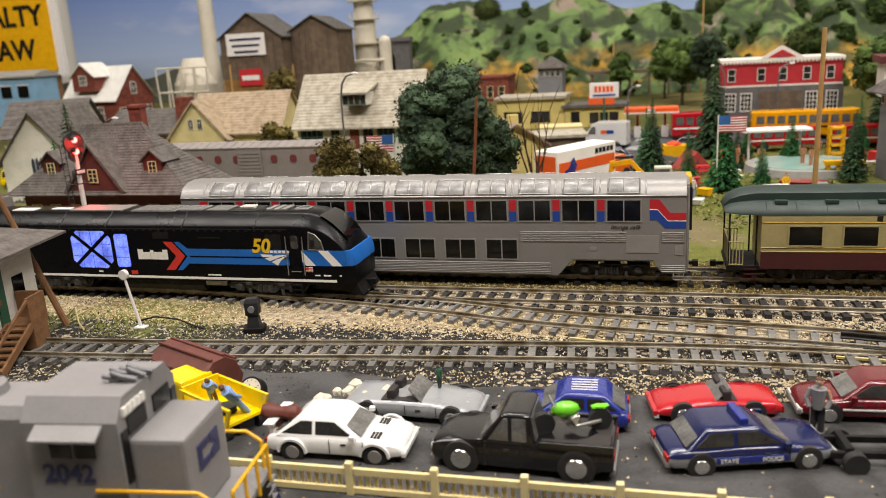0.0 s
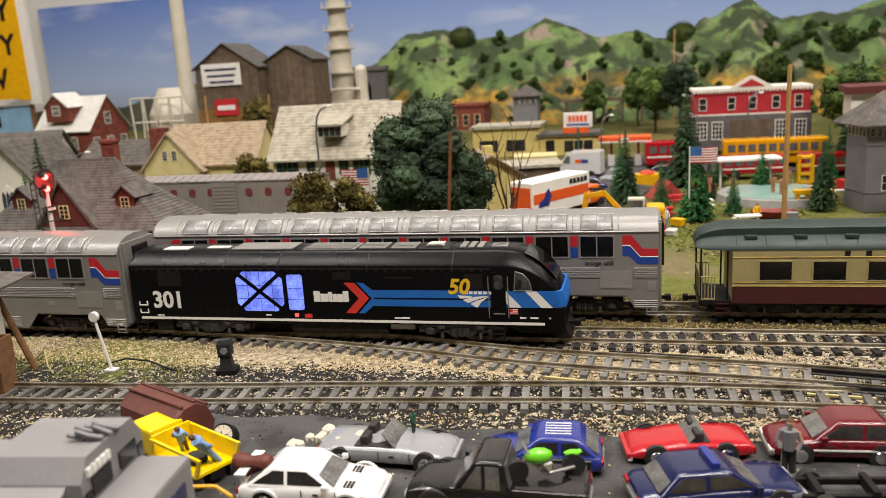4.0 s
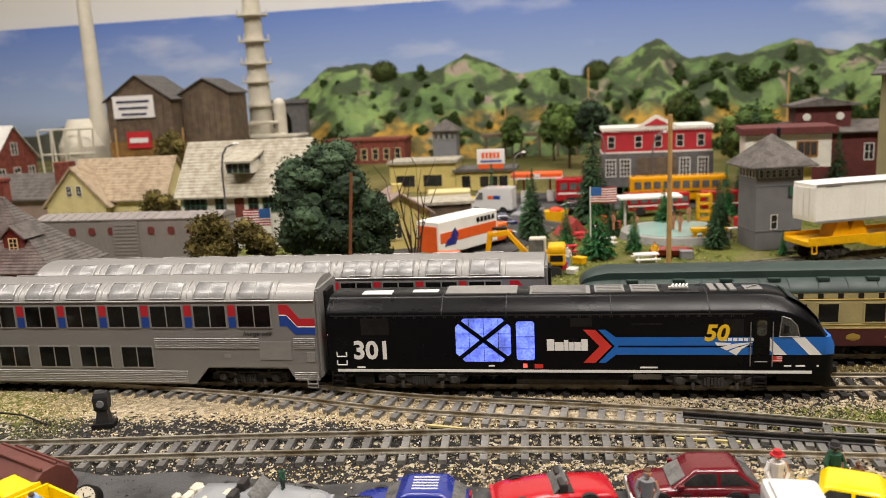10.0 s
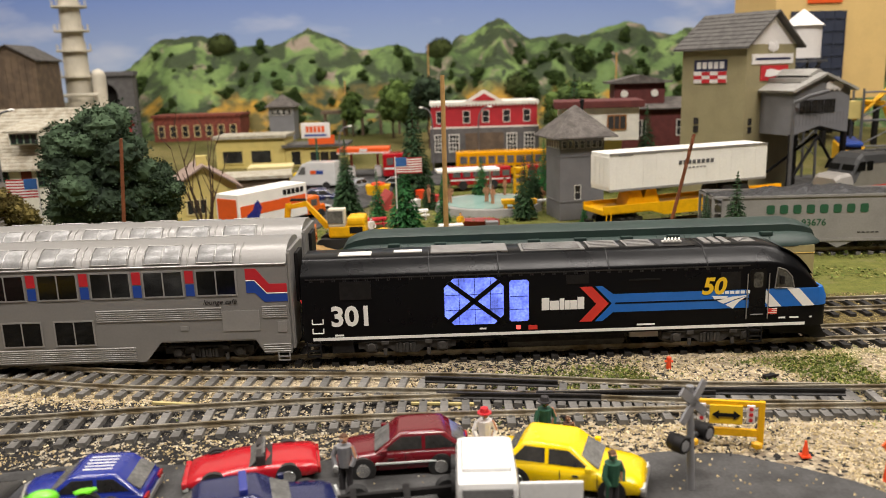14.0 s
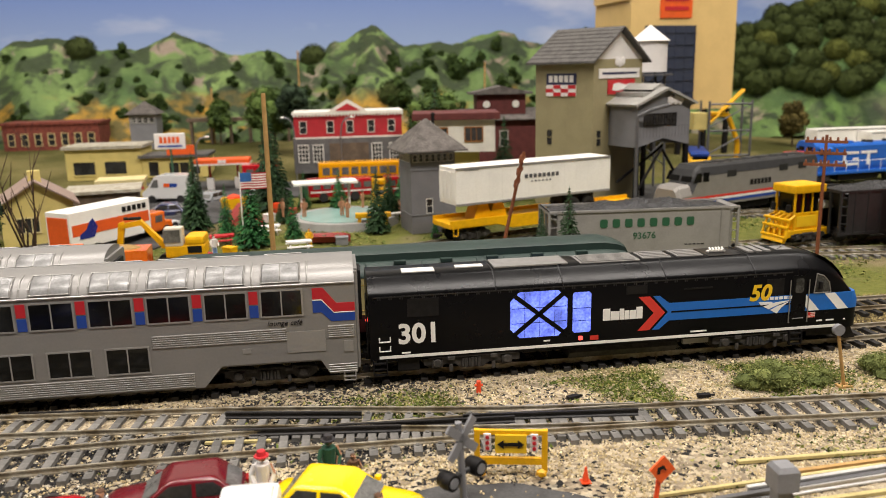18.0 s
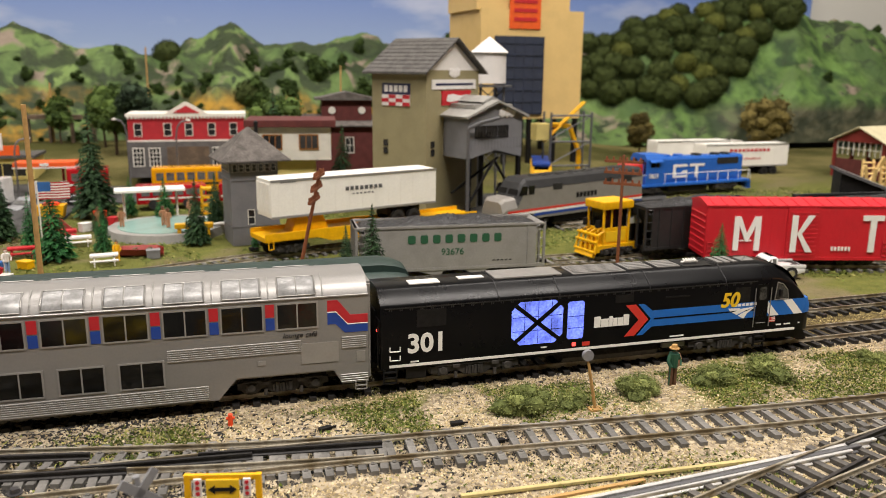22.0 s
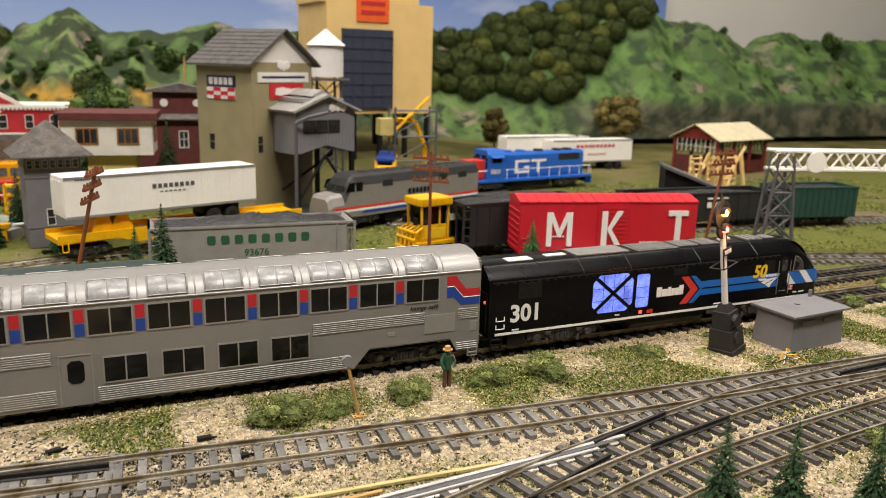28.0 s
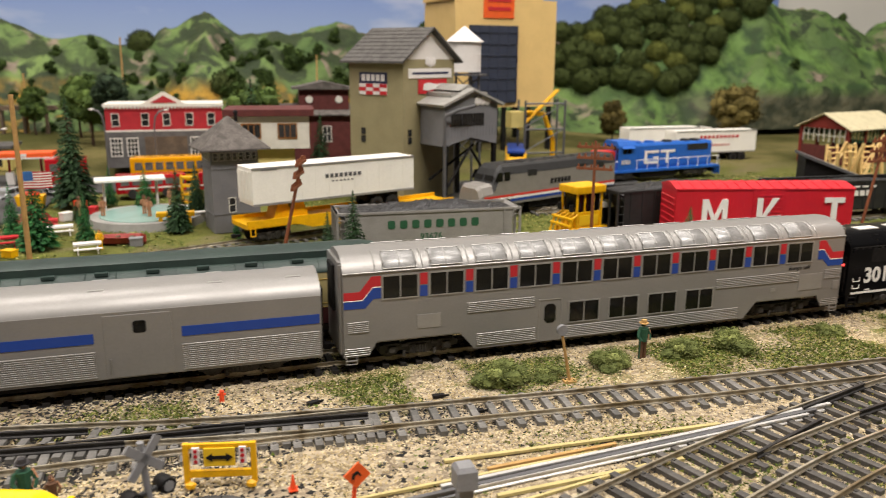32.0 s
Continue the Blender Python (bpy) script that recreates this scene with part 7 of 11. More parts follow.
# --- grey coal tipple on legs ---
t = thing("coal_tipple", 0.682, 0.400, 0, 20, label="grey corrugated coal tipple standing on dark legs", category="building")
W, D = 66.0, 66.0
for s in (0, 1):
    bm = B()
    slab(bm, [(0, 62), (W / 2, 70), (W, 62), (W, 103), (W / 2, 116), (0, 103)] if s == 0 else [(0, 62), (W, 62), (W, 103), (W / 2, 116), (0, 103)], "y", s * D - s * 2, s * D + (1 - s) * 2)
    part("wall", bm, M_TIPPLE, t)
    bm = B()
    box(bm, s * W - s * 2, s * W + (1 - s) * 2, 2, D - 2, 62, 103)
    part("wall", bm, M_TIPPLE, t)
for s in (-1, 1):
    bm = B()
    slab(bm, [(W / 2 + s * 38, 101), (W / 2, 116), (W / 2, 118.5), (W / 2 + s * 39, 103)], "y", -5, D + 5)
    part("roof", bm, M_ROOFN, t)
bm = B()
box(bm, 10, 56, 4, D - 4, 110, 114)
slab(bm, [(W / 2 - 12, 116), (W / 2 + 12, 116), (W / 2, 122)], "y", 6, D)
part("monitor", bm, M_ROOFN, t)
for k in range(3):
    window(t, ("y", 0, -1), 14 + k * 14, 88, 11, 10, 0.7, M_DARK, (2, 1))
bm = B()
for dx in (-6, 0, 6):
    ball(bm, (46 + dx, -1, 106), 5, 1, sy=0.15)
part("emblem", bm, M_SIGNW, t)
bm = B()
for x in range(1, 17):
    box(bm, x * 4, x * 4 + 0.6, -0.4, 0, 71, 82)
part("corrugation", bm, M_TIPPLE, t)
for x, y in ((2, 2), (W - 2, 2), (2, D - 2), (W - 2, D - 2), (W / 2, D - 2)):
    bm = B()
    box(bm, x - 2, x + 2, y - 2, y + 2, 0, 63)
    part("leg", bm, M_DARK, t)
bm = B()
rod(bm, (4, 2, 20), (W / 2, 2, 60), 1.4)
rod(bm, (W - 4, 2, 20), (W / 2, 2, 60), 1.4)
rod(bm, (4, D / 2, 25), (W - 4, D / 2, 58), 1.4)
pieces("brace", bm, M_DARK, t)
bm = B()
tube(bm, [(-3, -4, 0), (-3, -4, 92), (8, -10, 98), (26, -14, 102)], 1.7)
part("lamp_post", bm, M_STEELG, t)

# --- water tank, yellow elevator building ---
t = thing("water_tank", 0.742, 0.53, 0.0, 0, label="white water tank with conical roof on a steel frame", category="water tank")
bm = B()
rod(bm, (0, 0, 132), (0, 0, 165), 19, 19, 20)
part("tank", bm, M_SIGNW, t, smooth=True)
bm = B()
rod(bm, (0, 0, 165), (0, 0, 182), 22, 1, 20)
part("roof", bm, M_SIGNW, t, smooth=True)
for sx in (-1, 1):
    for sy in (-1, 1):
        bm = B()
        rod(bm, (sx * 16, sy * 16, 0), (sx * 13, sy * 13, 132), 1.5)
        part("leg", bm, M_STEELG, t)
bm = B()
for z in (30, 65, 100):
    for s in (-1, 1):
        rod(bm, (-15, s * 15, z), (15, s * 15, z + 28), 0.7)
        rod(bm, (15, s * 15, z), (-15, s * 15, z + 28), 0.7)
rod(bm, (0, 0, 128), (0, 0, 130), 26, 26, 16)
pieces("brace", bm, M_STEELG, t)
t = thing("yellow_elevator", 0.866, 0.80, 0.0, 8, label="pale yellow grain elevator with navy panel and orange sign", category="building")
walls(t, 162, 110, 228, M_YBLD, z0=78)
bm = B()
box(bm, -60, 16, -58, -54, 84, 192)
pn = part("panel", bm, M_NAVY, t, "navy ribbed wall panel")
bm = B()
for k in range(7):
    box(bm, -60, 16, -59, -58, 86 + k * 16, 87.4 + k * 16)
for k in range(6):
    box(bm, -60 + k * 15, -58.8 + k * 15, -59, -58, 84, 192)
part("panel_rib", bm, M_NAVY, pn)
bm = B()
box(bm, -38, 10, -57, -55, 202, 252)
part("sign", bm, M_SIGNO, t, "orange sign board with dark bars")
bm = B()
for k in range(3):
    box(bm, -32, 4, -57.6, -57, 212 + k * 12, 217 + k * 12)
part("sign_bar", bm, M_SIGNR, t)
bm = B()
box(bm, -86, -4, -50, 50, 226, 246)
box(bm, -4, 60, -50, 50, 226, 250)
part("penthouse", bm, M_YBLD, t)
for x in (-76, -40, 0, 40, 76):
    for q in (-54, 48):
        bm = B()
        box(bm, x - 3, x + 3, q, q + 6, 0, 80)
        part("leg", bm, M_DARK, t)
# conveyor and loading crane in yellow
t = thing("loading_crane", 0.868, 0.60, 0.0, 0, label="yellow loading crane with inclined ladder boom", category="crane")
bm = B()
for s in (-1, 1):
    rod(bm, (-30, s * 3, 60), (22, s * 3, 108), 1.6)
for k in range(12):
    f = k / 11
    rod(bm, (-30 + 52 * f, -3, 60 + 48 * f), (-30 + 52 * f, 3, 60 + 48 * f), 0.9)
part("boom", bm, M_YELLOW, t)
bm = B()
tube(bm, [(18, 0, 0), (18, 0, 45), (4, 0, 78), (-20, 0, 80)], 3.2)
part("arm", bm, M_YELLOW, t)
bm = B()
for x in (-26, 28):
    for s in (-1, 1):
        rod(bm, (x, s * 12, 0), (x, s * 12, 96), 1.5)
for z in (30, 60, 92):
    rod(bm, (-26, -12, z), (28, -12, z), 1.2)
    rod(bm, (-26, -12, z - 28), (28, -12, z), 0.8)
part("frame", bm, M_STEELG, t)
bm = B()
box(bm, -44, -26, -10, 10, 62, 82)
part("cab", bm, M_YELW, t)

# --- red open barn, coal bin, stacked timber ---
M_PALEROOF = mat("pale_board_roof", "c9bf9c", 0.8, vary=0.12, scale=90, bump=0.0003)
M_BARNR = mat("barn_red", "7a241c", 0.75, vary=0.2, scale=90)
t = thing("red_open_barn", 1.378, 0.625, 0, 14, label="red open freight shed with cream gabled roof", category="barn")
W, D = 150.0, 96.0
for x in (-72, -24, 24, 72):
    for y in (-45, 45):
        bm = B()
        box(bm, x - 2.5, x + 2.5, y - 2.5, y + 2.5, 0, 62)
        part("post", bm, M_BARNR, t)
for y in (-45, 45):
    bm = B()
    box(bm, -72, 72, y - 1, y + 1, 0, 22)
    part("low_wall", bm, M_MAROW, t)
    for x in (-48, 0, 48):
        bm = B()
        for k in range(5):
            box(bm, x - 20 + k * 10, x - 19 + k * 10, y - 0.8, y + 0.8, 36, 60)
        box(bm, x - 20, x + 21, y - 0.8, y + 0.8, 36, 37)
        box(bm, x - 20, x + 21, y - 0.8, y + 0.8, 48, 49)
        part("sash", bm, M_GREENF, t)
for s in (-1, 1):
    bm = B()
    slab(bm, [(-48, 58), (48, 58), (0, 80)], "x", s * 72 - 1.5, s * 72 + 1.5)
    part("gable_wall", bm, M_BARNR, t)
    bm = B()
    box(bm, s * 72 - 1, s * 72 + 1, -45, 45, 0, 30)
    part("end_wall", bm, M_MAROW, t)
    bm = B()
    for k in range(9):
        box(bm, s * 72 - 0.8, s * 72 + 0.8, -40 + k * 10, -39 + k * 10, 36, 58)
    box(bm, s * 72 - 0.8, s * 72 + 0.8, -42, 42, 46, 47)
    part("sash", bm, M_WFRAME, t)
gable_roof(t, W, D, 60, 22, M_PALEROOF, "x", 6)
t.scale = (0.83, 0.83, 0.88)
t = thing("coal_bin", 1.10, 0.335, 0, -28, label="black coal bin with a sloping grey lid", category="bin")
bm = B()
slab(bm, [(-40, 0), (52, 0), (52, 16), (-40, 50)], "y", -18, 18)
part("bin", bm, M_DARK, t)
bm = B()
slab(bm, [(-43, 50), (55, 14), (55, 16), (-43, 53)], "y", -22, 22)
part("lid", bm, M_STEELG, t)
t = thing("timber_stack", 1.185, 0.41, 0, 0, label="stack of yellow timber trusses and beams", category="timber")
rs = np.random.RandomState(8)
for k in range(16):
    bm = B()
    q = rs.uniform(-60, 60)
    a = Vector((rs.uniform(-40, 30), rs.uniform(-20, 20), rs.uniform(2, 20)))
    b_ = a + Vector((rs.uniform(-22, 22), rs.uniform(-10, 10), rs.uniform(25, 46)))
    rod(bm, a, b_, 2.2, 2.2, 4)
    part("beam", bm, M_YBLD, t)
for k in range(3):
    bm = B()
    x = -34 + k * 26
    for s in (-1, 1):
        rod(bm, (x + s * 9, -6, 2), (x + s * 7 + 8, 6, 52), 1.5, 1.5, 4)
    for j in range(8):
        rod(bm, (x - 9 + j, -6 + j * 1.5, 5 + j * 6.2), (x + 9 + j, -6 + j * 1.5, 5 + j * 6.2), 1.1, 1.1, 4)
    pieces("truss_bar", bm, M_YBLD, t)

# --- yard office with steps at the lower left ---
t = thing("yard_office", -0.055, -0.085, 0, 12, label="white yard office with grey roof and brown wooden steps", category="building")
walls(t, 70, 50, 46, M_WHITEW)
hip_roof(t, 70, 50, 48, 14, 30, M_ROOFG, 13)
bm = B()
box(bm, 34.6, 36, -8, -2, 4, 44)
part("corner_post", bm, M_GREENF, t)
bm = B()
box(bm, 35, 35.8, 6, 14, 24, 34)
part("window", bm, M_PANE, t)
bm = B()
box(bm, 36, 50, -8, 6, 12, 14)
box(bm, 48.6, 50, -8, 6, 14, 27)
box(bm, 36, 48.6, 4.6, 6, 14, 27)
box(bm, 37, 50, -7, 5, 0, 12, 0.4)
part("landing", bm, M_TIMBER, t)
for k in range(7):
    bm = B()
    box(bm, 38, 49, -12 - k * 3.6, -8 - k * 3.6, 12.0 - k * 1.9, 13.0 - k * 1.9)
    part("stair_tread", bm, M_TIMBER, t)
for x in (37, 49):
    bm = B()
    slab(bm, [(-8, 15), (-8, 11), (-35, -2), (-35, 2)], "x", x, x + 1.2)
    slab(bm, [(-8, 26.5), (-8, 25), (-35, 11), (-35, 12.5)], "x", x, x + 1.0)
    part("stringer", bm, M_TIMBER, t)
bm = B()
rod(bm, (44, 30, 0), (16, 26, 92), 1.8, 1.4, 8)
part("leaning_pole", bm, M_TIMBER, t)

# --- wall sign at the far left ---
t = thing("warning_board", -1.02, 1.05, 0.11, 0, label="yellow wall sign with black capital letters on white board", category="sign")
bm = B()
box(bm, -190, 82, 0, 6, 4, 300)
part("white_board", bm, M_SIGNW, t)
for x in (-150, 50):
    bm = B()
    box(bm, x - 5, x + 5, 6, 12, -90, 290)
    part("post", bm, M_TIMBER, t)
bm = B()
box(bm, -180, 62, -2, 0, 14, 290)
part("yellow_field", bm, M_YELLOW, t)
for txt, z in (("WAY", 176), ("PENALTY", 108), ("LAW", 40)):
    ob = words(txt, 40, M_DARK, t, mm(0, -2.6, z, *FRONT), "lettering", depth=0.4, bold=1.5)
    w = max(v.co.x for v in ob.data.vertices)
    ob.matrix_local = mm(48 - w / MM, -2.6, z, *FRONT) if txt != "LAW" else mm(16 - w / MM, -2.6, z, *FRONT)


# --- pale blue shed under the wall sign ---
t = thing("blue_shed", -0.98, 0.88, 0.02, 0, label="pale blue shed with dark windows under the wall sign", category="building")
M_SHEDB = mat("shed_blue", "7fa6c4", 0.6, vary=0.12, scale=60)
bm = B()
box(bm, -60, 110, 0, 60, 0, 96, 0.5)
part("wall", bm, M_SHEDB, t)
bm = B()
slab(bm, [(-4, 95), (64, 95), (64, 98), (30, 108), (-4, 98)], "x", -64, 114)
part("roof", bm, M_ROOFN, t)
for k in range(4):
    bm = B()
    box(bm, -50 + k * 40, -26 + k * 40, -0.8, 0.4, 58, 80)
    wd = part("window", bm, M_PANE, t)
    bm = B()
    box(bm, -51.5 + k * 40, -24.5 + k * 40, -1.0, 0.2, 80, 82)
    part("lintel", bm, M_SIGNW, wd)

# ==== standing rolling stock ====
M_HOPG = mat("hopper_grey", "8d8a86", 0.6, vary=0.12, scale=80)
M_COAL = mat("coal_black", (0.02, 0.02, 0.022), 0.45, vary=0.6, scale=500, bump=0.0008, fine=1400)
M_MKT = mat("boxcar_red", "c1202c", 0.42, vary=0.07, scale=60)
M_CARO = mat("boxcar_grey_mauve", "857e7a", 0.65, vary=0.1, scale=60)
M_CARM = mat("letter_oxide", "6e2f2c", 0.7, vary=0.2)
M_GRN = mat("letter_green", "24553a", 0.55, vary=0.1)
M_TRW = mat("trailer_white", "ece9e1", 0.5, vary=0.06, scale=50)
M_GTB = mat("diesel_blue", "2360b8", 0.42, vary=0.08)
M_CHAR = mat("charcoal_roof", (0.018, 0.018, 0.018), 0.6, vary=0.2)
M_F40 = mat("platinum_grey", "8d8983", 0.45, metal=0.2, vary=0.08)
M_TYRE = mat("tyre_rubber", (0.015, 0.015, 0.015), 0.75, vary=0.3)
M_GREYL = mat("engine_grey", "807e7e", 0.55, vary=0.08, scale=50)
M_GREEN2 = mat("gondola_green", "24463c", 0.55, vary=0.12)


def heap(name, t, x0, x1, w, z, hmax, seed):
    """A coal load: lumpy heaped sheet."""
    verts, faces = [], []
    nx, ny = 60, 14
    for i in range(nx + 1):
        for j in range(ny + 1):
            u, v = i / nx, j / ny
            k = math.sin(math.pi * u) ** 0.45 * math.sin(math.pi * v) ** 0.5
            x, y = x0 + (x1 - x0) * u, -w + 2 * w * v
            verts.append((x * MM, y * MM, (z + hmax * k * (0.8 + 0.4 * noise.noise(Vector((x * 0.05, seed, 0)))) + 1.5 * k * noise.noise(Vector((x * 0.5, y * 0.5, seed)))) * MM))
    for i in range(nx):
        for j in range(ny):
            a = i * (ny + 1) + j
            faces.append((a, a + 1, a + ny + 2, a + ny + 1))
    child_mesh(name, numpy_mesh(name, verts, faces, M_COAL), t)


def car_truck(t, x):
    truck(t, x, (-10, 10), 4.9, outer=11.5)


def ladder(bm, x, y, z0, z1, w=5.0, n=5, r=0.35):
    for s in (-1, 1):
        rod(bm, (x + s * w / 2, y, z0), (x + s * w / 2, y, z1), r, seg=5)
    for k in range(n):
        z = z0 + (z1 - z0) * (k + 0.5) / n
        rod(bm, (x - w / 2, y, z), (x + w / 2, y, z), r, seg=5)


def hopper_car(label, material, L=138.0, top=42.0, marks=None, number=None):
    t = thing("hopper_car", 0, 0, 0, label=label, category="freight car")
    W = 16.0
    for s in (-1, 1):
        bm = B()
        slab(bm, [(8, 10), (8, top), (L - 8, top), (L - 8, 10), (L * 0.70, 10), (L * 0.62, 5.5), (L * 0.56, 10), (L * 0.46, 10), (L * 0.43, 5.5), (L * 0.32, 10)], "y", s * W - 0.6, s * W + 0.6)
        part("side", bm, material, t)
        bm = B()
        box(bm, 2, L - 2, s * W - 1.2, s * W + 1.2, top - 1.5, top)
        box(bm, 2, L - 2, s * W - 1.0, s * W + 1.0, 10, 12)
        part("side_sill", bm, material, t)
        for k in range(9):
            bm = B()
            x = 14 + k * (L - 28) / 8
            if marks and s < 0 and 0 < k < 8:
                continue
            box(bm, x - 0.6, x + 0.6, s * W - 1.3, s * W + 1.3, 11, top - 1)
            part("side_rib", bm, material, t)
        for x in (5, L - 5):
            bm = B()
            ladder(bm, x, s * (W + 0.6), 9, top - 2, 5)
            part("ladder", bm, material, t)
    for s, x in ((-1, 1), (1, L - 1)):
        bm = B()
        slab(bm, [(x, top), (x - s * 2, top), (x - s * 26, 13), (x - s * 24, 11)], "y", -W + 0.7, W - 0.7)
        part("slope_sheet", bm, material, t)
        bm = B()
        for y in (-W, -5, 5, W):
            box(bm, min(x, x - s * 1.6), max(x, x - s * 1.6), y - 0.8, y + 0.8, 10, top)
        box(bm, min(x, x - s * 1.6), max(x, x - s * 1.6), -W, W, top - 2, top)
        part("end_frame", bm, material, t)
        coupler(t, x, s)
    bm = B()
    box(bm, 4, L - 4, -3, 3, 8.5, 11)
    part("centre_sill", bm, M_DARK, t)
    heap("coal_load", t, 4, L - 4, W - 1.2, top - 3, 8.5, 3)
    car_truck(t, 20)
    car_truck(t, L - 20)
    if marks:
        bm = B()
        for k in range(8):
            x = L * 0.27 + k * 8.8
            para(bm, octagon(x, x + 5.4, 29.5, 35.5, 0.9), -W - 0.75)
        pieces("name_mark", bm, marks, t, "plain green letter shape")
        bm = B()
        for k in range(5):
            box(bm, 12 + k * 2, 13.2 + k * 2, -W - 0.8, -W - 0.6, 17, 18.2)
            box(bm, L - 40 + k * 3, L - 38 + k * 3, -W - 0.8, -W - 0.6, 15.5, 16.2)
        part("data_mark", bm, M_DARK, t)
    if number:
        words(number, 4.6, marks, t, mm(L * 0.44, -W - 0.75, 21, *FRONT), "number", bold=0.1)
    return t


hop = hopper_car("grey open hopper loaded with coal, number 93676", M_HOPG, marks=M_GRN, number="93676")
hop.matrix_world = pose(0.5425, 0.2075, 0, 0, 0, -2.0)
blk = hopper_car("black open hopper car with coal beside the loader", M_CHAR, L=120, top=44)
blk.matrix_world = pose(0.770, 0.231, 0, 0, 0, 6)


def boxcar(label, material, L, H, letters, rib_end=True):
    t = thing("boxcar", 0, 0, 0, label=label, category="freight car")
    W = 17.0
    bm = B()
    box(bm, 0, L, -W, W, 11, H - 4, 0.4)
    part("body", bm, material, t)
    bm = B()
    slab(bm, [(-W - 0.6, H - 4.4), (-W - 0.6, H - 3.4), (-3, H), (3, H), (W + 0.6, H - 3.4), (W + 0.6, H - 4.4)], "x", -0.5, L + 0.5)
    part("roof", bm, material, t)
    for k in range(int(L / 9)):
        for s in (-1, 1):
            bm = B()
            x = 5 + k * 9
            slab(bm, [(s * W, H - 3.5), (s * 3, H - 0.1), (s * 3, H + 0.5), (s * W, H - 2.8)], "x", x, x + 1.4)
            part("roof_rib", bm, material, t)
    for s in (-1, 1):
        for k in range(int(L / 4.7)):
            bm = B()
            x = 2.4 + k * 4.7
            box(bm, x, x + 0.3, s * W - 0.12, s * W + 0.12, 12, H - 5)
            part("side_seam", bm, material, t)
        bm = B()
        box(bm, L * 0.43, L * 0.43 + 24, s * W - 0.9, s * W + 0.9, 11.5, H - 5)
        d = part("sliding_door", bm, material, t)
        for k in range(11):
            bm = B()
            box(bm, L * 0.43 + 1, L * 0.43 + 23, s * W - 1.3, s * W + 1.3, 13 + k * (H - 19) / 11, 14.2 + k * (H - 19) / 11)
            part("door_rib", bm, material, d)
        bm = B()
        box(bm, 2, L - 2, s * (W + 0.1) - 0.6, s * (W + 0.1) + 0.6, 9.6, 11.8)
        part("side_sill", bm, material, t)
        for x in (4, L - 4):
            bm = B()
            ladder(bm, x, s * (W + 0.5), 11, H * 0.45, 5, 4)
            part("ladder", bm, material, t)
    for x, s in ((0, -1), (L, 1)):
        for k in range(7):
            bm = B()
            rod(bm, (x, -W + 1.5, 14 + k * (H - 21) / 7), (x, W - 1.5, 14 + k * (H - 21) / 7), 0.9, seg=6)
            part("end_rib", bm, material, t)
        coupler(t, x, s)
    bm = B()
    box(bm, 4, L - 4, -4, 4, 8.4, 11)
    part("centre_sill", bm, M_DARK, t)
    letters(t, L, W, H)
    car_truck(t, 22)
    car_truck(t, L - 22)
    return t


def red_marks(t, L, W, H):
    """Three big plain white shapes in place of the road's initials."""
    y = -W - 1.0
    bm = B()
    para(bm, [(21, 17), (25, 17), (25, 36), (30, 24), (32, 24), (37, 36), (37, 17), (41, 17), (41, 43), (36.4, 43), (31, 30), (25.6, 43), (21, 43)], y + 0.4, 0.6)
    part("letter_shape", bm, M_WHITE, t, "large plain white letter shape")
    bm = B()
    for p in ([(64, 16), (68.5, 16), (68.5, 44), (64, 44)], [(68.5, 30), (72, 30), (81, 44), (76, 44)], [(68.5, 30), (72, 30), (81, 16), (76, 16)]):
        para(bm, p, y - 0.6, 0.3)
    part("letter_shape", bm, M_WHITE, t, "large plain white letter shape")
    bm = B()
    for p in ([(118, 40), (134, 40), (134, 44), (118, 44)], [(124, 16), (128.5, 16), (128.5, 40), (124, 40)]):
        para(bm, p, y + 0.4, 0.6)
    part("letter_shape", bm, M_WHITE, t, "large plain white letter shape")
    bm = B()
    for k in range(6):
        box(bm, 24 + k * 1.9, 25.2 + k * 1.9, y, y + 1.0, 24, 25)
        box(bm, 96 + k * 2.6, 97.4 + k * 2.6, y, y + 1.0, 17, 20)
    part("data_mark", bm, M_WHITE, t)


def oxide_marks(t, L, W, H):
    y = -W - 0.3
    for k in range(8):
        x = 14 + k * 19
        bm = B()
        para(bm, octagon(x, x + 6.5, 37, 44, 1.5), y)
        part("letter_shape", bm, M_CARM, t, "plain oxide red letter shape")
    bm = B()
    for k in range(5):
        box(bm, 8 + k * 2, 9.4 + k * 2, y - 0.1, y + 0.2, 30, 31.4)
    part("data_mark", bm, M_WHITE, t)


mk = boxcar("bright red boxcar with three large white letter shapes", M_MKT, 141.7, 54.5, red_marks)
mk.matrix_world = pose(0.8075, 0.1965, 0, 0, 0, -12.7)
cb = boxcar("grey boxcar with worn oxide letter shapes behind the station", M_CARO, 176, 54.5, oxide_marks)
cb.matrix_world = pose(-0.168, 0.284, 0, 0, 0, -0.3)

# --- yellow flatcar with white highway trailer ---
fl = thing("flatcar", 0.480, 0.2865, 0, 20, label="bright yellow piggyback flatcar under the white trailer", category="freight car")
bm = B()
box(bm, 0, 200, -15.5, 15.5, 16, 20, 0.5)
part("deck", bm, M_YELLOW, fl)
for s in (-1, 1):
    bm = B()
    slab(bm, [(0, 17), (0, 23), (200, 23), (200, 17), (158, 17), (143, 12.5), (56, 12.5), (42, 17)], "y", s * 15.5 - 0.8, s * 15.5 + 0.8)
    part("side_sill", bm, M_YELLOW, fl)
bm = B()
for x in (34, 48):
    slab(bm, [(x - 9, 20), (x + 9, 20), (x + 3, 36), (x - 3, 36)], "y", -8, 8)
box(bm, 24, 60, -9, 9, 34, 37)
part("hitch", bm, M_YELLOW, fl)
bm = B()
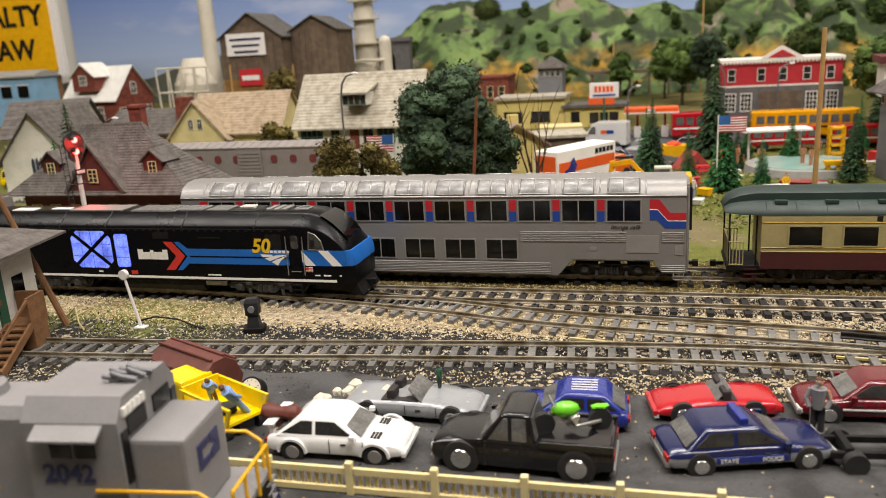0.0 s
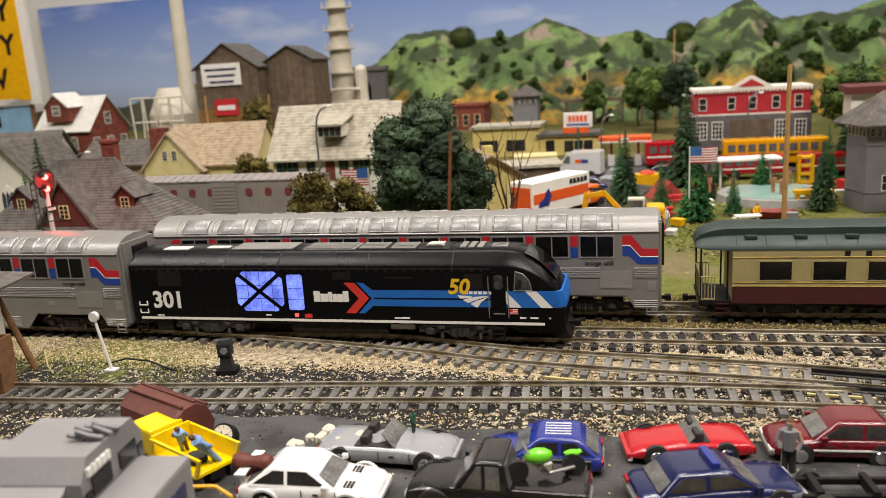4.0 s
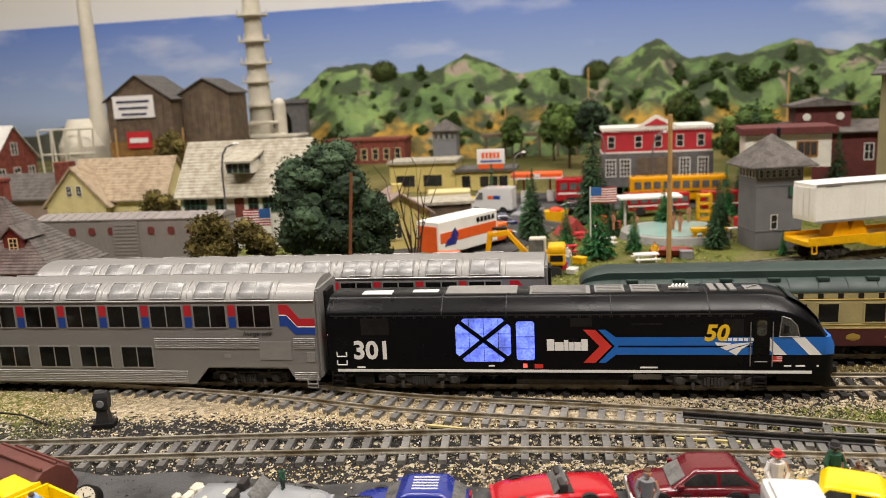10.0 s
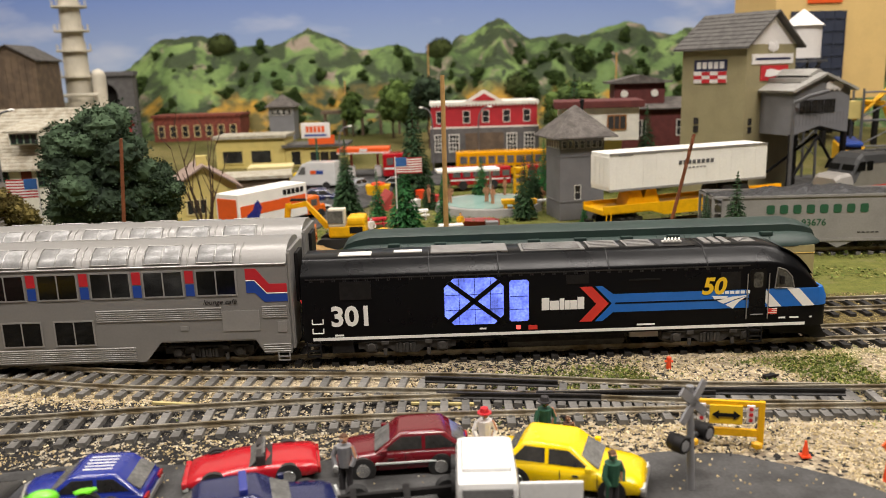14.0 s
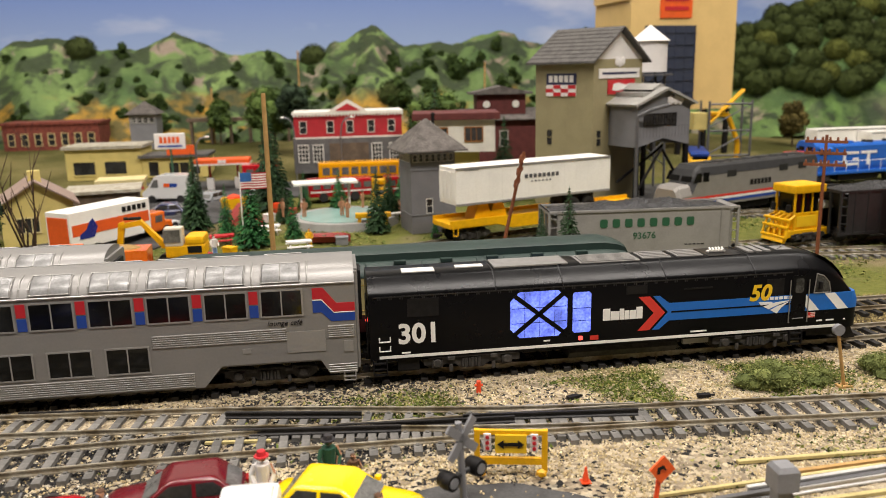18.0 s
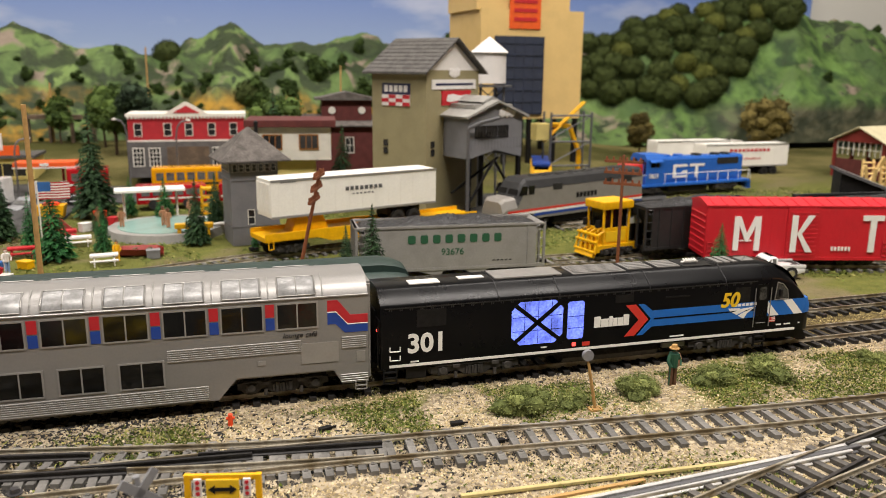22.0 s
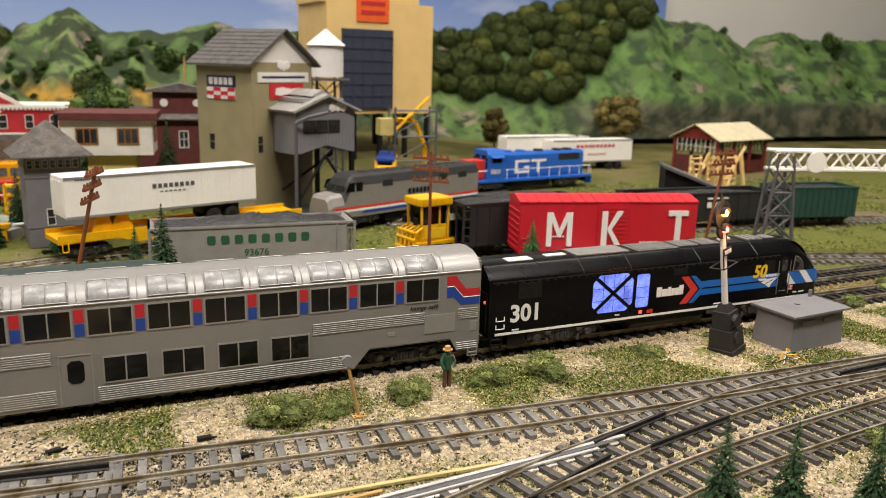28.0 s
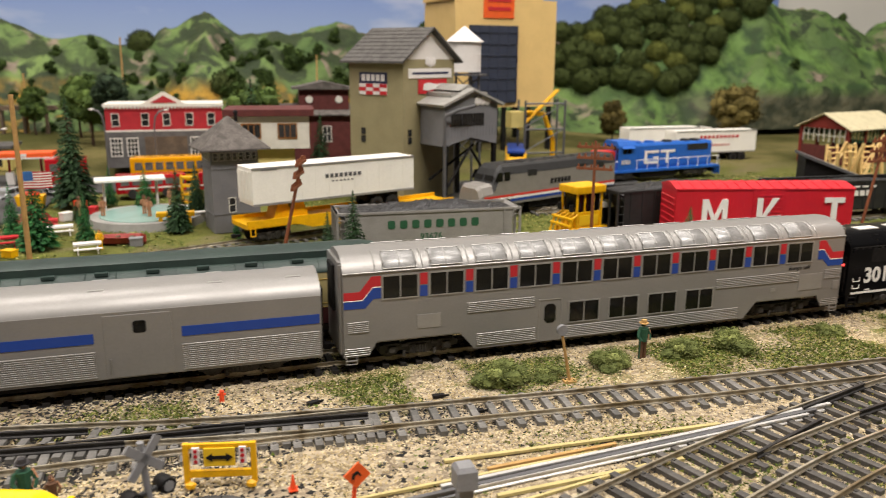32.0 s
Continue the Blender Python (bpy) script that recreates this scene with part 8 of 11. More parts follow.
tube(bm, [(2, -17, 17), (2, -17, 11), (6, -17, 11), (6, -17, 17)], 0.5)
part("stirrup_step", bm, M_YELLOW, fl)
coupler(fl, 0, -1)
coupler(fl, 200, 1)
car_truck(fl, 22)
car_truck(fl, 178)


def trailer(x, y, z, rz, label, L=152.0, H0=16.0, H1=50.0, marks=True):
    t = thing("highway_trailer", x, y, z, rz, label=label, category="trailer")
    W = 14.0
    bm = B()
    box(bm, 0, L, -W, W, H0, H1, 0.5)
    part("body", bm, M_TRW, t)
    for s in (-1, 1):
        bm = B()
        box(bm, 0, L, s * W - 0.4, s * W + 0.4, H0 - 0.6, H0 + 1.2)
        box(bm, 0, L, s * W - 0.4, s * W + 0.4, H1 - 1.6, H1 + 0.2)
        part("side_rail", bm, M_SILVERL, t)
    for k in range(12):
        bm = B()
        box(bm, 6 + k * 12.2, 6.4 + k * 12.2, -W - 0.2, W + 0.2, H0 + 1, H1 - 1)
        part("panel_seam", bm, M_TRW, t)
    bm = B()
    for p in range(4):
        box(bm, -0.5, 0, -W + 1 + p * 7, -W + 7 + p * 7, H0 + 3, H1 - 3, 0.2)
    part("front_panel", bm, M_TRW, t)
    for x0 in (L - 38, L - 22):
        for s in (-1, 1):
            bm = B()
            rod(bm, (x0, s * 8, 6.4), (x0, s * 13.6, 6.4), 6.2, 6.2, 18)
            w = part("wheel", bm, M_TYRE, t, smooth=True)
            bm = B()
            rod(bm, (x0, s * 13.5, 6.4), (x0, s * 14.0, 6.4), 3.2, 3.0, 12)
            part("rim", bm, M_DARK, w, smooth=True)
    bm = B()
    box(bm, L - 46, L - 14, -9, 9, 8, H0)
    box(bm, 40, 46, -9, 9, 2, H0)
    part("running_gear", bm, M_DARK, t)
    if marks:
        bm = B()
        for k in range(8):
            box(bm, L * 0.42 + k * 4.4, L * 0.42 + k * 4.4 + 3, -W - 0.35, -W - 0.1, 33, 36.2)
            if k < 6:
                box(bm, L * 0.46 + k * 3.6, L * 0.46 + k * 3.6 + 2, -W - 0.35, -W - 0.1, 29.6, 30.6)
        for k in range(7):
            box(bm, 8 + k * 1.9, 9.3 + k * 1.9, -W - 0.35, -W - 0.1, 43, 44)
        pieces("name_mark", bm, M_STEELG, t, "plain grey letter shape")
    return t


trailer(0.486, 0.2905, 0.0180, 20.5, "white highway trailer riding on the yellow flatcar", H1=45.5)
trailer(1.045, 0.70, 0.0, 2, "white highway trailer parked below the hills", L=120, H0=14, H1=49, marks=False)
tr2 = trailer(1.105, 0.672, 0.0, 3, "silver white highway trailer with red letter shapes", L=140, H0=14, H1=46, marks=False)
bm = B()
for k in range(10):
    box(bm, 40 + k * 7, 44.6 + k * 7, -14.5, -14.1, 35, 39)
    box(bm, 60 + k * 3.4, 62 + k * 3.4, -14.5, -14.1, 24, 26)
pieces("name_mark", bm, M_SIGNR, tr2, "plain red letter shape")


# --- cowl diesel in platinum grey ---
def cowl_diesel():
    L, W = 190.0, 16.5
    t = thing("cowl_diesel", 0.690, 0.345, 0, 23, label="grey cowl passenger diesel with red, white and blue stripes", category="locomotive")

    def ring(x, w, z1, z0=13.0):
        p = [(-w, z0), (-w, z1 - 9), (-w + 3.2, z1 - 2), (-w + 6, z1), (w - 6, z1), (w - 3.2, z1 - 2), (w, z1 - 9), (w, z0)]
        return [(x, y, z) for y, z in p]
    bm = B()
    loft(bm, [ring(0, W - 2, 30), ring(3, W, 33), ring(16, W, 34), ring(23, W, 46), ring(28, W, 50), ring(L, W, 50)])
    part("body", bm, M_F40, t)
    bm = B()
    loft(bm, [[(x, y, z + 0.4) for x, y, z in ([(q[0], q[1] * 1.015, q[2] + 0.1) for q in r[1:7]] + [(r[6][0], r[6][1] - 1, r[6][2]), (r[1][0], r[1][1] + 1, r[1][2])])] for r in (ring(16, W, 34), ring(23, W, 46), ring(28, W, 50), ring(L, W, 50))])
    part("dark_roof", bm, M_CHAR, t, "charcoal roof and cab top")
    bm = B()
    for s in (-1, 1):
        slab(bm, [(17, 36), (21, 44), (27, 44), (27, 36)], "y", s * W - 0.4, s * W + 0.4)
        slab(bm, [(29, 36), (36, 36), (36, 44), (29, 44)], "y", s * W - 0.4, s * W + 0.4)
    pieces("cab_window", bm, M_PANE, t)
    for s in (-1, 1):
        bm = B()
        slab(bm, [(17.3, s * 1.5), (17.3, s * 13), (22.2, s * 13), (22.2, s * 1.5)], "z", 35.6, 35.9)
        bmesh.ops.transform(bm, matrix=Matrix.Translation((17, 0, 36)) @ Matrix.Rotation(-1.17, 4, "Y") @ Matrix.Translation((-17, 0, -35.2)), verts=bm.verts)
        part("windscreen", bm, M_PANE, t)
    for s in (-1, 1):
        y = s * (W + 0.1)
        for z0, z1, mt, nm in ((20.5, 22.6, M_ORED, "stripe_red"), (18.2, 20.3, M_WHITE, "stripe_white"), (15.6, 18.0, M_DBLUE, "stripe_blue")):
            bm = B()
            para(bm, [(4 if nm != "stripe_blue" else 34, z0), (L, z0), (L, z1), (4 if nm != "stripe_blue" else 40, z1)], y, 0.2)
            part(nm, bm, mt, t)
        bm = B()
        for k in range(6):
            box(bm, 92 + k * 5, 95.6 + k * 5, y - 0.2, y + 0.2, 28, 33)
        pieces("name_mark", bm, M_DARK, t, "plain dark letter shape")
        for x in (60, 132, 160):
            bm = B()
            box(bm, x, x + 12, y - 0.2, y + 0.2, 38, 44)
            part("side_grille", bm, M_CHAR, t)
    for x in (50, 66, 84, 104, 124, 144, 164):
        bm = B()
        rod(bm, (x, 0, 49), (x, 0, 51.4), 6, 5.2, 14)
        box(bm, x + 7, x + 10, -9, 9, 49.6, 50.9)
        part("roof_fan", bm, M_CHAR, t)
    bm = B()
    slab(bm, [(-2, 5), (4, 5), (12, 13), (-1, 13)], "y", -13, 13)
    part("pilot", bm, M_DARK, t)
    bm = B()
    box(bm, 66, 124, -13, 13, 5.5, 13, 1)
    part("fuel_tank", bm, M_DARK, t)
    truck(t, 38, (-14, 14), 5.4)
    truck(t, L - 38, (-14, 14), 5.4)
    coupler(t, 0, -1)
    return t


cowl_diesel()


def hood_diesel(label, col, hoodcol, cabcol, railcol, number=None, mark=None, L=196.0, nose=24.0, nw=9.5):
    """Road switcher: frame, long hood, cab, short hood, walkway rails. Short hood at x = 0."""
    t = thing("hood_diesel", 0, 0, 0, label=label, category="locomotive")
    W = 16.5
    bm = B()
    box(bm, 0, L, -W, W, 13.5, 16.5, 0.4)
    part("frame", bm, col, t)
    bm = B()
    box(bm, 10, 10 + nose, -nw, nw, 16.5, 40, 1.2)
    part("short_hood", bm, hoodcol, t)
    c0 = 10 + nose
    bm = B()
    loft(bm, [[(x, y, z) for y, z in ((-15, 16.5), (-15, 46), (-11, 51.5), (11, 51.5), (15, 46), (15, 16.5))] for x in (c0, c0 + 26)])
    cab = part("cab", bm, cabcol, t)
    bm = B()
    for s in (-1, 1):
        for x in (c0 + 7, c0 + 13.5):
            box(bm, x, x + 5.6, s * 15 - 0.4, s * 15 + 0.4, 36.5, 42.4)
        box(bm, c0 - 0.5, c0 + 0.4, s * 6.5 - 4.4, s * 6.5 + 4.4, 40.8, 45.5)
        box(bm, c0 - 0.5, c0 + 0.4, s * 13 - 1.3, s * 13 + 1.3, 29, 43)
    pieces("cab_window", bm, M_PANE, cab)
    for s in (-1, 1):
        bm = B()
        slab(bm, [(s * 15, 44.6), (s * 19, 42.6), (s * 19, 43.2), (s * 15, 45.6)], "x", c0 + 4, c0 + 22)
        part("sunshade", bm, cabcol, cab)
    bm = B()
    loft(bm, [[(x, y, z) for y, z in ((-9.5, 16.5), (-9.5, 44), (-7.5, 47), (7.5, 47), (9.5, 44), (9.5, 16.5))] for x in (c0 + 26, L - 9)])
    part("long_hood", bm, col, t)
    for x in (72, 92, 120, 150, 166):
        bm = B()
        rod(bm, (x, 0, 46.5), (x, 0, 49.4), 6.5, 6, 16)
        part("roof_fan", bm, cabcol if x < 100 else M_CHAR, t)
    bm = B()
    box(bm, L - 50, L - 16, -9.8, 9.8, 36, 44)
    part("radiator_grille", bm, M_CHAR, t)
    for x in (68, 88, 108, 128):
        bm = B()
        for s in (-1, 1):
            box(bm, x, x + 16, s * 9.5 - 0.25, s * 9.5 + 0.25, 18, 40)
        part("hood_door", bm, col, t)
    for s in (-1, 1):
        y = s * (W - 0.6)
        for k in range(9):
            bm = B()
            x = 62 + k * (L - 66) / 8
            rod(bm, (x, y, 14), (x, y, 28), 0.4, seg=6)
            part("stanchion", bm, railcol, t)
        bm = B()
        tube(bm, [(60, y, 28), (L - 2, y, 28), (L, y, 18)], 0.45)
        tube(bm, [(33, y, 28), (6, y, 28), (2, y, 25), (2, y, 8)], 0.55)
        part("handrail", bm, railcol, t)
        for x in (-1, L - 7):
            bm = B()
            for k in range(4):
                box(bm, x, x + 8, s * 13 - 3, s * 13 + 3, 5 + k * 2.9, 5.6 + k * 2.9)
            box(bm, x + (8 if x > 0 else 7), x + (8.6 if x > 0 else 7.6), s * 13 - 3, s * 13 + 3, 5, 14)
            part("step_well", bm, col, t)
    bm = B()
    box(bm, -0.6, 0.4, -13, 13, 5.5, 15)
    box(bm, L - 0.4, L + 0.6, -13, 13, 5.5, 15)
    pieces("pilot", bm, M_DARK, t)
    bm = B()
    tube(bm, [(-1, -12, 26), (-1, 12, 26)], 0.5)
    for y in (-12, -4, 4, 12):
        rod(bm, (-1, y, 15), (-1, y, 26), 0.5, seg=6)
    part("end_rail", bm, railcol, t)
    bm = B()
    box(bm, 70, 126, -13, 13, 5.5, 13.5, 1.5)
    part("fuel_tank", bm, M_DARK, t)
    truck(t, 38, (-14, 14), 5.3)
    truck(t, L - 38, (-14, 14), 5.3)
    coupler(t, 0, -1)
    coupler(t, L, 1)
    if number:
        words(number, 5.0, mark, t, mm(38, -15.7, 24, *FRONT), "number", bold=0.15)
    return t


M_REDN = mat("nose_red", "c2342c", 0.45, vary=0.08)
gt = hood_diesel("blue road diesel with red nose and white handrails", M_GTB, M_REDN, M_GTB, M_WHITE, "5823", M_WHITE)
gt.matrix_world = pose(0.892, 0.51, 0.0, 0, 0, 10)
bm = B()
for p in ([(78, 22), (100, 22), (100, 25), (82, 25), (82, 35), (100, 35), (100, 38), (78, 38)], [(92, 28), (100, 28), (100, 30.5), (92, 30.5)], [(103, 35), (126, 35), (126, 38), (103, 38)], [(112, 22), (116, 22), (116, 35), (112, 35)]):
    para(bm, p, -10.1, 0.2)
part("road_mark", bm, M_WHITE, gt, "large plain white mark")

P_NAVY2 = mat("faded_navy_lettering", "2a2f58", 0.5, vary=0.15)
gp = hood_diesel("grey road diesel number 2042 with yellow handrails", M_GREYL, M_GREYL, M_GREYL, M_YELLOW, None, None, nose=15.0, nw=11.8)
gp.matrix_world = pose(0.1782, -0.2012, 0.0, 0, 0, 188)
words("2042", 4.9, P_NAVY2, gp, mm(47, 15.3, 30.0, 90, 0, 180), "number", bold=0.2)
bm = B()
for k in range(5):
    box(bm, 24.2, 25.2, 2 + k * 2.2, 3.6 + k * 2.2, 46.6, 48.8)
part("number_board", bm, M_WHITE, gp)
bm = B()
slab(bm, [(6, 28), (0, 28), (0, 30), (4, 30), (4, 33), (0, 33), (0, 35), (6, 35)], "x", 9.6, 10.0)
slab(bm, [(-1, 28), (-6, 28), (-6, 35), (-1, 35), (-1, 33), (-4, 31.5), (-1, 30)], "x", 9.6, 10.0)
part("road_mark", bm, P_NAVY2, gp, "plain blue mark on the nose")
bm = B()
for k in range(9):
    rod(bm, (24 + k * 0.8, -3 + (k % 3) * 2.6, 52), (28 + k * 0.8, -2 + (k % 3) * 2.6, 53.4 + (k % 2)), 1.0, 0.7, 6)
part("air_horn", bm, M_STEELG, gp)


# --- black gondolas, yellow loader, far yellow engine ---
def gondola(x, y, rz, L, material, label, top=38.0, marks=False):
    t = thing("gondola_car", x, y, 0, rz, label=label, category="freight car")
    W = 16.0
    for s in (-1, 1):
        bm = B()
        box(bm, 0, L, s * W - 0.6, s * W + 0.6, 11, top)
        part("side", bm, material, t)
        bm = B()
        box(bm, 0, L, s * W - 1.4, s * W + 1.4, top - 1.4, top + 0.2)
        part("top_rail", bm, material, t)
        for k in range(13):
            bm = B()
            xx = 4 + k * (L - 8) / 12
            box(bm, xx - 0.7, xx + 0.7, s * W - 1.5, s * W + 1.5, 11, top - 1)
            part("side_rib", bm, material, t)
    for xx in (0, L - 1.2):
        bm = B()
        box(bm, xx, xx + 1.2, -W, W, 11, top)
        part("end", bm, material, t)
    bm = B()
    box(bm, 0, L, -W, W, 10.5, 12)
    part("floor", bm, M_DARK, t)
    heap("coal_load", t, 2, L - 2, W - 1, top - 5, 6, rz)
    car_truck(t, 20)
    car_truck(t, L - 20)
    coupler(t, 0, -1)
    coupler(t, L, 1)
    if marks:
        bm = B()
        for k in range(3):
            box(bm, L * 0.5 + k * 7, L * 0.5 + 5 + k * 7, -W - 2, -W - 1.4, 24, 29)
            box(bm, L * 0.5 + k * 9, L * 0.5 + 6 + k * 9, -W - 2, -W - 1.4, 32, 33.4)
        pieces("name_mark", bm, M_WHITE, t, "plain white letter shape")
    return t


gondola(0.960, 0.270, -2, 158, M_CHAR, "black coal gondola on the curving track", marks=True)
gondola(1.125, 0.262, -8, 90, M_GREEN2, "dark green coal gondola at the curve", top=41)

t = thing("rail_loader", 0.752, 0.236, 0, 14, label="yellow rail loader with windowed cab and front struts", category="machine")
t.scale = (0.9, 0.85, 0.93)
bm = B()
box(bm, -22, 24, -13, 13, 9, 15, 0.6)
part("chassis", bm, M_YELLOW, t)
for sx in (-14, 14):
    for sy in (-11, 11):
        bm = B()
        rod(bm, (sx, sy, 15), (sx, sy, 46), 1.2, seg=6)
        part("cab_post", bm, M_YELLOW, t)
bm = B()
box(bm, -17, 17, -14, 14, 45, 52, 1.5)
part("cab_roof", bm, M_YELLOW, t)
bm = B()
box(bm, -13.5, 13.5, -10.5, 10.5, 15, 29, 0.8)
part("cab_base", bm, M_YELLOW, t)
bm = B()
box(bm, -12.6, 12.6, -9.8, 9.8, 29, 45)
part("cab_glass", bm, M_PANE, t, "dark cab windows")
for y in (-10.6, 10.6):
    for x in (-5, 5):
        bm = B()
        box(bm, x - 0.8, x + 0.8, y - 0.5, y + 0.5, 28, 45)
        part("window_post", bm, M_YELLOW, t)
    bm = B()
    box(bm, -11, 11, y - 0.4, y + 0.4, 17, 26, 0.3)
    part("side_panel", bm, M_GOLD, t)
for k in range(5):
    bm = B()
    tube(bm, [(-14, -12 + 6 * k, 27), (-21, -13 + 6.5 * k, 24), (-25, -14 + 7 * k, 10)], 1.2)
    part("front_strut", bm, M_YELLOW, t)
for z in (10, 18, 24):
    bm = B()
    tube(bm, [(-25 + (z - 10) * 0.2, -15, z), (-25 + (z - 10) * 0.2, 15, z)], 1.3)
    part("front_bar", bm, M_YELLOW, t)
bm = B()
slab(bm, [(-27, 6), (-24, 5), (-22, 9), (-25, 10)], "y", -13, 13)
part("plough", bm, M_YELLOW, t)
for s in (-1, 1):
    bm = B()
    rod(bm, (-19, s * 9, 30), (-19, s * 9, 36), 2.2, 2.0, 12)
    part("work_lamp", bm, M_DARK, t)
    for x in (-12, 12):
        bm = B()
        rod(bm, (x, s * 7.4, 8.6), (x, s * 10, 8.6), 4.6, 4.6, 18)
        part("wheel", bm, M_WHEEL, t, smooth=True)
bm = B()
box(bm, 16, 40, -8, 8, 30, 36, 1)
part("hopper", bm, M_TRW, t)
truck(t, 0, (-12, 12), 5)
t = thing("yellow_engine", 0.835, 0.60, 0, 70, label="yellow and blue streamlined engine under the crane", category="locomotive")
t.scale = (0.8, 0.8, 0.72)
bm = B()
loft(bm, [[(x, y, z) for y, z in ((-w, 8), (-w, h - 6), (-w + 5, h), (w - 5, h), (w, h - 6), (w, 8))] for x, w, h in ((-60, 15, 34), (-52, 16, 38), (-40, 16, 50), (60, 16, 50))])
part("body", bm, M_YELLOW, t, smooth=True)
bm = B()
box(bm, -46, 60, -14, 14, 44, 51.5, 3)
part("roof", bm, M_DBLUE, t)
bm = B()
box(bm, -50, -42, -11, 11, 38, 45)
part("windscreen", bm, M_PANE, t)
bm = B()
for s in (-1, 1):
    rod(bm, (-61, s * 6, 26), (-58, s * 6, 26), 2.4, 2.4, 12)
part("headlight", bm, M_SIGNW, t)

# ==== road vehicles ====


def paint(name, col, rough=0.25):
    return mat("car_paint_" + name, col, rough, vary=0.05, scale=80, coat=0.5)


P_WHITE, P_BLACK, P_NAVY, P_RED = paint("white", "d8d8d6"), paint("black", (0.006, 0.006, 0.007)), paint("navy", "141c46"), paint("red", "a8141f")
P_DRED, P_SILVER, P_BLUE, P_YEL, P_GREY = paint("dark_red", "5e0a16"), paint("silver", "8b8d8f"), paint("blue", "1b2a7c"), paint("yellow", "e8c400"), paint("grey", "7b7d80")
M_CARGLASS = mat("car_glass", (0.13, 0.128, 0.122), 0.1, vary=0.4, spec=0.6)
M_SIDEGLASS = mat("car_side_glass", (0.03, 0.029, 0.028), 0.07, vary=0.4, spec=0.6)
M_CHROME = mat("wheel_chrome", (0.7, 0.69, 0.67), 0.2, metal=0.9, vary=0.15, scale=400)
M_TAIL = mat("tail_lens", "8f1414", 0.25, vary=0.1)
M_HEADL = mat("head_lens", "cfd0cc", 0.15, vary=0.05)
M_SKIN = mat("figure_flesh", "a87858", 0.7, vary=0.1)
M_SEAT = mat("seat_dark", "2b2624", 0.8, vary=0.2)


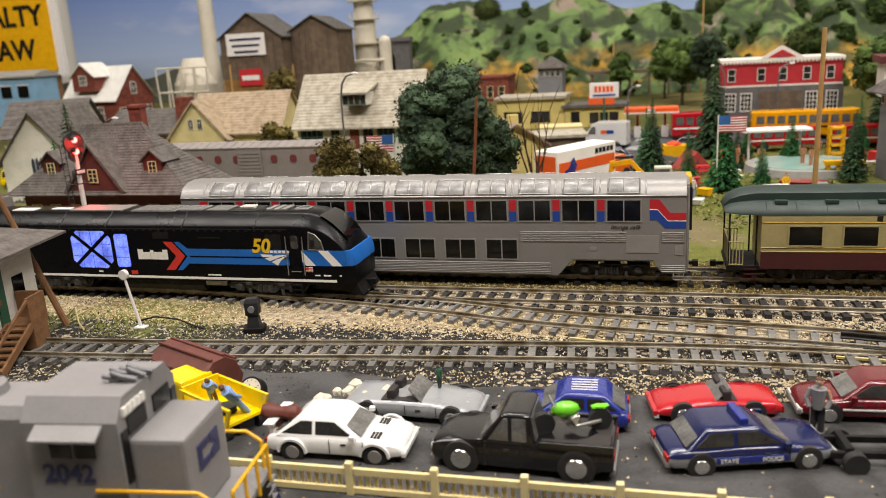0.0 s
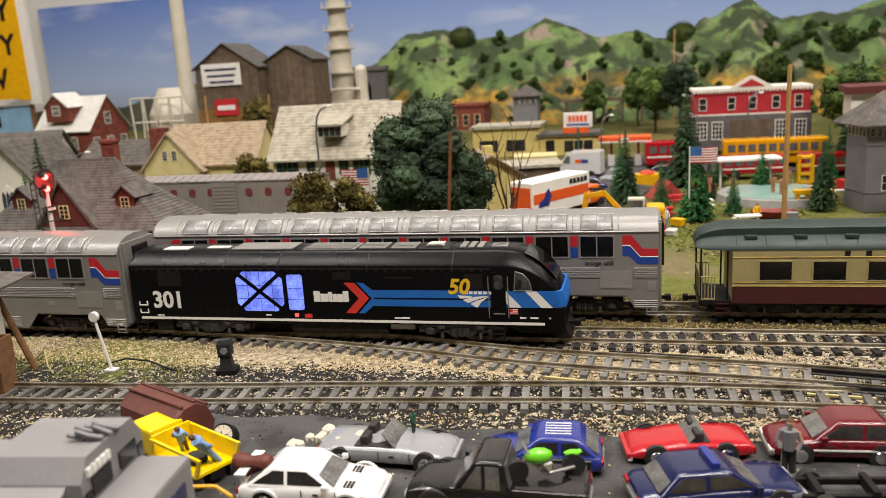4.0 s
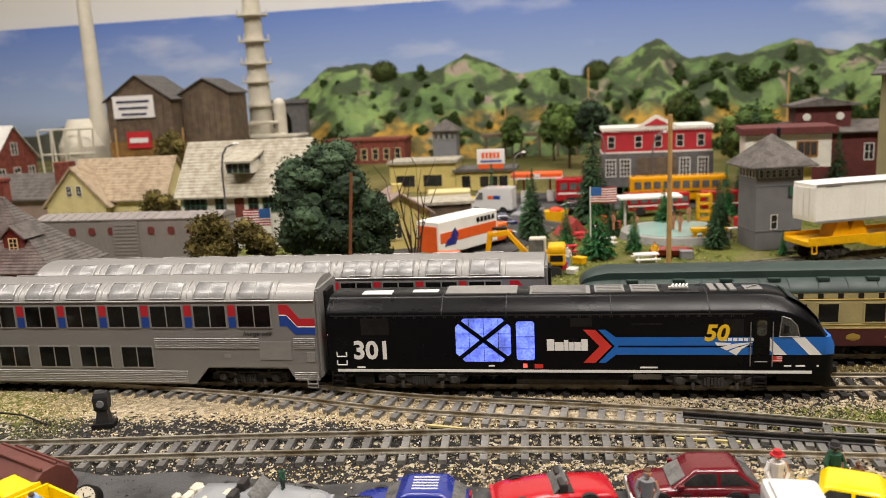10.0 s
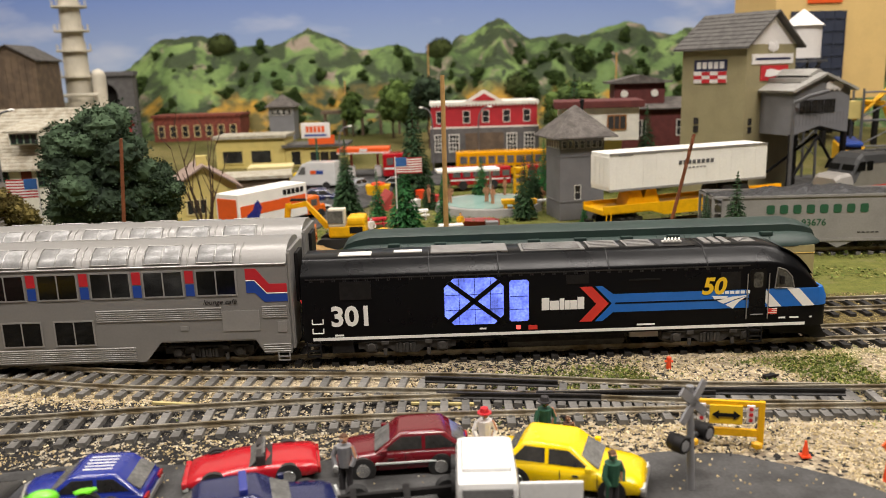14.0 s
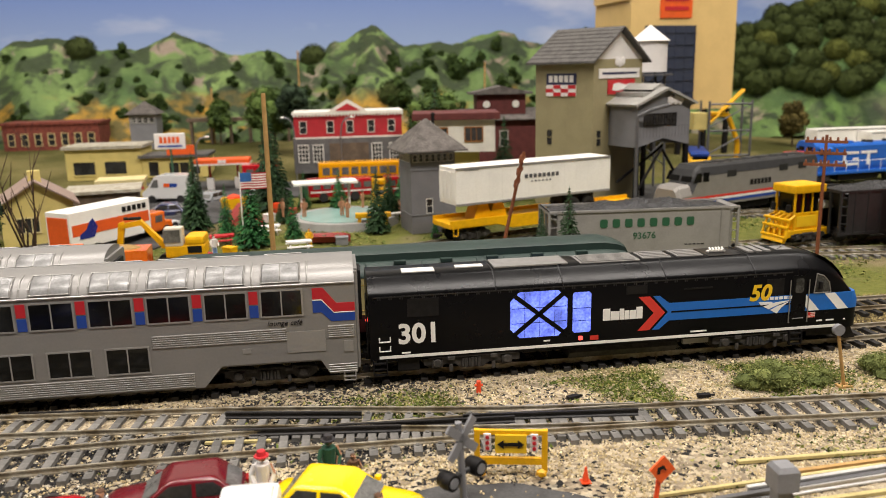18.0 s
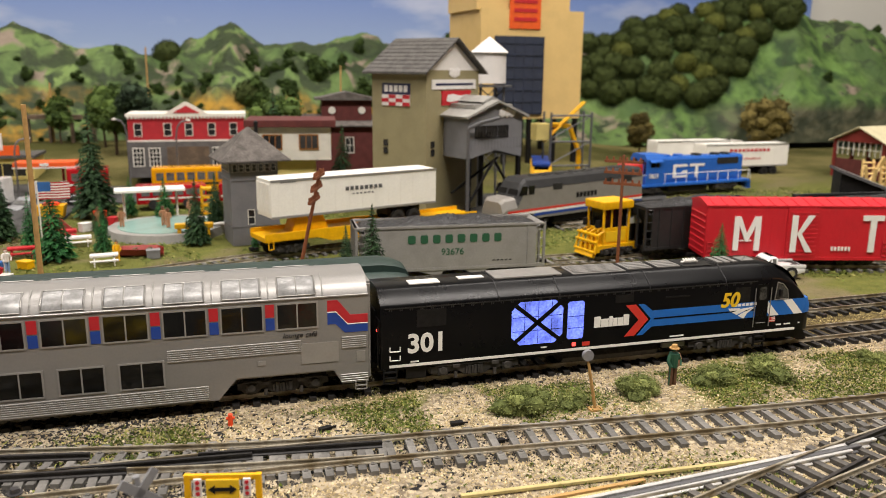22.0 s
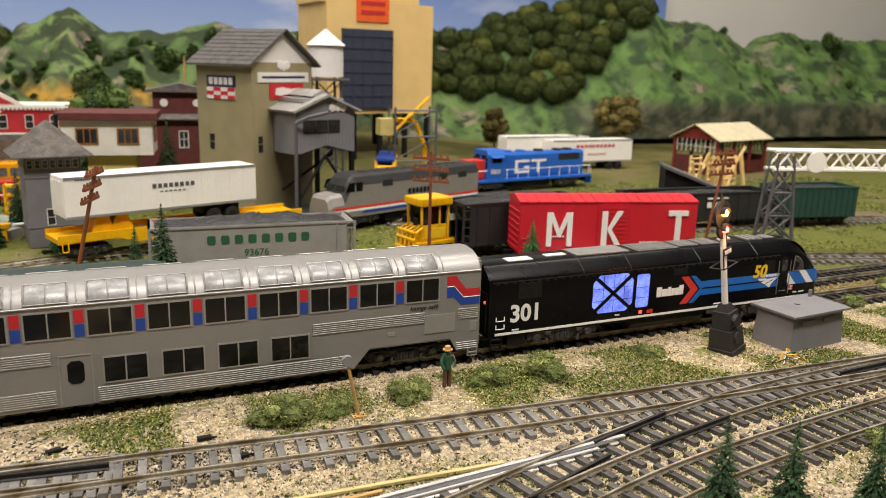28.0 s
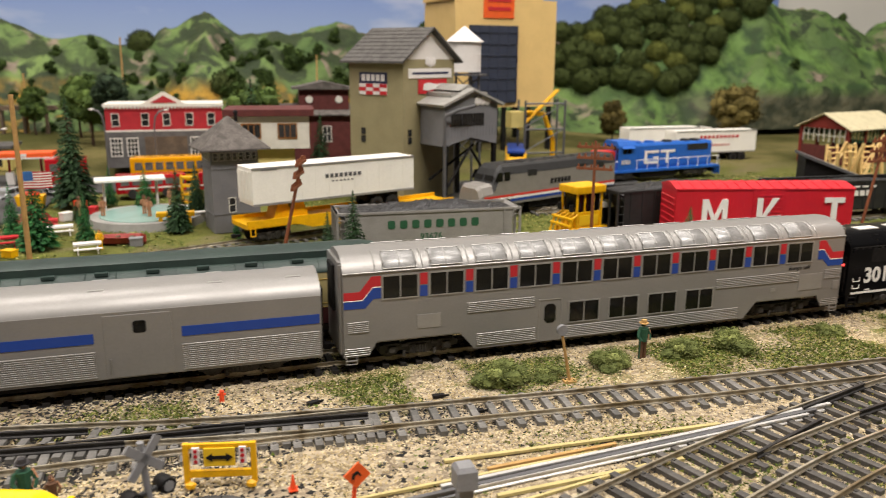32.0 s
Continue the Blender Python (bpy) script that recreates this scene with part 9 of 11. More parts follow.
def motor_car(x, y, rz, col, label, L=53.0, W=20.5, H=15.8, prof="sedan", wheel_r=3.7, group="parked cars", rim=None, z=0.0, low=None):
    """A model car, front at +x. prof: sedan, coupe, hatch, open, pickup or wagon. low: paint of the lower sides."""
    t = thing("car", x, y, z, rz, label=label, category="car", group=group)
    belt = H * (0.56 if prof == "pickup" else 0.60)
    hood = H * (0.54 if prof == "pickup" else 0.53)
    f, r = L / 2, -L / 2
    tail = belt if prof in ("pickup", "hatch", "wagon") else belt - 0.3
    st = [(r, tail - 3.2, 0.84, 3.9), (r + 0.7, tail - 1.2, 0.92, 3.2), (r + 2.5, tail - 0.2, 0.97, 2.8), (r + 8, tail + 0.1, 0.995, 2.6), (-4, belt + 0.25, 1.0, 2.6), (f - 17, belt + 0.1, 1.0, 2.6), (f - 12, hood + 0.3, 0.99, 2.6), (f - 5, hood - 0.3, 0.96, 2.7), (f - 2, hood - 1.2, 0.91, 3.0), (f - 0.6, hood - 2.4, 0.84, 3.4), (f, hood - 3.8, 0.76, 4.0)]
    if prof == "pickup":
        st[0], st[1], st[2] = (r, belt - 0.6, 0.94, 4.6), (r + 0.4, belt, 0.97, 4.2), (r + 2.5, belt, 0.98, 4.0)
        st[-2], st[-1] = (f - 0.6, hood - 1.8, 0.9, 4.2), (f, hood - 3.0, 0.84, 4.6)
    rings = []
    for px, zt, k, zb in st:
        w = W / 2 * k
        hh = zt - zb
        half = [(0.0, zb), (w * 0.86, zb), (w * 0.97, zb + 0.14 * hh), (w, zb + 0.42 * hh), (w * 0.985, zb + 0.66 * hh), (w * 0.95, zb + 0.86 * hh), (w * 0.86, zb + 0.97 * hh), (w * 0.5, zt + 0.12), (0.0, zt + 0.2)]
        rings.append([(px, py, pz) for py, pz in half] + [(px, -py, pz) for py, pz in half[-2:0:-1]])
    bm = B()
    loft(bm, rings)
    if low:
        geom = list(bm.verts) + list(bm.edges) + list(bm.faces)
        bmesh.ops.bisect_plane(bm, geom=geom, plane_co=(0, 0, 6.4), plane_no=(0, 0, 1))
        for fc in bm.faces:
            fc.material_index = 1 if fc.calc_center_median().z < 6.4 else 0
    body = part("body", bm, col, t, smooth=True)
    if low:
        body.data.materials.append(low)
    wb = (f - 9.5, r + 10)
    if prof == "pickup":
        wb = (f - 10, r + 11)
    e = L / 53
    cabs = {"sedan": ((r + 6 * e, r + 12 * e, f - 24 * e, f - 15 * e), 0.76), "coupe": ((r + 4 * e, r + 13 * e, f - 25 * e, f - 16 * e), 0.74), "hatch": ((r + 2 * e, r + 10 * e, f - 25 * e, f - 16 * e), 0.78), "wagon": ((r + 1, r + 4, f - 24, f - 17), 0.83), "pickup": ((-5, -3.4, f - 23, f - 16), 0.82)}
    if prof in cabs:
        (a, b_, c, d), k = cabs[prof]
        ht = H - 0.3
        w0, w1 = W / 2 - 0.9, W / 2 * k

        def outline(u0, u1, w, zz, q):
            """A rectangle with rounded corners at height zz."""
            pts = []
            for cx, cy, a0 in ((u1 - q, w - q, 0), (u0 + q, w - q, 90), (u0 + q, -w + q, 180), (u1 - q, -w + q, 270)):
                for j in range(4):
                    an = radians(a0 + j * 30)
                    pts.append((cx + q * math.cos(an), cy + q * math.sin(an), zz))
            return pts

        def at(v, zz, drop=0.0, q=1.1):
            g = (zz - belt + 0.5) / (ht - belt + 0.1)
            return outline(a + (b_ - a) * g + drop, d + (c - d) * g - drop, w0 + (w1 - w0) * g - drop, v, q)
        bm = B()
        loft(bm, [at(belt - 0.5, belt - 0.5), at(ht - 1.0, ht - 1.0), at(ht - 0.45, ht - 0.6, 0.25, 1.3), at(ht - 0.1, ht - 0.4, 0.9, 1.8), at(ht + 0.05, ht - 0.4, 2.2, 2.2)])
        cab = part("cabin", bm, col, t, smooth=True)
        bm = B()
        loft(bm, [[(d + 0.25, -w0 + 1.4, belt + 0.2), (d + 0.25, w0 - 1.4, belt + 0.2), (c + 0.5, w1 - 1.2, ht - 1.2), (c + 0.5, -w1 + 1.2, ht - 1.2)], [(d - 0.5, -w0 + 1.4, belt + 0.2), (d - 0.5, w0 - 1.4, belt + 0.2), (c - 0.4, w1 - 1.2, ht - 1.2), (c - 0.4, -w1 + 1.2, ht - 1.2)]])
        part("windscreen", bm, M_CARGLASS, cab)
        bm = B()
        loft(bm, [[(a - 0.2, -w0 + 1.6, belt + 0.4), (a - 0.2, w0 - 1.6, belt + 0.4), (b_ - 0.3, w1 - 1.2, ht - 1.2), (b_ - 0.3, -w1 + 1.2, ht - 1.2)], [(a + 0.5, -w0 + 1.6, belt + 0.4), (a + 0.5, w0 - 1.6, belt + 0.4), (b_ + 0.4, w1 - 1.2, ht - 1.2), (b_ + 0.4, -w1 + 1.2, ht - 1.2)]])
        part("rear_window", bm, M_CARGLASS, cab)
        mid = (a + d) / 2 - 1
        for s in (-1, 1):
            for u0, u1, v0, v1 in ((a + 2.6, mid - 0.6, b_ + 1.2, mid - 0.6), (mid + 0.6, d - 2.8, mid + 0.6, c - 0.8)):
                zt, zb = ht - 1.3, belt + 0.5

                def yat(zv):
                    return w0 + (w1 - w0) * (zv - belt + 0.5) / (ht - belt + 0.5)
                bm = B()
                q = [(u0, s * (yat(zb) + 0.15), zb), (u1, s * (yat(zb) + 0.15), zb), (v1, s * (yat(zt) + 0.15), zt), (v0, s * (yat(zt) + 0.15), zt)]
                loft(bm, [q, [(px, py - s * 0.5, pz) for px, py, pz in q]])
                part("side_window", bm, M_SIDEGLASS if prof != "pickup" else M_CARGLASS, cab)
    if prof == "open":
        bm = B()
        box(bm, r + 15, f - 22, -W / 2 + 2, W / 2 - 2, belt - 1.5, belt + 0.35)
        part("cockpit", bm, M_SEAT, t)
        for s in (-1, 1):
            bm = B()
            box(bm, r + 17, r + 20, s * 4.5 - 3, s * 4.5 + 3, belt - 1, belt + 3.6, 0.8)
            part("seat", bm, M_SEAT, t)
        bm = B()
        loft(bm, [[(f - 21, -W / 2 + 2, belt), (f - 21, W / 2 - 2, belt), (f - 26, W / 2 - 3.4, H - 1), (f - 26, -W / 2 + 3.4, H - 1)], [(f - 20.5, -W / 2 + 2, belt), (f - 20.5, W / 2 - 2, belt), (f - 25.5, W / 2 - 3.4, H - 1), (f - 25.5, -W / 2 + 3.4, H - 1)]])
        part("windscreen", bm, M_CARGLASS, t)
    if prof == "pickup":
        bm = B()
        box(bm, r + 1.2, -6.5, -W / 2 + 1.6, W / 2 - 1.6, belt - 0.6, belt + 0.25)
        part("load_bed", bm, M_SEAT, t)
        for s in (-1, 1):
            bm = B()
            box(bm, r, -6, s * (W / 2 - 0.8) - 0.7, s * (W / 2 - 0.8) + 0.7, belt - 1, belt + 1.4, 0.3)
            part("bed_side", bm, col, t)
    for s in (-1, 1):
        for w in wb:
            bm = B()
            rod(bm, (w, s * (W / 2 - 1.6), wheel_r + 0.1), (w, s * (W / 2 + 0.05), wheel_r + 0.1), wheel_r + 0.55, wheel_r + 0.55, 22)
            part("wheel_arch", bm, M_SEAT, t)
            bm = B()
            rod(bm, (w, s * (W / 2 - 2.6), wheel_r), (w, s * (W / 2 + 0.25), wheel_r), wheel_r, wheel_r, 20)
            wh = part("wheel", bm, M_TYRE, t, smooth=True)
            bm = B()
            rod(bm, (w, s * (W / 2 + 0.1), wheel_r), (w, s * (W / 2 + 0.5), wheel_r), wheel_r * 0.66, wheel_r * 0.6, 14)
            part("rim", bm, rim or M_CHROME, wh, smooth=True)
        bm = B()
        box(bm, f - 1.6, f + 0.1, s * W * 0.33 - 2, s * W * 0.33 + 2, hood - 4.6, hood - 2.8, 0.3)
        part("headlight", bm, M_HEADL, t)
        bm = B()
        box(bm, r - 0.3, r + 1.2, s * W * 0.34 - 2, s * W * 0.34 + 2, belt - 4, belt - 2, 0.3)
        part("tail_light", bm, M_TAIL, t)
        if prof != "open":
            bm = B()
            box(bm, f - 17.5, f - 15.5, s * (W / 2 + 0.6) - 0.9, s * (W / 2 + 0.6) + 0.9, belt, belt + 1.6, 0.3)
            part("mirror", bm, col, t)
        bm = B()
        for xx in (-1.0, 10.5):
            box(bm, xx, xx + 0.2, s * W / 2 - 0.2, s * W / 2 + 0.12, 4, belt - 0.6)
        box(bm, 3, 4.8, s * W / 2 - 0.2, s * W / 2 + 0.3, belt - 2.4, belt - 1.9)
        part("door_line", bm, M_SEAT, t)
    bm = B()
    box(bm, f - 1.2, f + 0.5, -W * 0.44, W * 0.44, 3, 5, 0.5)
    part("bumper", bm, col if prof in ("coupe", "open") else M_GREYP, t)
    bm = B()
    box(bm, r - 0.5, r + 1, -W * 0.44, W * 0.44, 3.2, 5.2, 0.5)
    part("bumper", bm, col if prof in ("coupe", "open") else M_GREYP, t)
    return t


wc = motor_car(0.1795, -0.1436, 3, P_WHITE, "white sports coupe with dark windows on the asphalt", L=48, H=15.5, prof="coupe", rim=M_GREYP)
bm = B()
box(bm, -24.6, -20.8, -8.6, 8.6, 11.6, 12.3, 0.25)
for s in (-1, 1):
    box(bm, -23.6, -22.2, s * 6 - 0.4, s * 6 + 0.4, 7.6, 11.8)
part("spoiler", bm, P_WHITE, wc)
for s in (-1, 1):
    bm = B()
    for q in range(3):
        box(bm, 12.2 + q * 1.2, 13.0 + q * 1.2, s * 5 - 2, s * 5 + 2, 8.35, 8.75)
    part("hood_vent", bm, M_SEAT, wc)
    for xx in (14.5, -14.0):
        bm = B()
        arc = [math.pi * q / 10 for q in range(11)]
        slab(bm, [(xx + 5.2 * math.cos(a), 3.6 + 5.0 * math.sin(a)) for a in arc] + [(xx + 4.4 * math.cos(a), 3.6 + 4.2 * math.sin(a)) for a in arc[::-1]], "y", s * 10.3 - 0.7, s * 10.3 + 0.5)
        part("wheel_flare", bm, P_WHITE, wc)
pk = motor_car(0.2415, -0.141, 180, P_BLACK, "black pickup truck with a green motorcycle in its bed", L=57, W=22, H=21, prof="pickup", wheel_r=5.2)
pc = motor_car(0.3076, -0.1270, 17, P_NAVY, "navy and grey state police sedan with roof light bar", L=52, W=21, H=15, prof="sedan", low=P_GREY)
for s in (-1, 1):
    bm = B()
    box(bm, -11.5, 10.5, s * 10.5 - 0.25, s * 10.5 + 0.25, 4.3, 6.3, 0.1)
    part("side_band", bm, P_BLUE, pc, "blue lettering band")
for txt, xx in (("STATE", -10.5), ("POLICE", 2.2)):
    words(txt, 1.35, M_HEADL, pc, mm(xx, -10.95, 4.65, *FRONT), "lettering", bold=0.05)
bm = B()
box(bm, -3, -0.5, -6, 6, 14.5, 16.4, 0.4)
part("light_bar", bm, P_BLUE, pc)
motor_car(0.1960, -0.1135, 0, P_SILVER, "silver open sports car beside the white coupe", L=51, H=13.6, prof="open")
bc = motor_car(0.2515, -0.1115, 184, P_BLUE, "blue sports car with white roof stripes", L=42, H=14.5, prof="hatch")
for k in range(5):
    bm = B()
    box(bm, -10.5, -1.5, -4.2 + k * 2.0, -3.7 + k * 2.0, 13.8, 14.45, 0.1)
    part("roof_stripe", bm, M_WHITE, bc)
motor_car(0.3003, -0.0965, 192, P_RED, "red convertible sports car with black seats", L=43, W=19, H=12.8, prof="open")
rc = motor_car(0.3495, -0.0900, 185, P_DRED, "dark red hatchback with chrome wheels and side trim", L=45, W=19, H=15.6, prof="hatch")
for s in (-1, 1):
    bm = B()
    box(bm, -11, 9, s * 9.5 - 0.2, s * 9.5 + 0.35, 5.6, 6.2, 0.1)
    part("side_trim", bm, M_HEADL, rc)
motor_car(0.4035, -0.1035, -18, P_YEL, "yellow taxi sedan with dark windows on the lot", L=49, H=16.5, prof="sedan")
# motorcycle in the pickup bed
t = thing("motorcycle", 0.2565, -0.1405, 0.0115, 200, label="lime green and chrome motorcycle lying in the pickup bed", category="motorcycle", rx=0)
bm = B()
rod(bm, (-9, -1.2, 3.8), (-9, 1.2, 3.8), 3.6, 3.6, 16)
part("wheel", bm, M_TYRE, t)
bm = B()
rod(bm, (9, -1.2, 3.8), (9, 1.2, 3.8), 3.6, 3.6, 16)
part("wheel", bm, M_TYRE, t)
bm = B()
ball(bm, (2, 0, 8), 2.6, 2, sx=1.8)
ball(bm, (-9, 0, 8), 1.6, 1, sx=2.2, sz=0.5)
part("tank", bm, mat("lime_green", "6fd02a", 0.3, coat=0.4), t, smooth=True)
bm = B()
ball(bm, (0, 0, 4.5), 3.0, 1)
tube(bm, [(-9, 1.5, 3.8), (0, 1.8, 2.5), (6, 0, 8), (9, 0, 4)], 0.6)
tube(bm, [(6, -4, 11), (6, 4, 11)], 0.45)
part("engine", bm, M_CHROME, t, smooth=True)
# white truck tractor facing the viewer
t = thing("white_truck", 0.3765, -0.112, 0, 90, label="white truck tractor with open door on the lot", category="truck", group="parked cars")
bm = B()
box(bm, -26, 4, -8.8, 8.8, 5, 19.5, 2.6)
cabp = part("cab", bm, P_WHITE, t)
bm = B()
box(bm, -20, 0, -7.0, 7.0, 18.6, 20.8, 1.0)
part("roof_fairing", bm, P_WHITE, t)
bm = B()
box(bm, -26.6, -25.6, -7, 7, 12, 17.4)
part("windscreen", bm, M_SIDEGLASS, cabp)
bm = B()
box(bm, -38, -26, -7.5, 7.5, 4, 12.5, 1.4)
part("hood", bm, P_WHITE, t)
bm = B()
box(bm, -16, -14.6, -28, -9.6, 3.5, 13.5, 0.5)
part("open_door", bm, P_WHITE, t)
for s in (-1, 1):
    for xx in (-30, 0, 10):
        bm = B()
        rod(bm, (xx, s * 7, 4.6), (xx, s * 10.4, 4.6), 4.6, 4.6, 16)
        part("wheel", bm, M_TYRE, t, smooth=True)
bm = B()
box(bm, -36, 22, -4, 4, 4, 6.4)
part("frame", bm, M_DARK, t)
t = thing("bare_chassis", 0.352, -0.122, 0, 8, label="bare black truck chassis on wheels", category="chassis")
bm = B()
for s in (-1, 1):
    box(bm, -20, 20, s * 5 - 0.8, s * 5 + 0.8, 4, 6)
for xx in (-16, 0, 16):
    box(bm, xx, xx + 2, -6, 6, 4, 7.5)
part("frame", bm, M_DARK, t)
for s in (-1, 1):
    for xx in (-14, 14):
        bm = B()
        rod(bm, (xx, s * 6.5, 3.6), (xx, s * 9.5, 3.6), 3.6, 3.6, 14)
        part("wheel", bm, M_TYRE, t, smooth=True)
# yellow dump truck
t = thing("dump_truck", 0.1318, -0.1365, 0, -25, label="yellow dump truck bed with workers and spare wheel", category="truck", group="parked cars")
t.scale = (0.78, 0.78, 0.78)
bm = B()
slab(bm, [(-22, 8), (14, 8), (18, 18), (-22, 18), (-22, 16.8), (16, 16.8), (12.5, 9.2), (-22, 9.2)], "y", -11, -9.6)
slab(bm, [(-22, 8), (14, 8), (18, 18), (-22, 18)], "y", 9.6, 11)
box(bm, -22, 14, -10, 10, 8, 9.4)
box(bm, -22, -20.6, -10, 10, 8, 19)
part("bed", bm, P_YEL, t)
bm = B()
box(bm, -44, -24, -9, 9, 6, 20, 1.6)
part("cab", bm, P_YEL, t)
bm = B()
box(bm, -44.4, -43.6, -7, 7, 13, 18.5)
part("windscreen", bm, M_CARGLASS, t)
bm = B()
rod(bm, (2, -2, 10), (2, -2, 13), 4.6, 4.6, 16)
part("spare_wheel", bm, M_TYRE, t)
for s in (-1, 1):
    for xx in (-36, 0, 9):
        bm = B()
        rod(bm, (xx, s * 7, 4.6), (xx, s * 10.4, 4.6), 4.6, 4.6, 16)
        part("wheel", bm, M_TYRE, t, smooth=True)
bm = B()
box(bm, -44, 14, -4, 4, 4, 7.5)
part("frame", bm, M_DARK, t)
# brown tipped boiler box and clock
t = thing("tipped_tub", 0.1005, -0.1115, 0.003, -24, label="brown wooden tub lying tipped beside the track", category="tub", rx=-14)
t.scale = (0.74, 0.85, 0.95)
bm = B()
loft(bm, [[(x, y, z) for y, z in ((-w, 2), (-w - 1, 9), (-w * 0.6, 15), (0, 17), (w * 0.6, 15), (w + 1, 9), (w, 2), (0, 0.5))] for x, w in ((-26, 9), (-24, 10), (24, 11), (26, 10))])
part("body", bm, M_BROWN := mat("tub_brown", "5c3028", 0.6, vary=0.15, scale=90), t)
for y in (-6.5, 0, 6.5):
    bm = B()
    rod(bm, (-25, y, 15.5 + (y == 0) * 1.6), (25, y, 15.8 + (y == 0) * 1.6), 0.7, 0.7, 6)
    part("rib", bm, M_BROWN, t)
t = thing("round_clock", 0.1298, -0.1165, 0.0, 0, label="round clock with cream dial and black case", category="clock")
t.scale = (0.62, 0.62, 0.62)
bm = B()
bmesh.ops.create_cone(bm, cap_ends=True, segments=24, radius1=8.2, radius2=8.2, depth=7, matrix=Matrix.Translation((0, 2, 8)) @ Matrix.Rotation(radians(55), 4, "X"))
part("case", bm, M_DARK, t, smooth=True)
bm = B()
mt = Matrix.Translation((0, 2, 8)) @ Matrix.Rotation(radians(55), 4, "X")
bmesh.ops.create_cone(bm, cap_ends=True, segments=24, radius1=6.9, radius2=6.9, depth=0.4, matrix=mt @ Matrix.Translation((0, 0, 3.7)))
part("dial", bm, M_CREAMT, t)
bm = B()
for q, ln in ((20, 4.6), (110, 3.4)):
    a = radians(q)
    rod(bm, mt @ Vector((0, 0, 4.05)), mt @ Vector((ln * math.cos(a), ln * math.sin(a), 4.05)), 0.3)
for k in range(12):
    a = k * math.pi / 6
    rod(bm, mt @ Vector((5.4 * math.cos(a), 5.4 * math.sin(a), 4.0)), mt @ Vector((6.3 * math.cos(a), 6.3 * math.sin(a), 4.0)), 0.2)
part("hand", bm, M_DARK, t)
bm = B()
box(bm, -3, 3, 2, 8, 0, 4, 0.6)
part("foot", bm, M_DARK, t)


# --- vehicles in the town ---
def box_truck(x, y, rz, label, col, cabcol, L=70.0, W=22.0, H=34.0, stripe=None):
    t = thing("box_truck", x, y, 0, rz, label=label, category="truck")
    bm = B()
    box(bm, 0, L, -W / 2, W / 2, 8, H, 0.6)
    bx = part("cargo_box", bm, col, t)
    if stripe:
        for s in (-1, 1):
            bm = B()
            slab(bm, [(2, 18), (L - 2, 18), (L - 2, 27), (2, 27)], "y", s * W / 2 - 0.3, s * W / 2 + 0.3)
            part("orange_band", bm, stripe, bx)
            bm = B()
            for k in range(5):
                box(bm, L - 30 + k * 5.4, L - 26 + k * 5.4, s * W / 2 - 0.35, s * W / 2 + 0.35, 29.5, 34.0)
            pieces("name_mark", bm, M_DARK, bx)
            bm = B()
            slab(bm, [(8, 15), (22, 15), (26, 23), (22, 30), (18, 27), (15, 22), (9, 19)], "y", s * W / 2 - 0.4, s * W / 2 + 0.4)
            part("picture", bm, P_BLUE, bx)
        bm = B()
        box(bm, -0.5, 0, -W / 2 + 2, W / 2 - 2, 10, 33)
        part("rear_door", bm, stripe, bx)
    bm = B()
    box(bm, L + 1, L + 18, -W / 2 + 1, W / 2 - 1, 6, 23, 2)
    cb_ = part("cab", bm, cabcol, t)
    bm = B()
    box(bm, L + 17.4, L + 18.4, -W / 2 + 3, W / 2 - 3, 14, 21)
    for s in (-1, 1):
        box(bm, L + 6, L + 14, s * (W / 2 - 1) - 0.3, s * (W / 2 - 1) + 0.3, 14, 20)
    pieces("cab_window", bm, M_CARGLASS, cb_)
    bm = B()
    box(bm, L + 16, L + 28, -W / 2 + 3, W / 2 - 3, 5, 13.5, 1.5)
    part("hood", bm, cabcol, t)
    for s in (-1, 1):
        for xx in (12, 24, L + 18):
            bm = B()
            rod(bm, (xx, s * (W / 2 - 4), 5), (xx, s * W / 2, 5), 5, 5, 16)
            part("wheel", bm, M_TYRE, t, smooth=True)
    bm = B()
    box(bm, 2, L + 24, -4, 4, 5, 8.2)
    part("frame", bm, M_DARK, t)
    return t


P_ORANGE = paint("orange", "e06a1e")
box_truck(0.182, 0.303, 58, "white and orange rental box truck on the street", M_TRW, P_ORANGE, 82, 26, 37, M_SIGNO)
t = thing("delivery_van", 0.213, 0.555, 0.004, 170, label="white high-roof delivery van with small coloured mark", category="van")
bm = B()
slab(bm, [(-26, 5), (27, 5), (28, 12), (20, 17), (13, 29), (8, 31), (-26, 31)], "y", -11, 11)
bmesh.ops.bevel(bm, geom=list(bm.edges), offset=0.8, segments=2, affect="EDGES")
vb = part("body", bm, P_WHITE, t, smooth=True)
bm = B()
slab(bm, [(21.2, 16.8), (14.2, 28), (13.4, 27.6), (20.2, 16.6)], "y", -9, 9)
for s in (-1, 1):
    slab(bm, [(9, 17.5), (18, 17.5), (13, 26), (9, 26)], "y", s * 11 - 0.3, s * 11 + 0.3)
part("window", bm, M_CARGLASS, vb)
for s in (-1, 1):
    bm = B()
    box(bm, -12, -4, s * 11 - 0.3, s * 11 + 0.3, 18, 22)
    part("mark", bm, M_DBLUE, vb)
    bm = B()
    box(bm, -3.6, 3, s * 11 - 0.3, s * 11 + 0.3, 18, 22)
    part("mark", bm, M_SIGNO, vb)
    for xx in (-15, 17):
        bm = B()
        rod(bm, (xx, s * 8, 4.6), (xx, s * 11.3, 4.6), 4.6, 4.6, 16)
        part("wheel", bm, M_TYRE, t, smooth=True)
motor_car(0.222, 0.475, 190, P_NAVY, "dark blue sedan parked before the van", L=50, z=0.0, group="town cars")
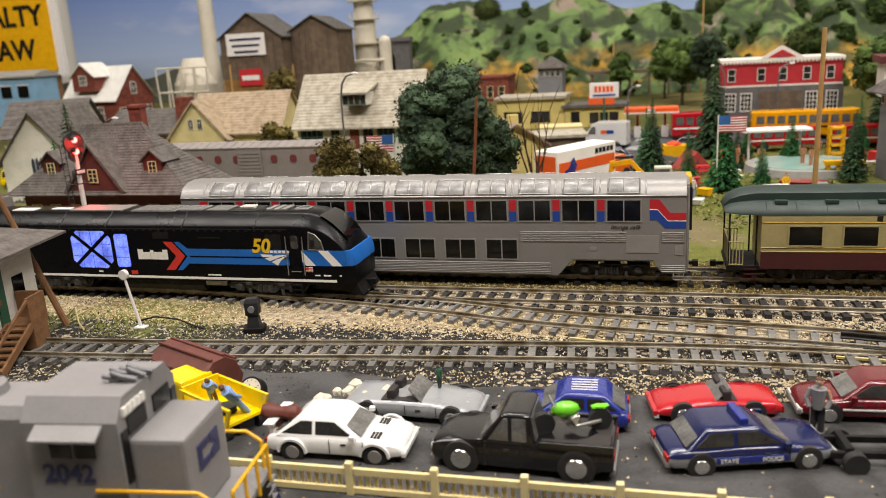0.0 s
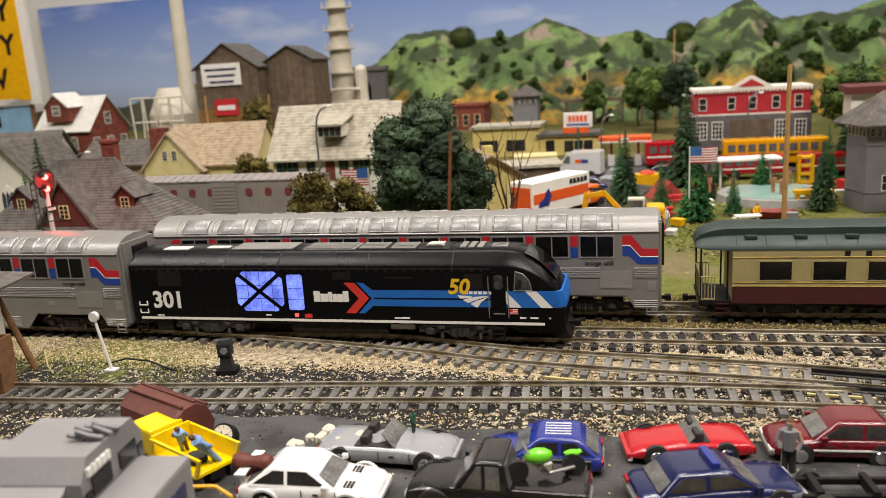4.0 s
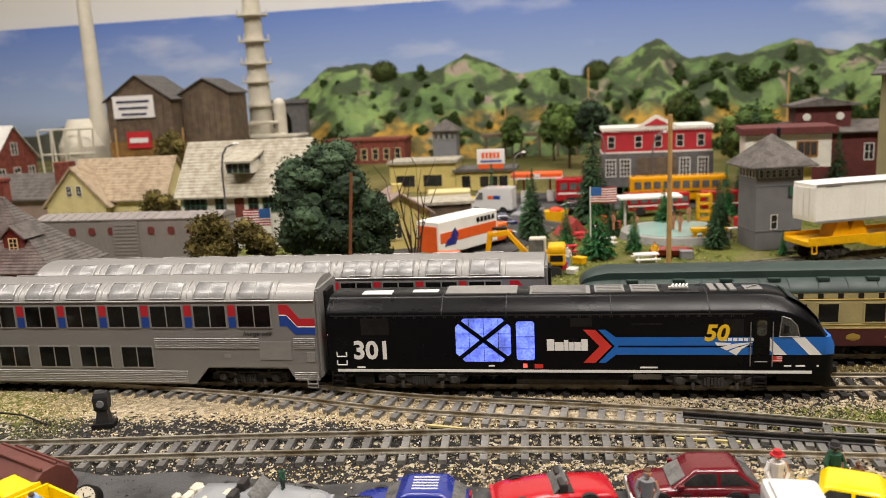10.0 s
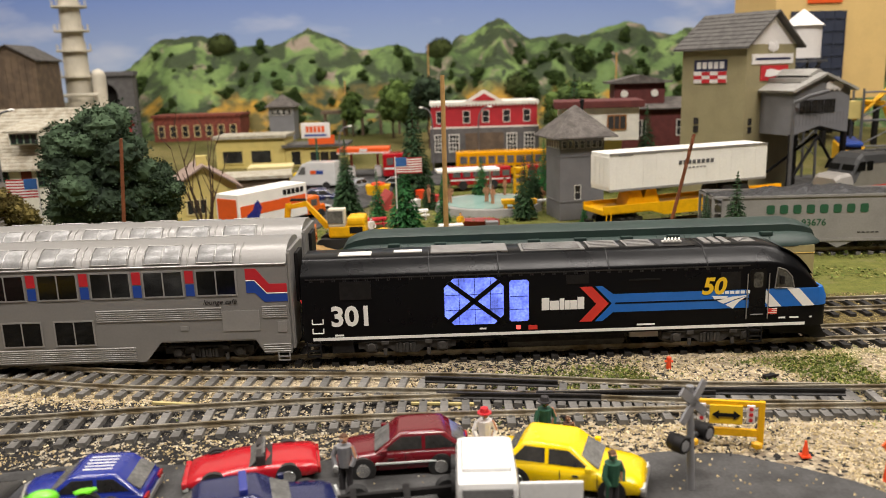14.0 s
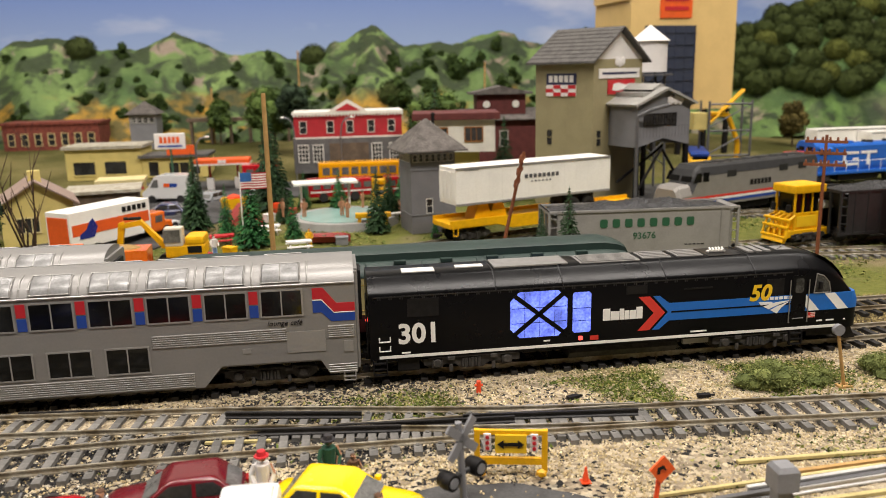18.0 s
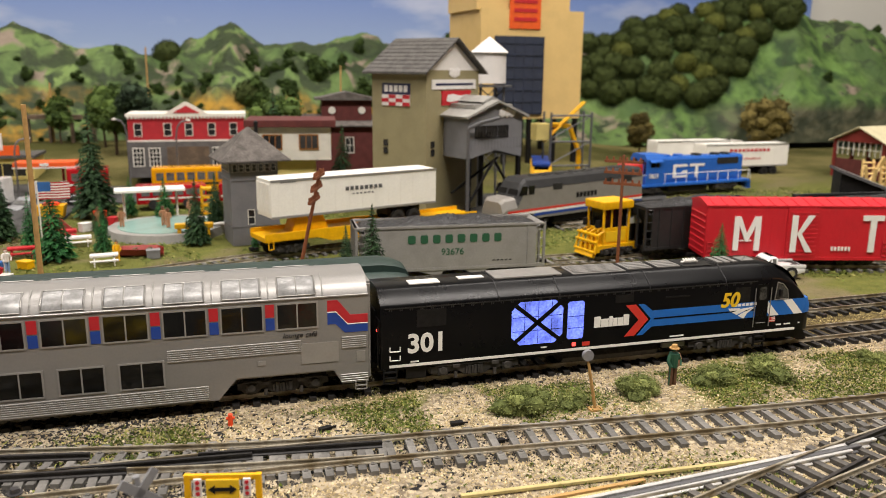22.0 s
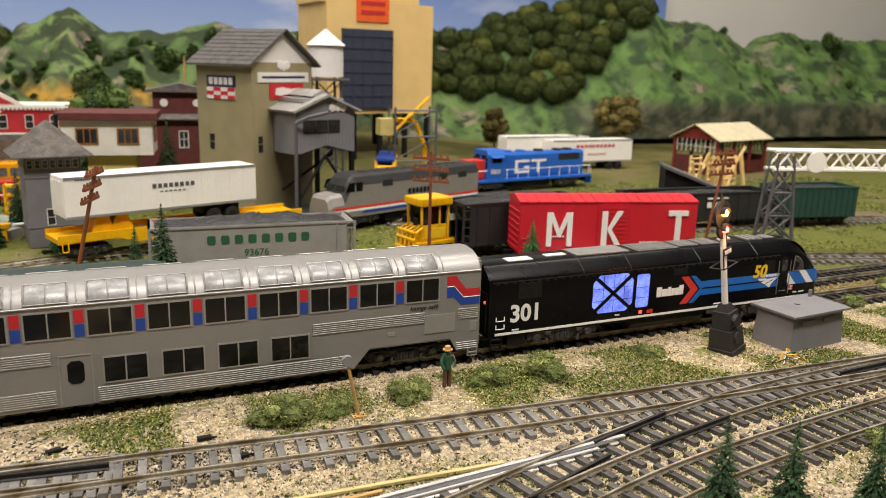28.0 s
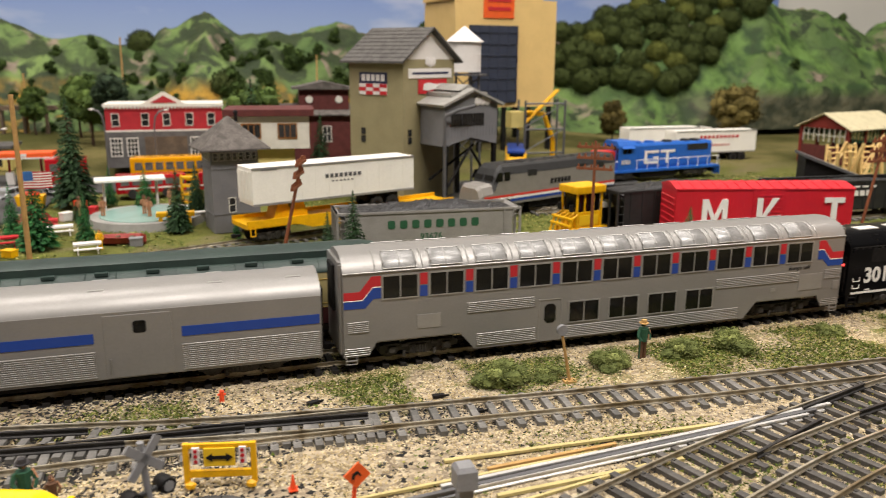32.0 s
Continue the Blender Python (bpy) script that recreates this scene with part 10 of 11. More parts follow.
motor_car(0.232, 0.40, 60, P_WHITE, "white pickup behind the rental truck", L=46, H=17, prof="pickup", group="town cars")
motor_car(0.300, 0.56, 170, P_BLACK, "black car before the red fire engine", L=46, group="town cars")
motor_car(0.178, 0.62, 190, P_YEL, "yellow car at the gas station", L=46, group="town cars")
motor_car(0.255, 0.545, 240, P_SILVER, "silver car by the pump canopy", L=46, group="town cars")


def long_vehicle(x, y, z, rz, L, H, col, label, name, stripes=None, W=24.0):
    t = thing(name, x, y, z, rz, label=label, category="bus" if "bus" in name else "fire engine")
    bm = B()
    box(bm, 0, L, -W / 2, W / 2, 5, H, 2)
    b1 = part("body", bm, col, t)
    n = int(L / 11)
    for k in range(n):
        bm = B()
        box(bm, 5 + k * 11, 13 + k * 11, -W / 2 - 0.3, W / 2 + 0.3, H * 0.58, H * 0.84)
        part("window", bm, M_CARGLASS, b1)
    bm = B()
    box(bm, 2, L - 2, -W / 2 - 0.4, W / 2 + 0.4, H * 0.42, H * 0.48)
    part("stripe", bm, stripes or M_DARK, b1)
    for xx in (16, L - 20):
        for s in (-1, 1):
            bm = B()
            rod(bm, (xx, s * (W / 2 - 4), 5), (xx, s * (W / 2 + 0.3), 5), 5, 5, 16)
            part("wheel", bm, M_TYRE, t, smooth=True)
    return t


long_vehicle(0.372, 0.60, 0.004, 2, 112, 33, paint("bus_yellow", "dd9a08"), "long yellow school bus before the red hall", "school_bus")
long_vehicle(0.285, 0.60, 0.006, 5, 42, 32, P_RED, "red fire engine with white stripe", "fire_engine", M_WHITE)
long_vehicle(0.362, 0.535, 0.002, 8, 70, 24, P_RED, "low red fire engine behind the pool", "fire_engine", M_WHITE)
long_vehicle(0.445, 0.545, 0.002, 0, 52, 24, P_RED, "red fire engine near the playground", "fire_engine", M_WHITE)
# excavator
t = thing("excavator", 0.281, 0.262, 0, 0, label="yellow tracked excavator with its arm reaching down", category="excavator")
for s in (-1, 1):
    bm = B()
    slab(bm, [(-17, 2), (-14, 0), (14, 0), (17, 2), (17, 6), (14, 8), (-14, 8), (-17, 6)], "y", s * 10 - 3.5, s * 10 + 3.5)
    part("crawler_track", bm, M_TYRE, t)
bm = B()
box(bm, -8, 20, -11, 11, 8.5, 18, 1.6)
box(bm, 6, 20, -11, 11, 17, 24, 2.4)
part("body", bm, M_YELLOW, t)
bm = B()
box(bm, -8, 5, -11, -2, 17, 31, 1)
cbx = part("cab", bm, M_CREAMT, t)
bm = B()
box(bm, -8.4, 3.4, -11.4, -1.6, 20, 29.4)
part("cab_window", bm, M_CARGLASS, cbx)
bm = B()
slab(bm, [(-6, 15), (-10, 18), (-26, 36), (-40, 33), (-40, 30), (-26, 32), (-12, 14)], "y", -1, 4)
part("boom", bm, M_YELLOW, t)
bm = B()
slab(bm, [(-38, 35), (-42, 34), (-46, 6), (-43, 4), (-38, 30)], "y", 0, 3)
part("stick", bm, M_YELLOW, t)
bm = B()
slab(bm, [(-46, 8), (-48, 2), (-42, 0.5), (-40, 5)], "y", -4, 7)
part("bucket", bm, M_YELLOW, t)
bm = B()
for a_, b_ in (((-12, 1.5, 17), (-24, 1.5, 28)), ((-26, 1.5, 37), (-38, 1.5, 37))):
    rod(bm, a_, b_, 1.1)
part("hydraulic_ram", bm, M_DARK, t)
bm = B()
box(bm, 8, 18, -11.3, -10.8, 12, 17)
part("mark_plate", bm, M_DARK, t)
t = thing("orange_dump_truck", 0.235, 0.238, 0, 184, label="orange dump truck loaded with tan dirt", category="truck")
bm = B()
slab(bm, [(-30, 8), (10, 8), (14, 20), (-30, 20)], "y", -11, 11)
part("bed", bm, P_ORANGE, t)
bm = B()
ball(bm, (-8, 0, 19), 9, 2, sx=2.0, sz=0.45)
part("dirt_load", bm, M_TANDIRT, t)
bm = B()
box(bm, 15, 34, -9.5, 9.5, 6, 24, 2)
part("cab", bm, P_ORANGE, t)
bm = B()
box(bm, 33.4, 34.4, -8, 8, 15, 22)
box(bm, 20, 29, -10, 10, 15, 22)
part("cab_window", bm, M_CARGLASS, t)
for s in (-1, 1):
    for xx in (-22, -10, 26):
        bm = B()
        rod(bm, (xx, s * 7, 4.8), (xx, s * 10.5, 4.8), 4.8, 4.8, 14)
        part("wheel", bm, M_TYRE, t, smooth=True)

motor_car(-0.42, 0.36, 10, P_YEL, "yellow car parked behind the station", L=56, W=24, H=22, prof="wagon", group="town cars")
motor_car(-0.36, 0.30, 160, P_WHITE, "white car parked beside the station", L=50, H=17, prof="sedan", group="town cars")

motor_car(0.8429, 0.1583, 172, P_WHITE, "white pickup parked beside the red boxcar", L=50, H=17, prof="pickup", wheel_r=4.4, group="town cars")

# ==== lineside and small things ====
M_POLE = mat("pole_reddish_wood", "7c4526", 0.75, vary=0.2, scale=200)
M_TANW = mat("tan_dowel", "b08a52", 0.7, vary=0.15, scale=200)
M_CREAMF = mat("fence_cream", "d6c690", 0.6, vary=0.08)
M_GREYPL = mat("grey_plastic", "7c7c7e", 0.5, vary=0.1)
M_WATER = mat("pool_water", "8fb0a8", 0.12, vary=0.15, scale=40)
M_CONC = mat("pale_concrete", "8f8d88", 0.85, vary=0.15, scale=80)
M_ORNG = mat("cone_orange", "e2491c", 0.5, vary=0.1)
M_GRN3 = mat("coat_green", "23503a", 0.7, vary=0.15)
M_LBLUE = mat("overall_blue", "7f9cc8", 0.7, vary=0.1)
M_JEAN = mat("trouser_dark", "2d2a2c", 0.8, vary=0.15)
M_BRN = mat("trouser_brown", "5a3d28", 0.8, vary=0.15)
M_AMBER = mat("amber_lamp", (1.0, 0.42, 0.06), 0.2, glow=20.0, vary=0.02)
M_REDGLOW = mat("red_lamp", (1.0, 0.06, 0.05), 0.2, glow=16.0, vary=0.02)

# asphalt lot under the parked cars, street in the town
verts, faces = [], []
n = 60
for k in range(n + 1):
    x = 0.06 + k * (0.50 - 0.06) / n
    far = -0.088 + 0.008 * noise.noise(Vector((x * 22, 0, 0))) + 0.003 * noise.noise(Vector((x * 90, 3, 0))) - (0.03 * max(0, (x - 0.455) / 0.045) ** 2)
    verts += [(x, far, 0.0009), (x, -0.26, 0.0009), (x, far - 0.0005, -0.002), (x, -0.26, -0.002)]
for k in range(n):
    a, b_ = 4 * k, 4 * k + 4
    faces += [(a, a + 1, b_ + 1, b_), (a, b_, b_ + 2, a + 2)]
tagged(new("parking_lot", numpy_mesh("parking_lot", verts, faces, M_ASPH)), "worn grey asphalt lot under the parked cars", "pavement", kind="structure")
for nm, pts, lb in (("street", [(0.13, 0.33), (0.24, 0.30), (0.30, 0.50), (0.30, 0.68), (0.13, 0.68), (0.15, 0.45)], "grey asphalt town street by the gas station"), ("bus_road", [(0.30, 0.57), (0.52, 0.57), (0.52, 0.64), (0.30, 0.66)], "grey asphalt road before the red hall"), ("tipple_yard", [(0.60, 0.36), (0.92, 0.42), (1.0, 0.60), (0.75, 0.56), (0.60, 0.44)], "dark cinder yard round the coal tipple")):
    bm = B()
    slab(bm, [(x / MM, y / MM) for x, y in pts], "z", -3, 1.3)
    ob = part(nm, bm, M_ASPH)
    for v in ob.data.vertices:
        v.co.z += ground_height(v.co.x, v.co.y)
    tagged(ob, lb, "road", kind="structure")


def figure(x, y, z, rz, coat, legs, label, hat=None, h=20.0, lying=False, rx=0.0):
    """A painted miniature figure: one plain mesh."""
    bm = B()
    mats = [coat, legs, M_SKIN, hat or M_BRN]
    done = 0

    def mark(i):
        nonlocal done
        bm.faces.ensure_lookup_table()
        for f in bm.faces[done:]:
            f.material_index = i
        done = len(bm.faces)
    k = h / 20
    for s in (-1, 1):
        rod(bm, (s * 1.3 * k, 0, 0), (s * 1.1 * k, 0, 9.5 * k), 1.0 * k, 1.25 * k, 8)
    mark(1)
    rod(bm, (0, 0, 9 * k), (0, 0, 16 * k), 2.0 * k, 2.5 * k, 10)
    for s in (-1, 1):
        tube(bm, [(s * 2.5 * k, 0, 15.6 * k), (s * 3.6 * k, -0.5 * k, 12.4 * k), (s * 2.6 * k, -1.6 * k, 9.8 * k)], 0.85 * k, 7)
    mark(0)
    ball(bm, (0, 0, 18.0 * k), 1.6 * k, 1)
    mark(2)
    if hat:
        rod(bm, (0, 0, 18.6 * k), (0, 0, 20.4 * k), 1.7 * k, 1.3 * k, 10)
        rod(bm, (0, 0, 18.5 * k), (0, 0, 18.9 * k), 2.5 * k, 2.4 * k, 10)
    else:
        ball(bm, (0, 0.3 * k, 18.6 * k), 1.55 * k, 1)
    mark(3)
    bmesh.ops.scale(bm, vec=(MM, MM, MM), verts=bm.verts)
    me = bpy.data.meshes.new("figurine")
    bm.to_mesh(me)
    bm.free()
    for m in mats:
        me.materials.append(m)
    ob = new("figurine", me)
    ob.matrix_world = pose(x, y, z, rx, 0, rz)
    return tagged(ob, label, "figurine", "figurines")


figure(0.668, -0.0105, 0, 10, M_GRN3, M_BRN, "figurine in green jacket and tan hat by the track", M_TANW, 20)
figure(0.3325, -0.1065, 0, -10, M_GREYPL, M_JEAN, "figurine in grey shirt beside the dark red car", None, 20)
figure(0.3775, -0.0905, 0, 0, M_SIGNW, M_JEAN, "figurine with red cap behind the white truck", M_SIGNR, 20)
figure(0.3985, -0.0825, 0, 20, M_GRN3, M_JEAN, "figurine in green coat behind the yellow car", M_JEAN, 20)
figure(0.4065, -0.0825, 0, 20, M_BRN, M_JEAN, "small dark figurine behind the yellow car", None, 13)
figure(0.414, -0.1215, 0, 30, M_GRN3, M_JEAN, "figurine in green sweater before the yellow car", None, 20)
figure(0.1393, -0.1365, 0.0075, 160, M_LBLUE, M_LBLUE, "figurine in blue overalls leaning in the truck bed", None, 17, rx=-35)
figure(0.1228, -0.131, 0.0075, 200, M_LBLUE, M_BRN, "figurine in pale shirt in the yellow truck", None, 14, rx=-30)
figure(0.204, -0.1085, 0.0075, 90, M_GRN3, M_JEAN, "figurine in green seated in the silver car", None, 10)
figure(0.374, 0.306, 0, 0, M_YELLOW, M_YELLOW, "figurine in yellow sitting by the picnic table", None, 16)
for k, (x, y, c) in enumerate(((0.365, 0.405, M_SKIN), (0.405, 0.393, M_SKIN), (0.345, 0.41, M_SKIN), (0.455, 0.43, M_SKIN), (0.40, 0.405, M_SKIN), (0.42, 0.445, M_SKIN), (0.435, 0.36, M_SIGNW))):
    figure(x, y, 0.008 if k not in (3, 6) else 0.0, k * 50, c, c, "bather figurine beside the round pool", M_BRN, 17)
figure(0.302, 0.285, 0, 40, M_SIGNW, M_LBLUE, "figurine in white shirt near the excavator", None, 18)
figure(0.192, 0.215, 0, 40, M_YELLOW, M_JEAN, "figurine in yellow vest behind the siding", None, 18)
figure(0.205, 0.21, 0, 0, M_SIGNW, M_LBLUE, "figurine in white shirt behind the siding", None, 18)

# --- cream picket fence along the lot ---
t = thing("picket_fence", 0.1400, -0.1722, 0, 2.0, label="cream plastic picket fence along the lot", category="fence")
for k in range(9):
    bm = B()
    box(bm, k * 26.6 - 1.1, k * 26.6 + 1.1, -1.1, 1.1, -1, 11.5, 0.2)
    part("post", bm, M_CREAMF, t)
    if k < 8:
        for z0, z1 in ((1.4, 3.2), (7.6, 9.6)):
            bm = B()
            box(bm, k * 26.6 + 1.2, k * 26.6 + 25.4, -0.6, 0.6, z0, z1)
            part("rail", bm, M_CREAMF, t)
        for j in range(9):
            bm = B()
            box(bm, k * 26.6 + 2.4 + j * 2.5, k * 26.6 + 3.6 + j * 2.5, 0.6, 1.3, 0.4, 9.2)
            part("picket", bm, M_CREAMF, t)


# --- poles ---
def pole(x, y, lean, h, material, label, arms=0, r=1.3, name="pole", rz=0.0):
    tc, ts = math.cos(radians(rz)), math.sin(radians(rz))
    t = thing(name, x, y, 0, 0, label=label, category="pole")
    bm = B()
    rod(bm, (0, 0, -1), (lean, 0, h), r, r * 0.75, 10)
    part("shaft", bm, material, t, smooth=True)
    for k in range(arms):
        f = 0.95 - k * 0.085
        z, c = h * f, lean * f
        bm = B()
        box(bm, -13, 13, -0.9, 0.9, z - 0.9, z + 0.9)
        bmesh.ops.transform(bm, matrix=Matrix.Translation((c, 0, 0)) @ Matrix.Rotation(radians(rz), 4, "Z"), verts=bm.verts)
        a_ = part("crossarm", bm, material, t)
        for j in range(6):
            bm = B()
            xx = -11.5 + j * 4.6
            rod(bm, (c + xx * tc, xx * ts, z + 0.8), (c + xx * tc, xx * ts, z + 3.2), 0.9, 0.6, 8)
            part("insulator", bm, material, a_)
    return t


pole(0.3640, 0.118, 0.5, 128, M_TANW, "tall plain tan wooden pole in the park", r=1.6)
pole(0.1465, 0.176, 8, 94, M_POLE, "leaning reddish brown pole before the dark tree", r=1.4)
pole(0.497, 0.151, 20, 88, M_POLE, "leaning telegraph pole with three crossarms", 3, name="telegraph_pole", rz=72)
pole(0.726, 0.166, 0, 91, M_POLE, "telegraph pole with three crossarms by the hopper", 3, name="telegraph_pole", rz=-38)
pole(0.950, 0.150, 16, 92, M_POLE, "leaning telegraph pole near the red boxcar", 3, name="telegraph_pole", rz=10)
for x, y, h in ((0.33, 1.01, 175), (0.62, 0.9, 150), (-0.30, 0.62, 120), (0.19, 1.0, 120), (-0.24, 0.69, 115)):
    pole(x, y, 2, h, M_TANW, "thin tan wooden pole near the town houses", r=1.6)


def goose_lamp(x, y, h, rz, label):
    t = thing("street_lamp", x, y, 0, rz, label=label, category="street lamp")
    bm = B()
    tube(bm, [(0, 0, 0), (0, 0, h * 0.8), (2, 0, h * 0.92), (6, 0, h * 0.98), (13, 0, h)], 0.9, 8)
    part("post", bm, M_STEELG, t, smooth=True)
    bm = B()
    ball(bm, (14, 0, h), 2.2, 1, sx=1.6, sz=0.6)
    part("lamp_head", bm, M_SIGNW, t, smooth=True)
    return t


goose_lamp(-0.005, 0.31, 110, 20, "grey gooseneck street lamp before the white house")
goose_lamp(-0.205, 0.232, 84, 10, "grey gooseneck street lamp behind the station")
goose_lamp(0.235, 0.60, 70, 30, "grey gooseneck street lamp at the gas station")
goose_lamp(0.345, 0.63, 88, 160, "grey gooseneck street lamp by the red hall")
goose_lamp(0.40, 0.605, 88, 10, "grey gooseneck street lamp by the school bus")

M_FSTR = mat("flag_red", "a8242c", 0.75, vary=0.08)
M_FBLU = mat("flag_blue", "2d5f9e", 0.75, vary=0.08)


def flag(x, y, h, side, label, w=22.0, fh=13.0):
    t = thing("flag", x, y, 0, 4, label=label, category="flag")
    bm = B()
    rod(bm, (0, 0, 0), (0, 0, h), 0.6, 0.5, 8)
    part("flagpole", bm, M_SIGNW, t)

    def wave(u):
        return 1.1 * math.sin(u * 0.35)
    for k in range(13):
        bm = B()
        z0 = h - 1 - fh + k * fh / 13
        rings = []
        for j in range(9):
            u = j * w / 8
            yv = wave(u)
            rings.append([(side * u, yv - 0.15, z0), (side * u, yv + 0.15, z0), (side * u, yv + 0.15, z0 + fh / 13), (side * u, yv - 0.15, z0 + fh / 13)])
        loft(bm, rings)
        part("stripe", bm, M_FSTR if k % 2 == 0 else M_WHITE, t)
    bm = B()
    rings = []
    for j in range(5):
        u = j * w * 0.42 / 4
        yv = wave(u)
        rings.append([(side * u, yv - 0.35, h - 1 - fh * 0.54), (side * u, yv + 0.35, h - 1 - fh * 0.54), (side * u, yv + 0.35, h - 0.9), (side * u, yv - 0.35, h - 0.9)])
    loft(bm, rings)
    part("canton", bm, M_FBLU, t)
    return t


flag(0.0805, 0.205, 67, -1, "national flag with red and white stripes on pole")
flag(0.3215, 0.31, 63, 1, "national flag flying beside the fir tree")
flag(0.418, 0.66, 84, 1, "faded national flag at the red hall", 16, 22)

# --- bare twig tree ---
t = thing("bare_tree", 0.182, 0.245, 0, 0, label="bare brown twig tree behind the coaches", category="tree")
rs = np.random.RandomState(21)
bm = B()
for k in range(7):
    a = rs.uniform(0, 6.28)
    p = Vector((rs.uniform(-2, 2), rs.uniform(-2, 2), 0))
    d = Vector((math.cos(a) * 0.25, math.sin(a) * 0.25, 1))
    hgt = rs.uniform(60, 100)
    for j in range(4):
        q = p + d * hgt / 4 + Vector((rs.uniform(-3, 3), rs.uniform(-3, 3), 0))
        rod(bm, p, q, 1.1 * (1 - j * 0.22), 1.1 * (0.78 - j * 0.22), 6)
        if j > 0:
            rod(bm, q, q + Vector((rs.uniform(-12, 12), rs.uniform(-8, 8), rs.uniform(10, 22))), 0.45, 0.15, 5)
        p = q
part("branch", bm, M_BARK, t)


# --- colour light signals ---
def mast_signal(x, y, rz, h, label, ladder_side, lens, hood=3.4):
    t = thing("railway_signal", x, y, 0, rz, label=label, category="signal")
    bm = B()
    box(bm, -7.5, 7.5, -7.5, 7.5, -1, 3, 0.5)
    loft(bm, [[(sx * a, sy * a, z) for sx, sy in ((-1, -1), (1, -1), (1, 1), (-1, 1))] for z, a in ((3, 6.8), (14, 6.2), (14.1, 5.4), (24, 4.8), (24.1, 4.0), (28, 2.4))])
    part("base_case", bm, M_CHAR, t)
    for z in (9, 19):
        bm = B()
        rod(bm, (0, -7.4, z), (0, -4, z), 3.4, 3.4, 16)
        part("base_door", bm, M_CHAR, t)
    bm = B()
    rod(bm, (0, 0, 27), (0, 0, h - 14), 1.7, 1.5, 12)
    part("mast", bm, M_SIGNW, t, "white signal mast", smooth=True)
    bm = B()
    rod(bm, (0, -0.8, h - 8), (0, 0.8, h - 8), 7.6, 7.6, 22)
    rod(bm, (0, -0.8, h - 16), (0, 0.8, h - 16), 5.2, 5.2, 22)
    part("target", bm, M_CHAR, t, "black oval signal target")
    for k, (z, lm) in enumerate(lens):
        bm = B()
        ball(bm, (0, -1.4, h + z), 2.1, 2)
        ln = part("lens", bm, lm, t)
        bm = B()
        arc = [math.pi * q / 10 for q in range(11)]
        slab(bm, [(3.3 * math.cos(a), h + z + 3.3 * math.sin(a)) for a in arc] + [(2.8 * math.cos(a), h + z + 2.8 * math.sin(a)) for a in arc[::-1]], "y", -hood, -0.7)
        part("visor", bm, M_CHAR, ln)
    bm = B()
    rod(bm, (0, 0, h - 3), (0, 0, h + 4), 1.4, 0.3, 10)
    part("finial", bm, M_CHAR, t)
    bm = B()
    ladder(bm, ladder_side * 7, 3, 0, h - 8, 3.6, 20, 0.3)
    part("ladder", bm, M_CHAR, t)
    bm = B()
    tube(bm, [(-7, -4, h - 36), (7, -4, h - 36), (7, 4, h - 36), (-7, 4, h - 36), (-7, -4, h - 36)], 0.4)
    tube(bm, [(-7, -4, h - 36), (-7, -4, h - 26)], 0.4)
    part("platform_rail", bm, M_CHAR, t)
    bm = B()
    box(bm, -4, 4, -2.6, -2.0, h - 30, h - 26)
    part("number_plate", bm, M_CHAR, t)
    bm = B()
    for k in range(4):
        box(bm, -3 + k * 1.6, -1.8 + k * 1.6, -2.9, -2.6, h - 29, h - 27)
    part("plate_bar", bm, M_SIGNW, t)
    return t


sg = mast_signal(0.834, -0.013, 20, 86, "black and white mast signal with lit lamps by the track", 1, ((-7, M_AMBER), (-16, M_REDGLOW)))
sg.matrix_world = pose(0.834, -0.013, 0, 0, -10, 0) @ pose(0, 0, 0, 0, 0, 20)
mast_signal(-0.1105, 0.0865, 76, 88, "mast signal showing red beside the station", -1, ((-6, M_REDGLOW), (-14, M_REDGLOW)), 5.0)
for nm, co, e, c in (("red_signal_glow", (-0.1005, 0.084, 0.080), 0.035, (1.0, 0.05, 0.04)), ("amber_signal_glow", (0.8185, -0.0265, 0.077), 0.03, (1.0, 0.4, 0.1))):
    ld = bpy.data.lights.new(nm, "POINT")
    ld.energy, ld.color, ld.shadow_soft_size = e, c, 0.003
    new(nm, ld).location = co

# --- relay box ---
t = thing("relay_box", 0.885, -0.0125, 0, 6, label="grey relay cabinet with overhanging flat roof", category="cabinet")
bm = B()
loft(bm, [[(sx * a, sy * b_, z) for sx, sy in ((-1, -1), (1, -1), (1, 1), (-1, 1))] for z, a, b_ in ((-1, 22, 13), (20, 20.5, 12))])
part("body", bm, M_GREYW, t)
bm = B()
loft(bm, [[(sx * a, sy * b_, z) for sx, sy in ((-1, -1), (1, -1), (1, 1), (-1, 1))] for z, a, b_ in ((20, 23.5, 15), (21.2, 23.5, 15), (23, 19, 10.5))])
part("roof", bm, M_GREYW, t)
for k, u in enumerate((-9, 9)):
    bm = B()
    box(bm, u - 5, u + 5, -12.9, -12.2, 14.5, 17, 0.2)
    part("vent", bm, M_GREYW, t)
bm = B()
rod(bm, (15, 6, 22), (15, 6, 27), 1.2, 1.0, 10)
rod(bm, (-6, -2, 22.6), (-6, -2, 23.6), 1.6, 1.6, 10)
part("roof_vent", bm, M_GREYW, t)
t = thing("signal_wires", 0.853, -0.038, 0, 0, label="loose yellow and green wires beside the relay cabinet", category="wires")
for k in range(5):
    bm = B()
    rr = np.random.RandomState(k)
    tube(bm, [(rr.uniform(-10, 0) + j * 3, rr.uniform(-3, 3), max(0.2, 6 * math.sin(j * 0.7) + rr.uniform(-1, 1))) for j in range(6)], 0.3, 5)
    part("wire", bm, (M_YELLOW, M_GRN, M_SIGNW, M_YELLOW, M_GRN)[k], t)

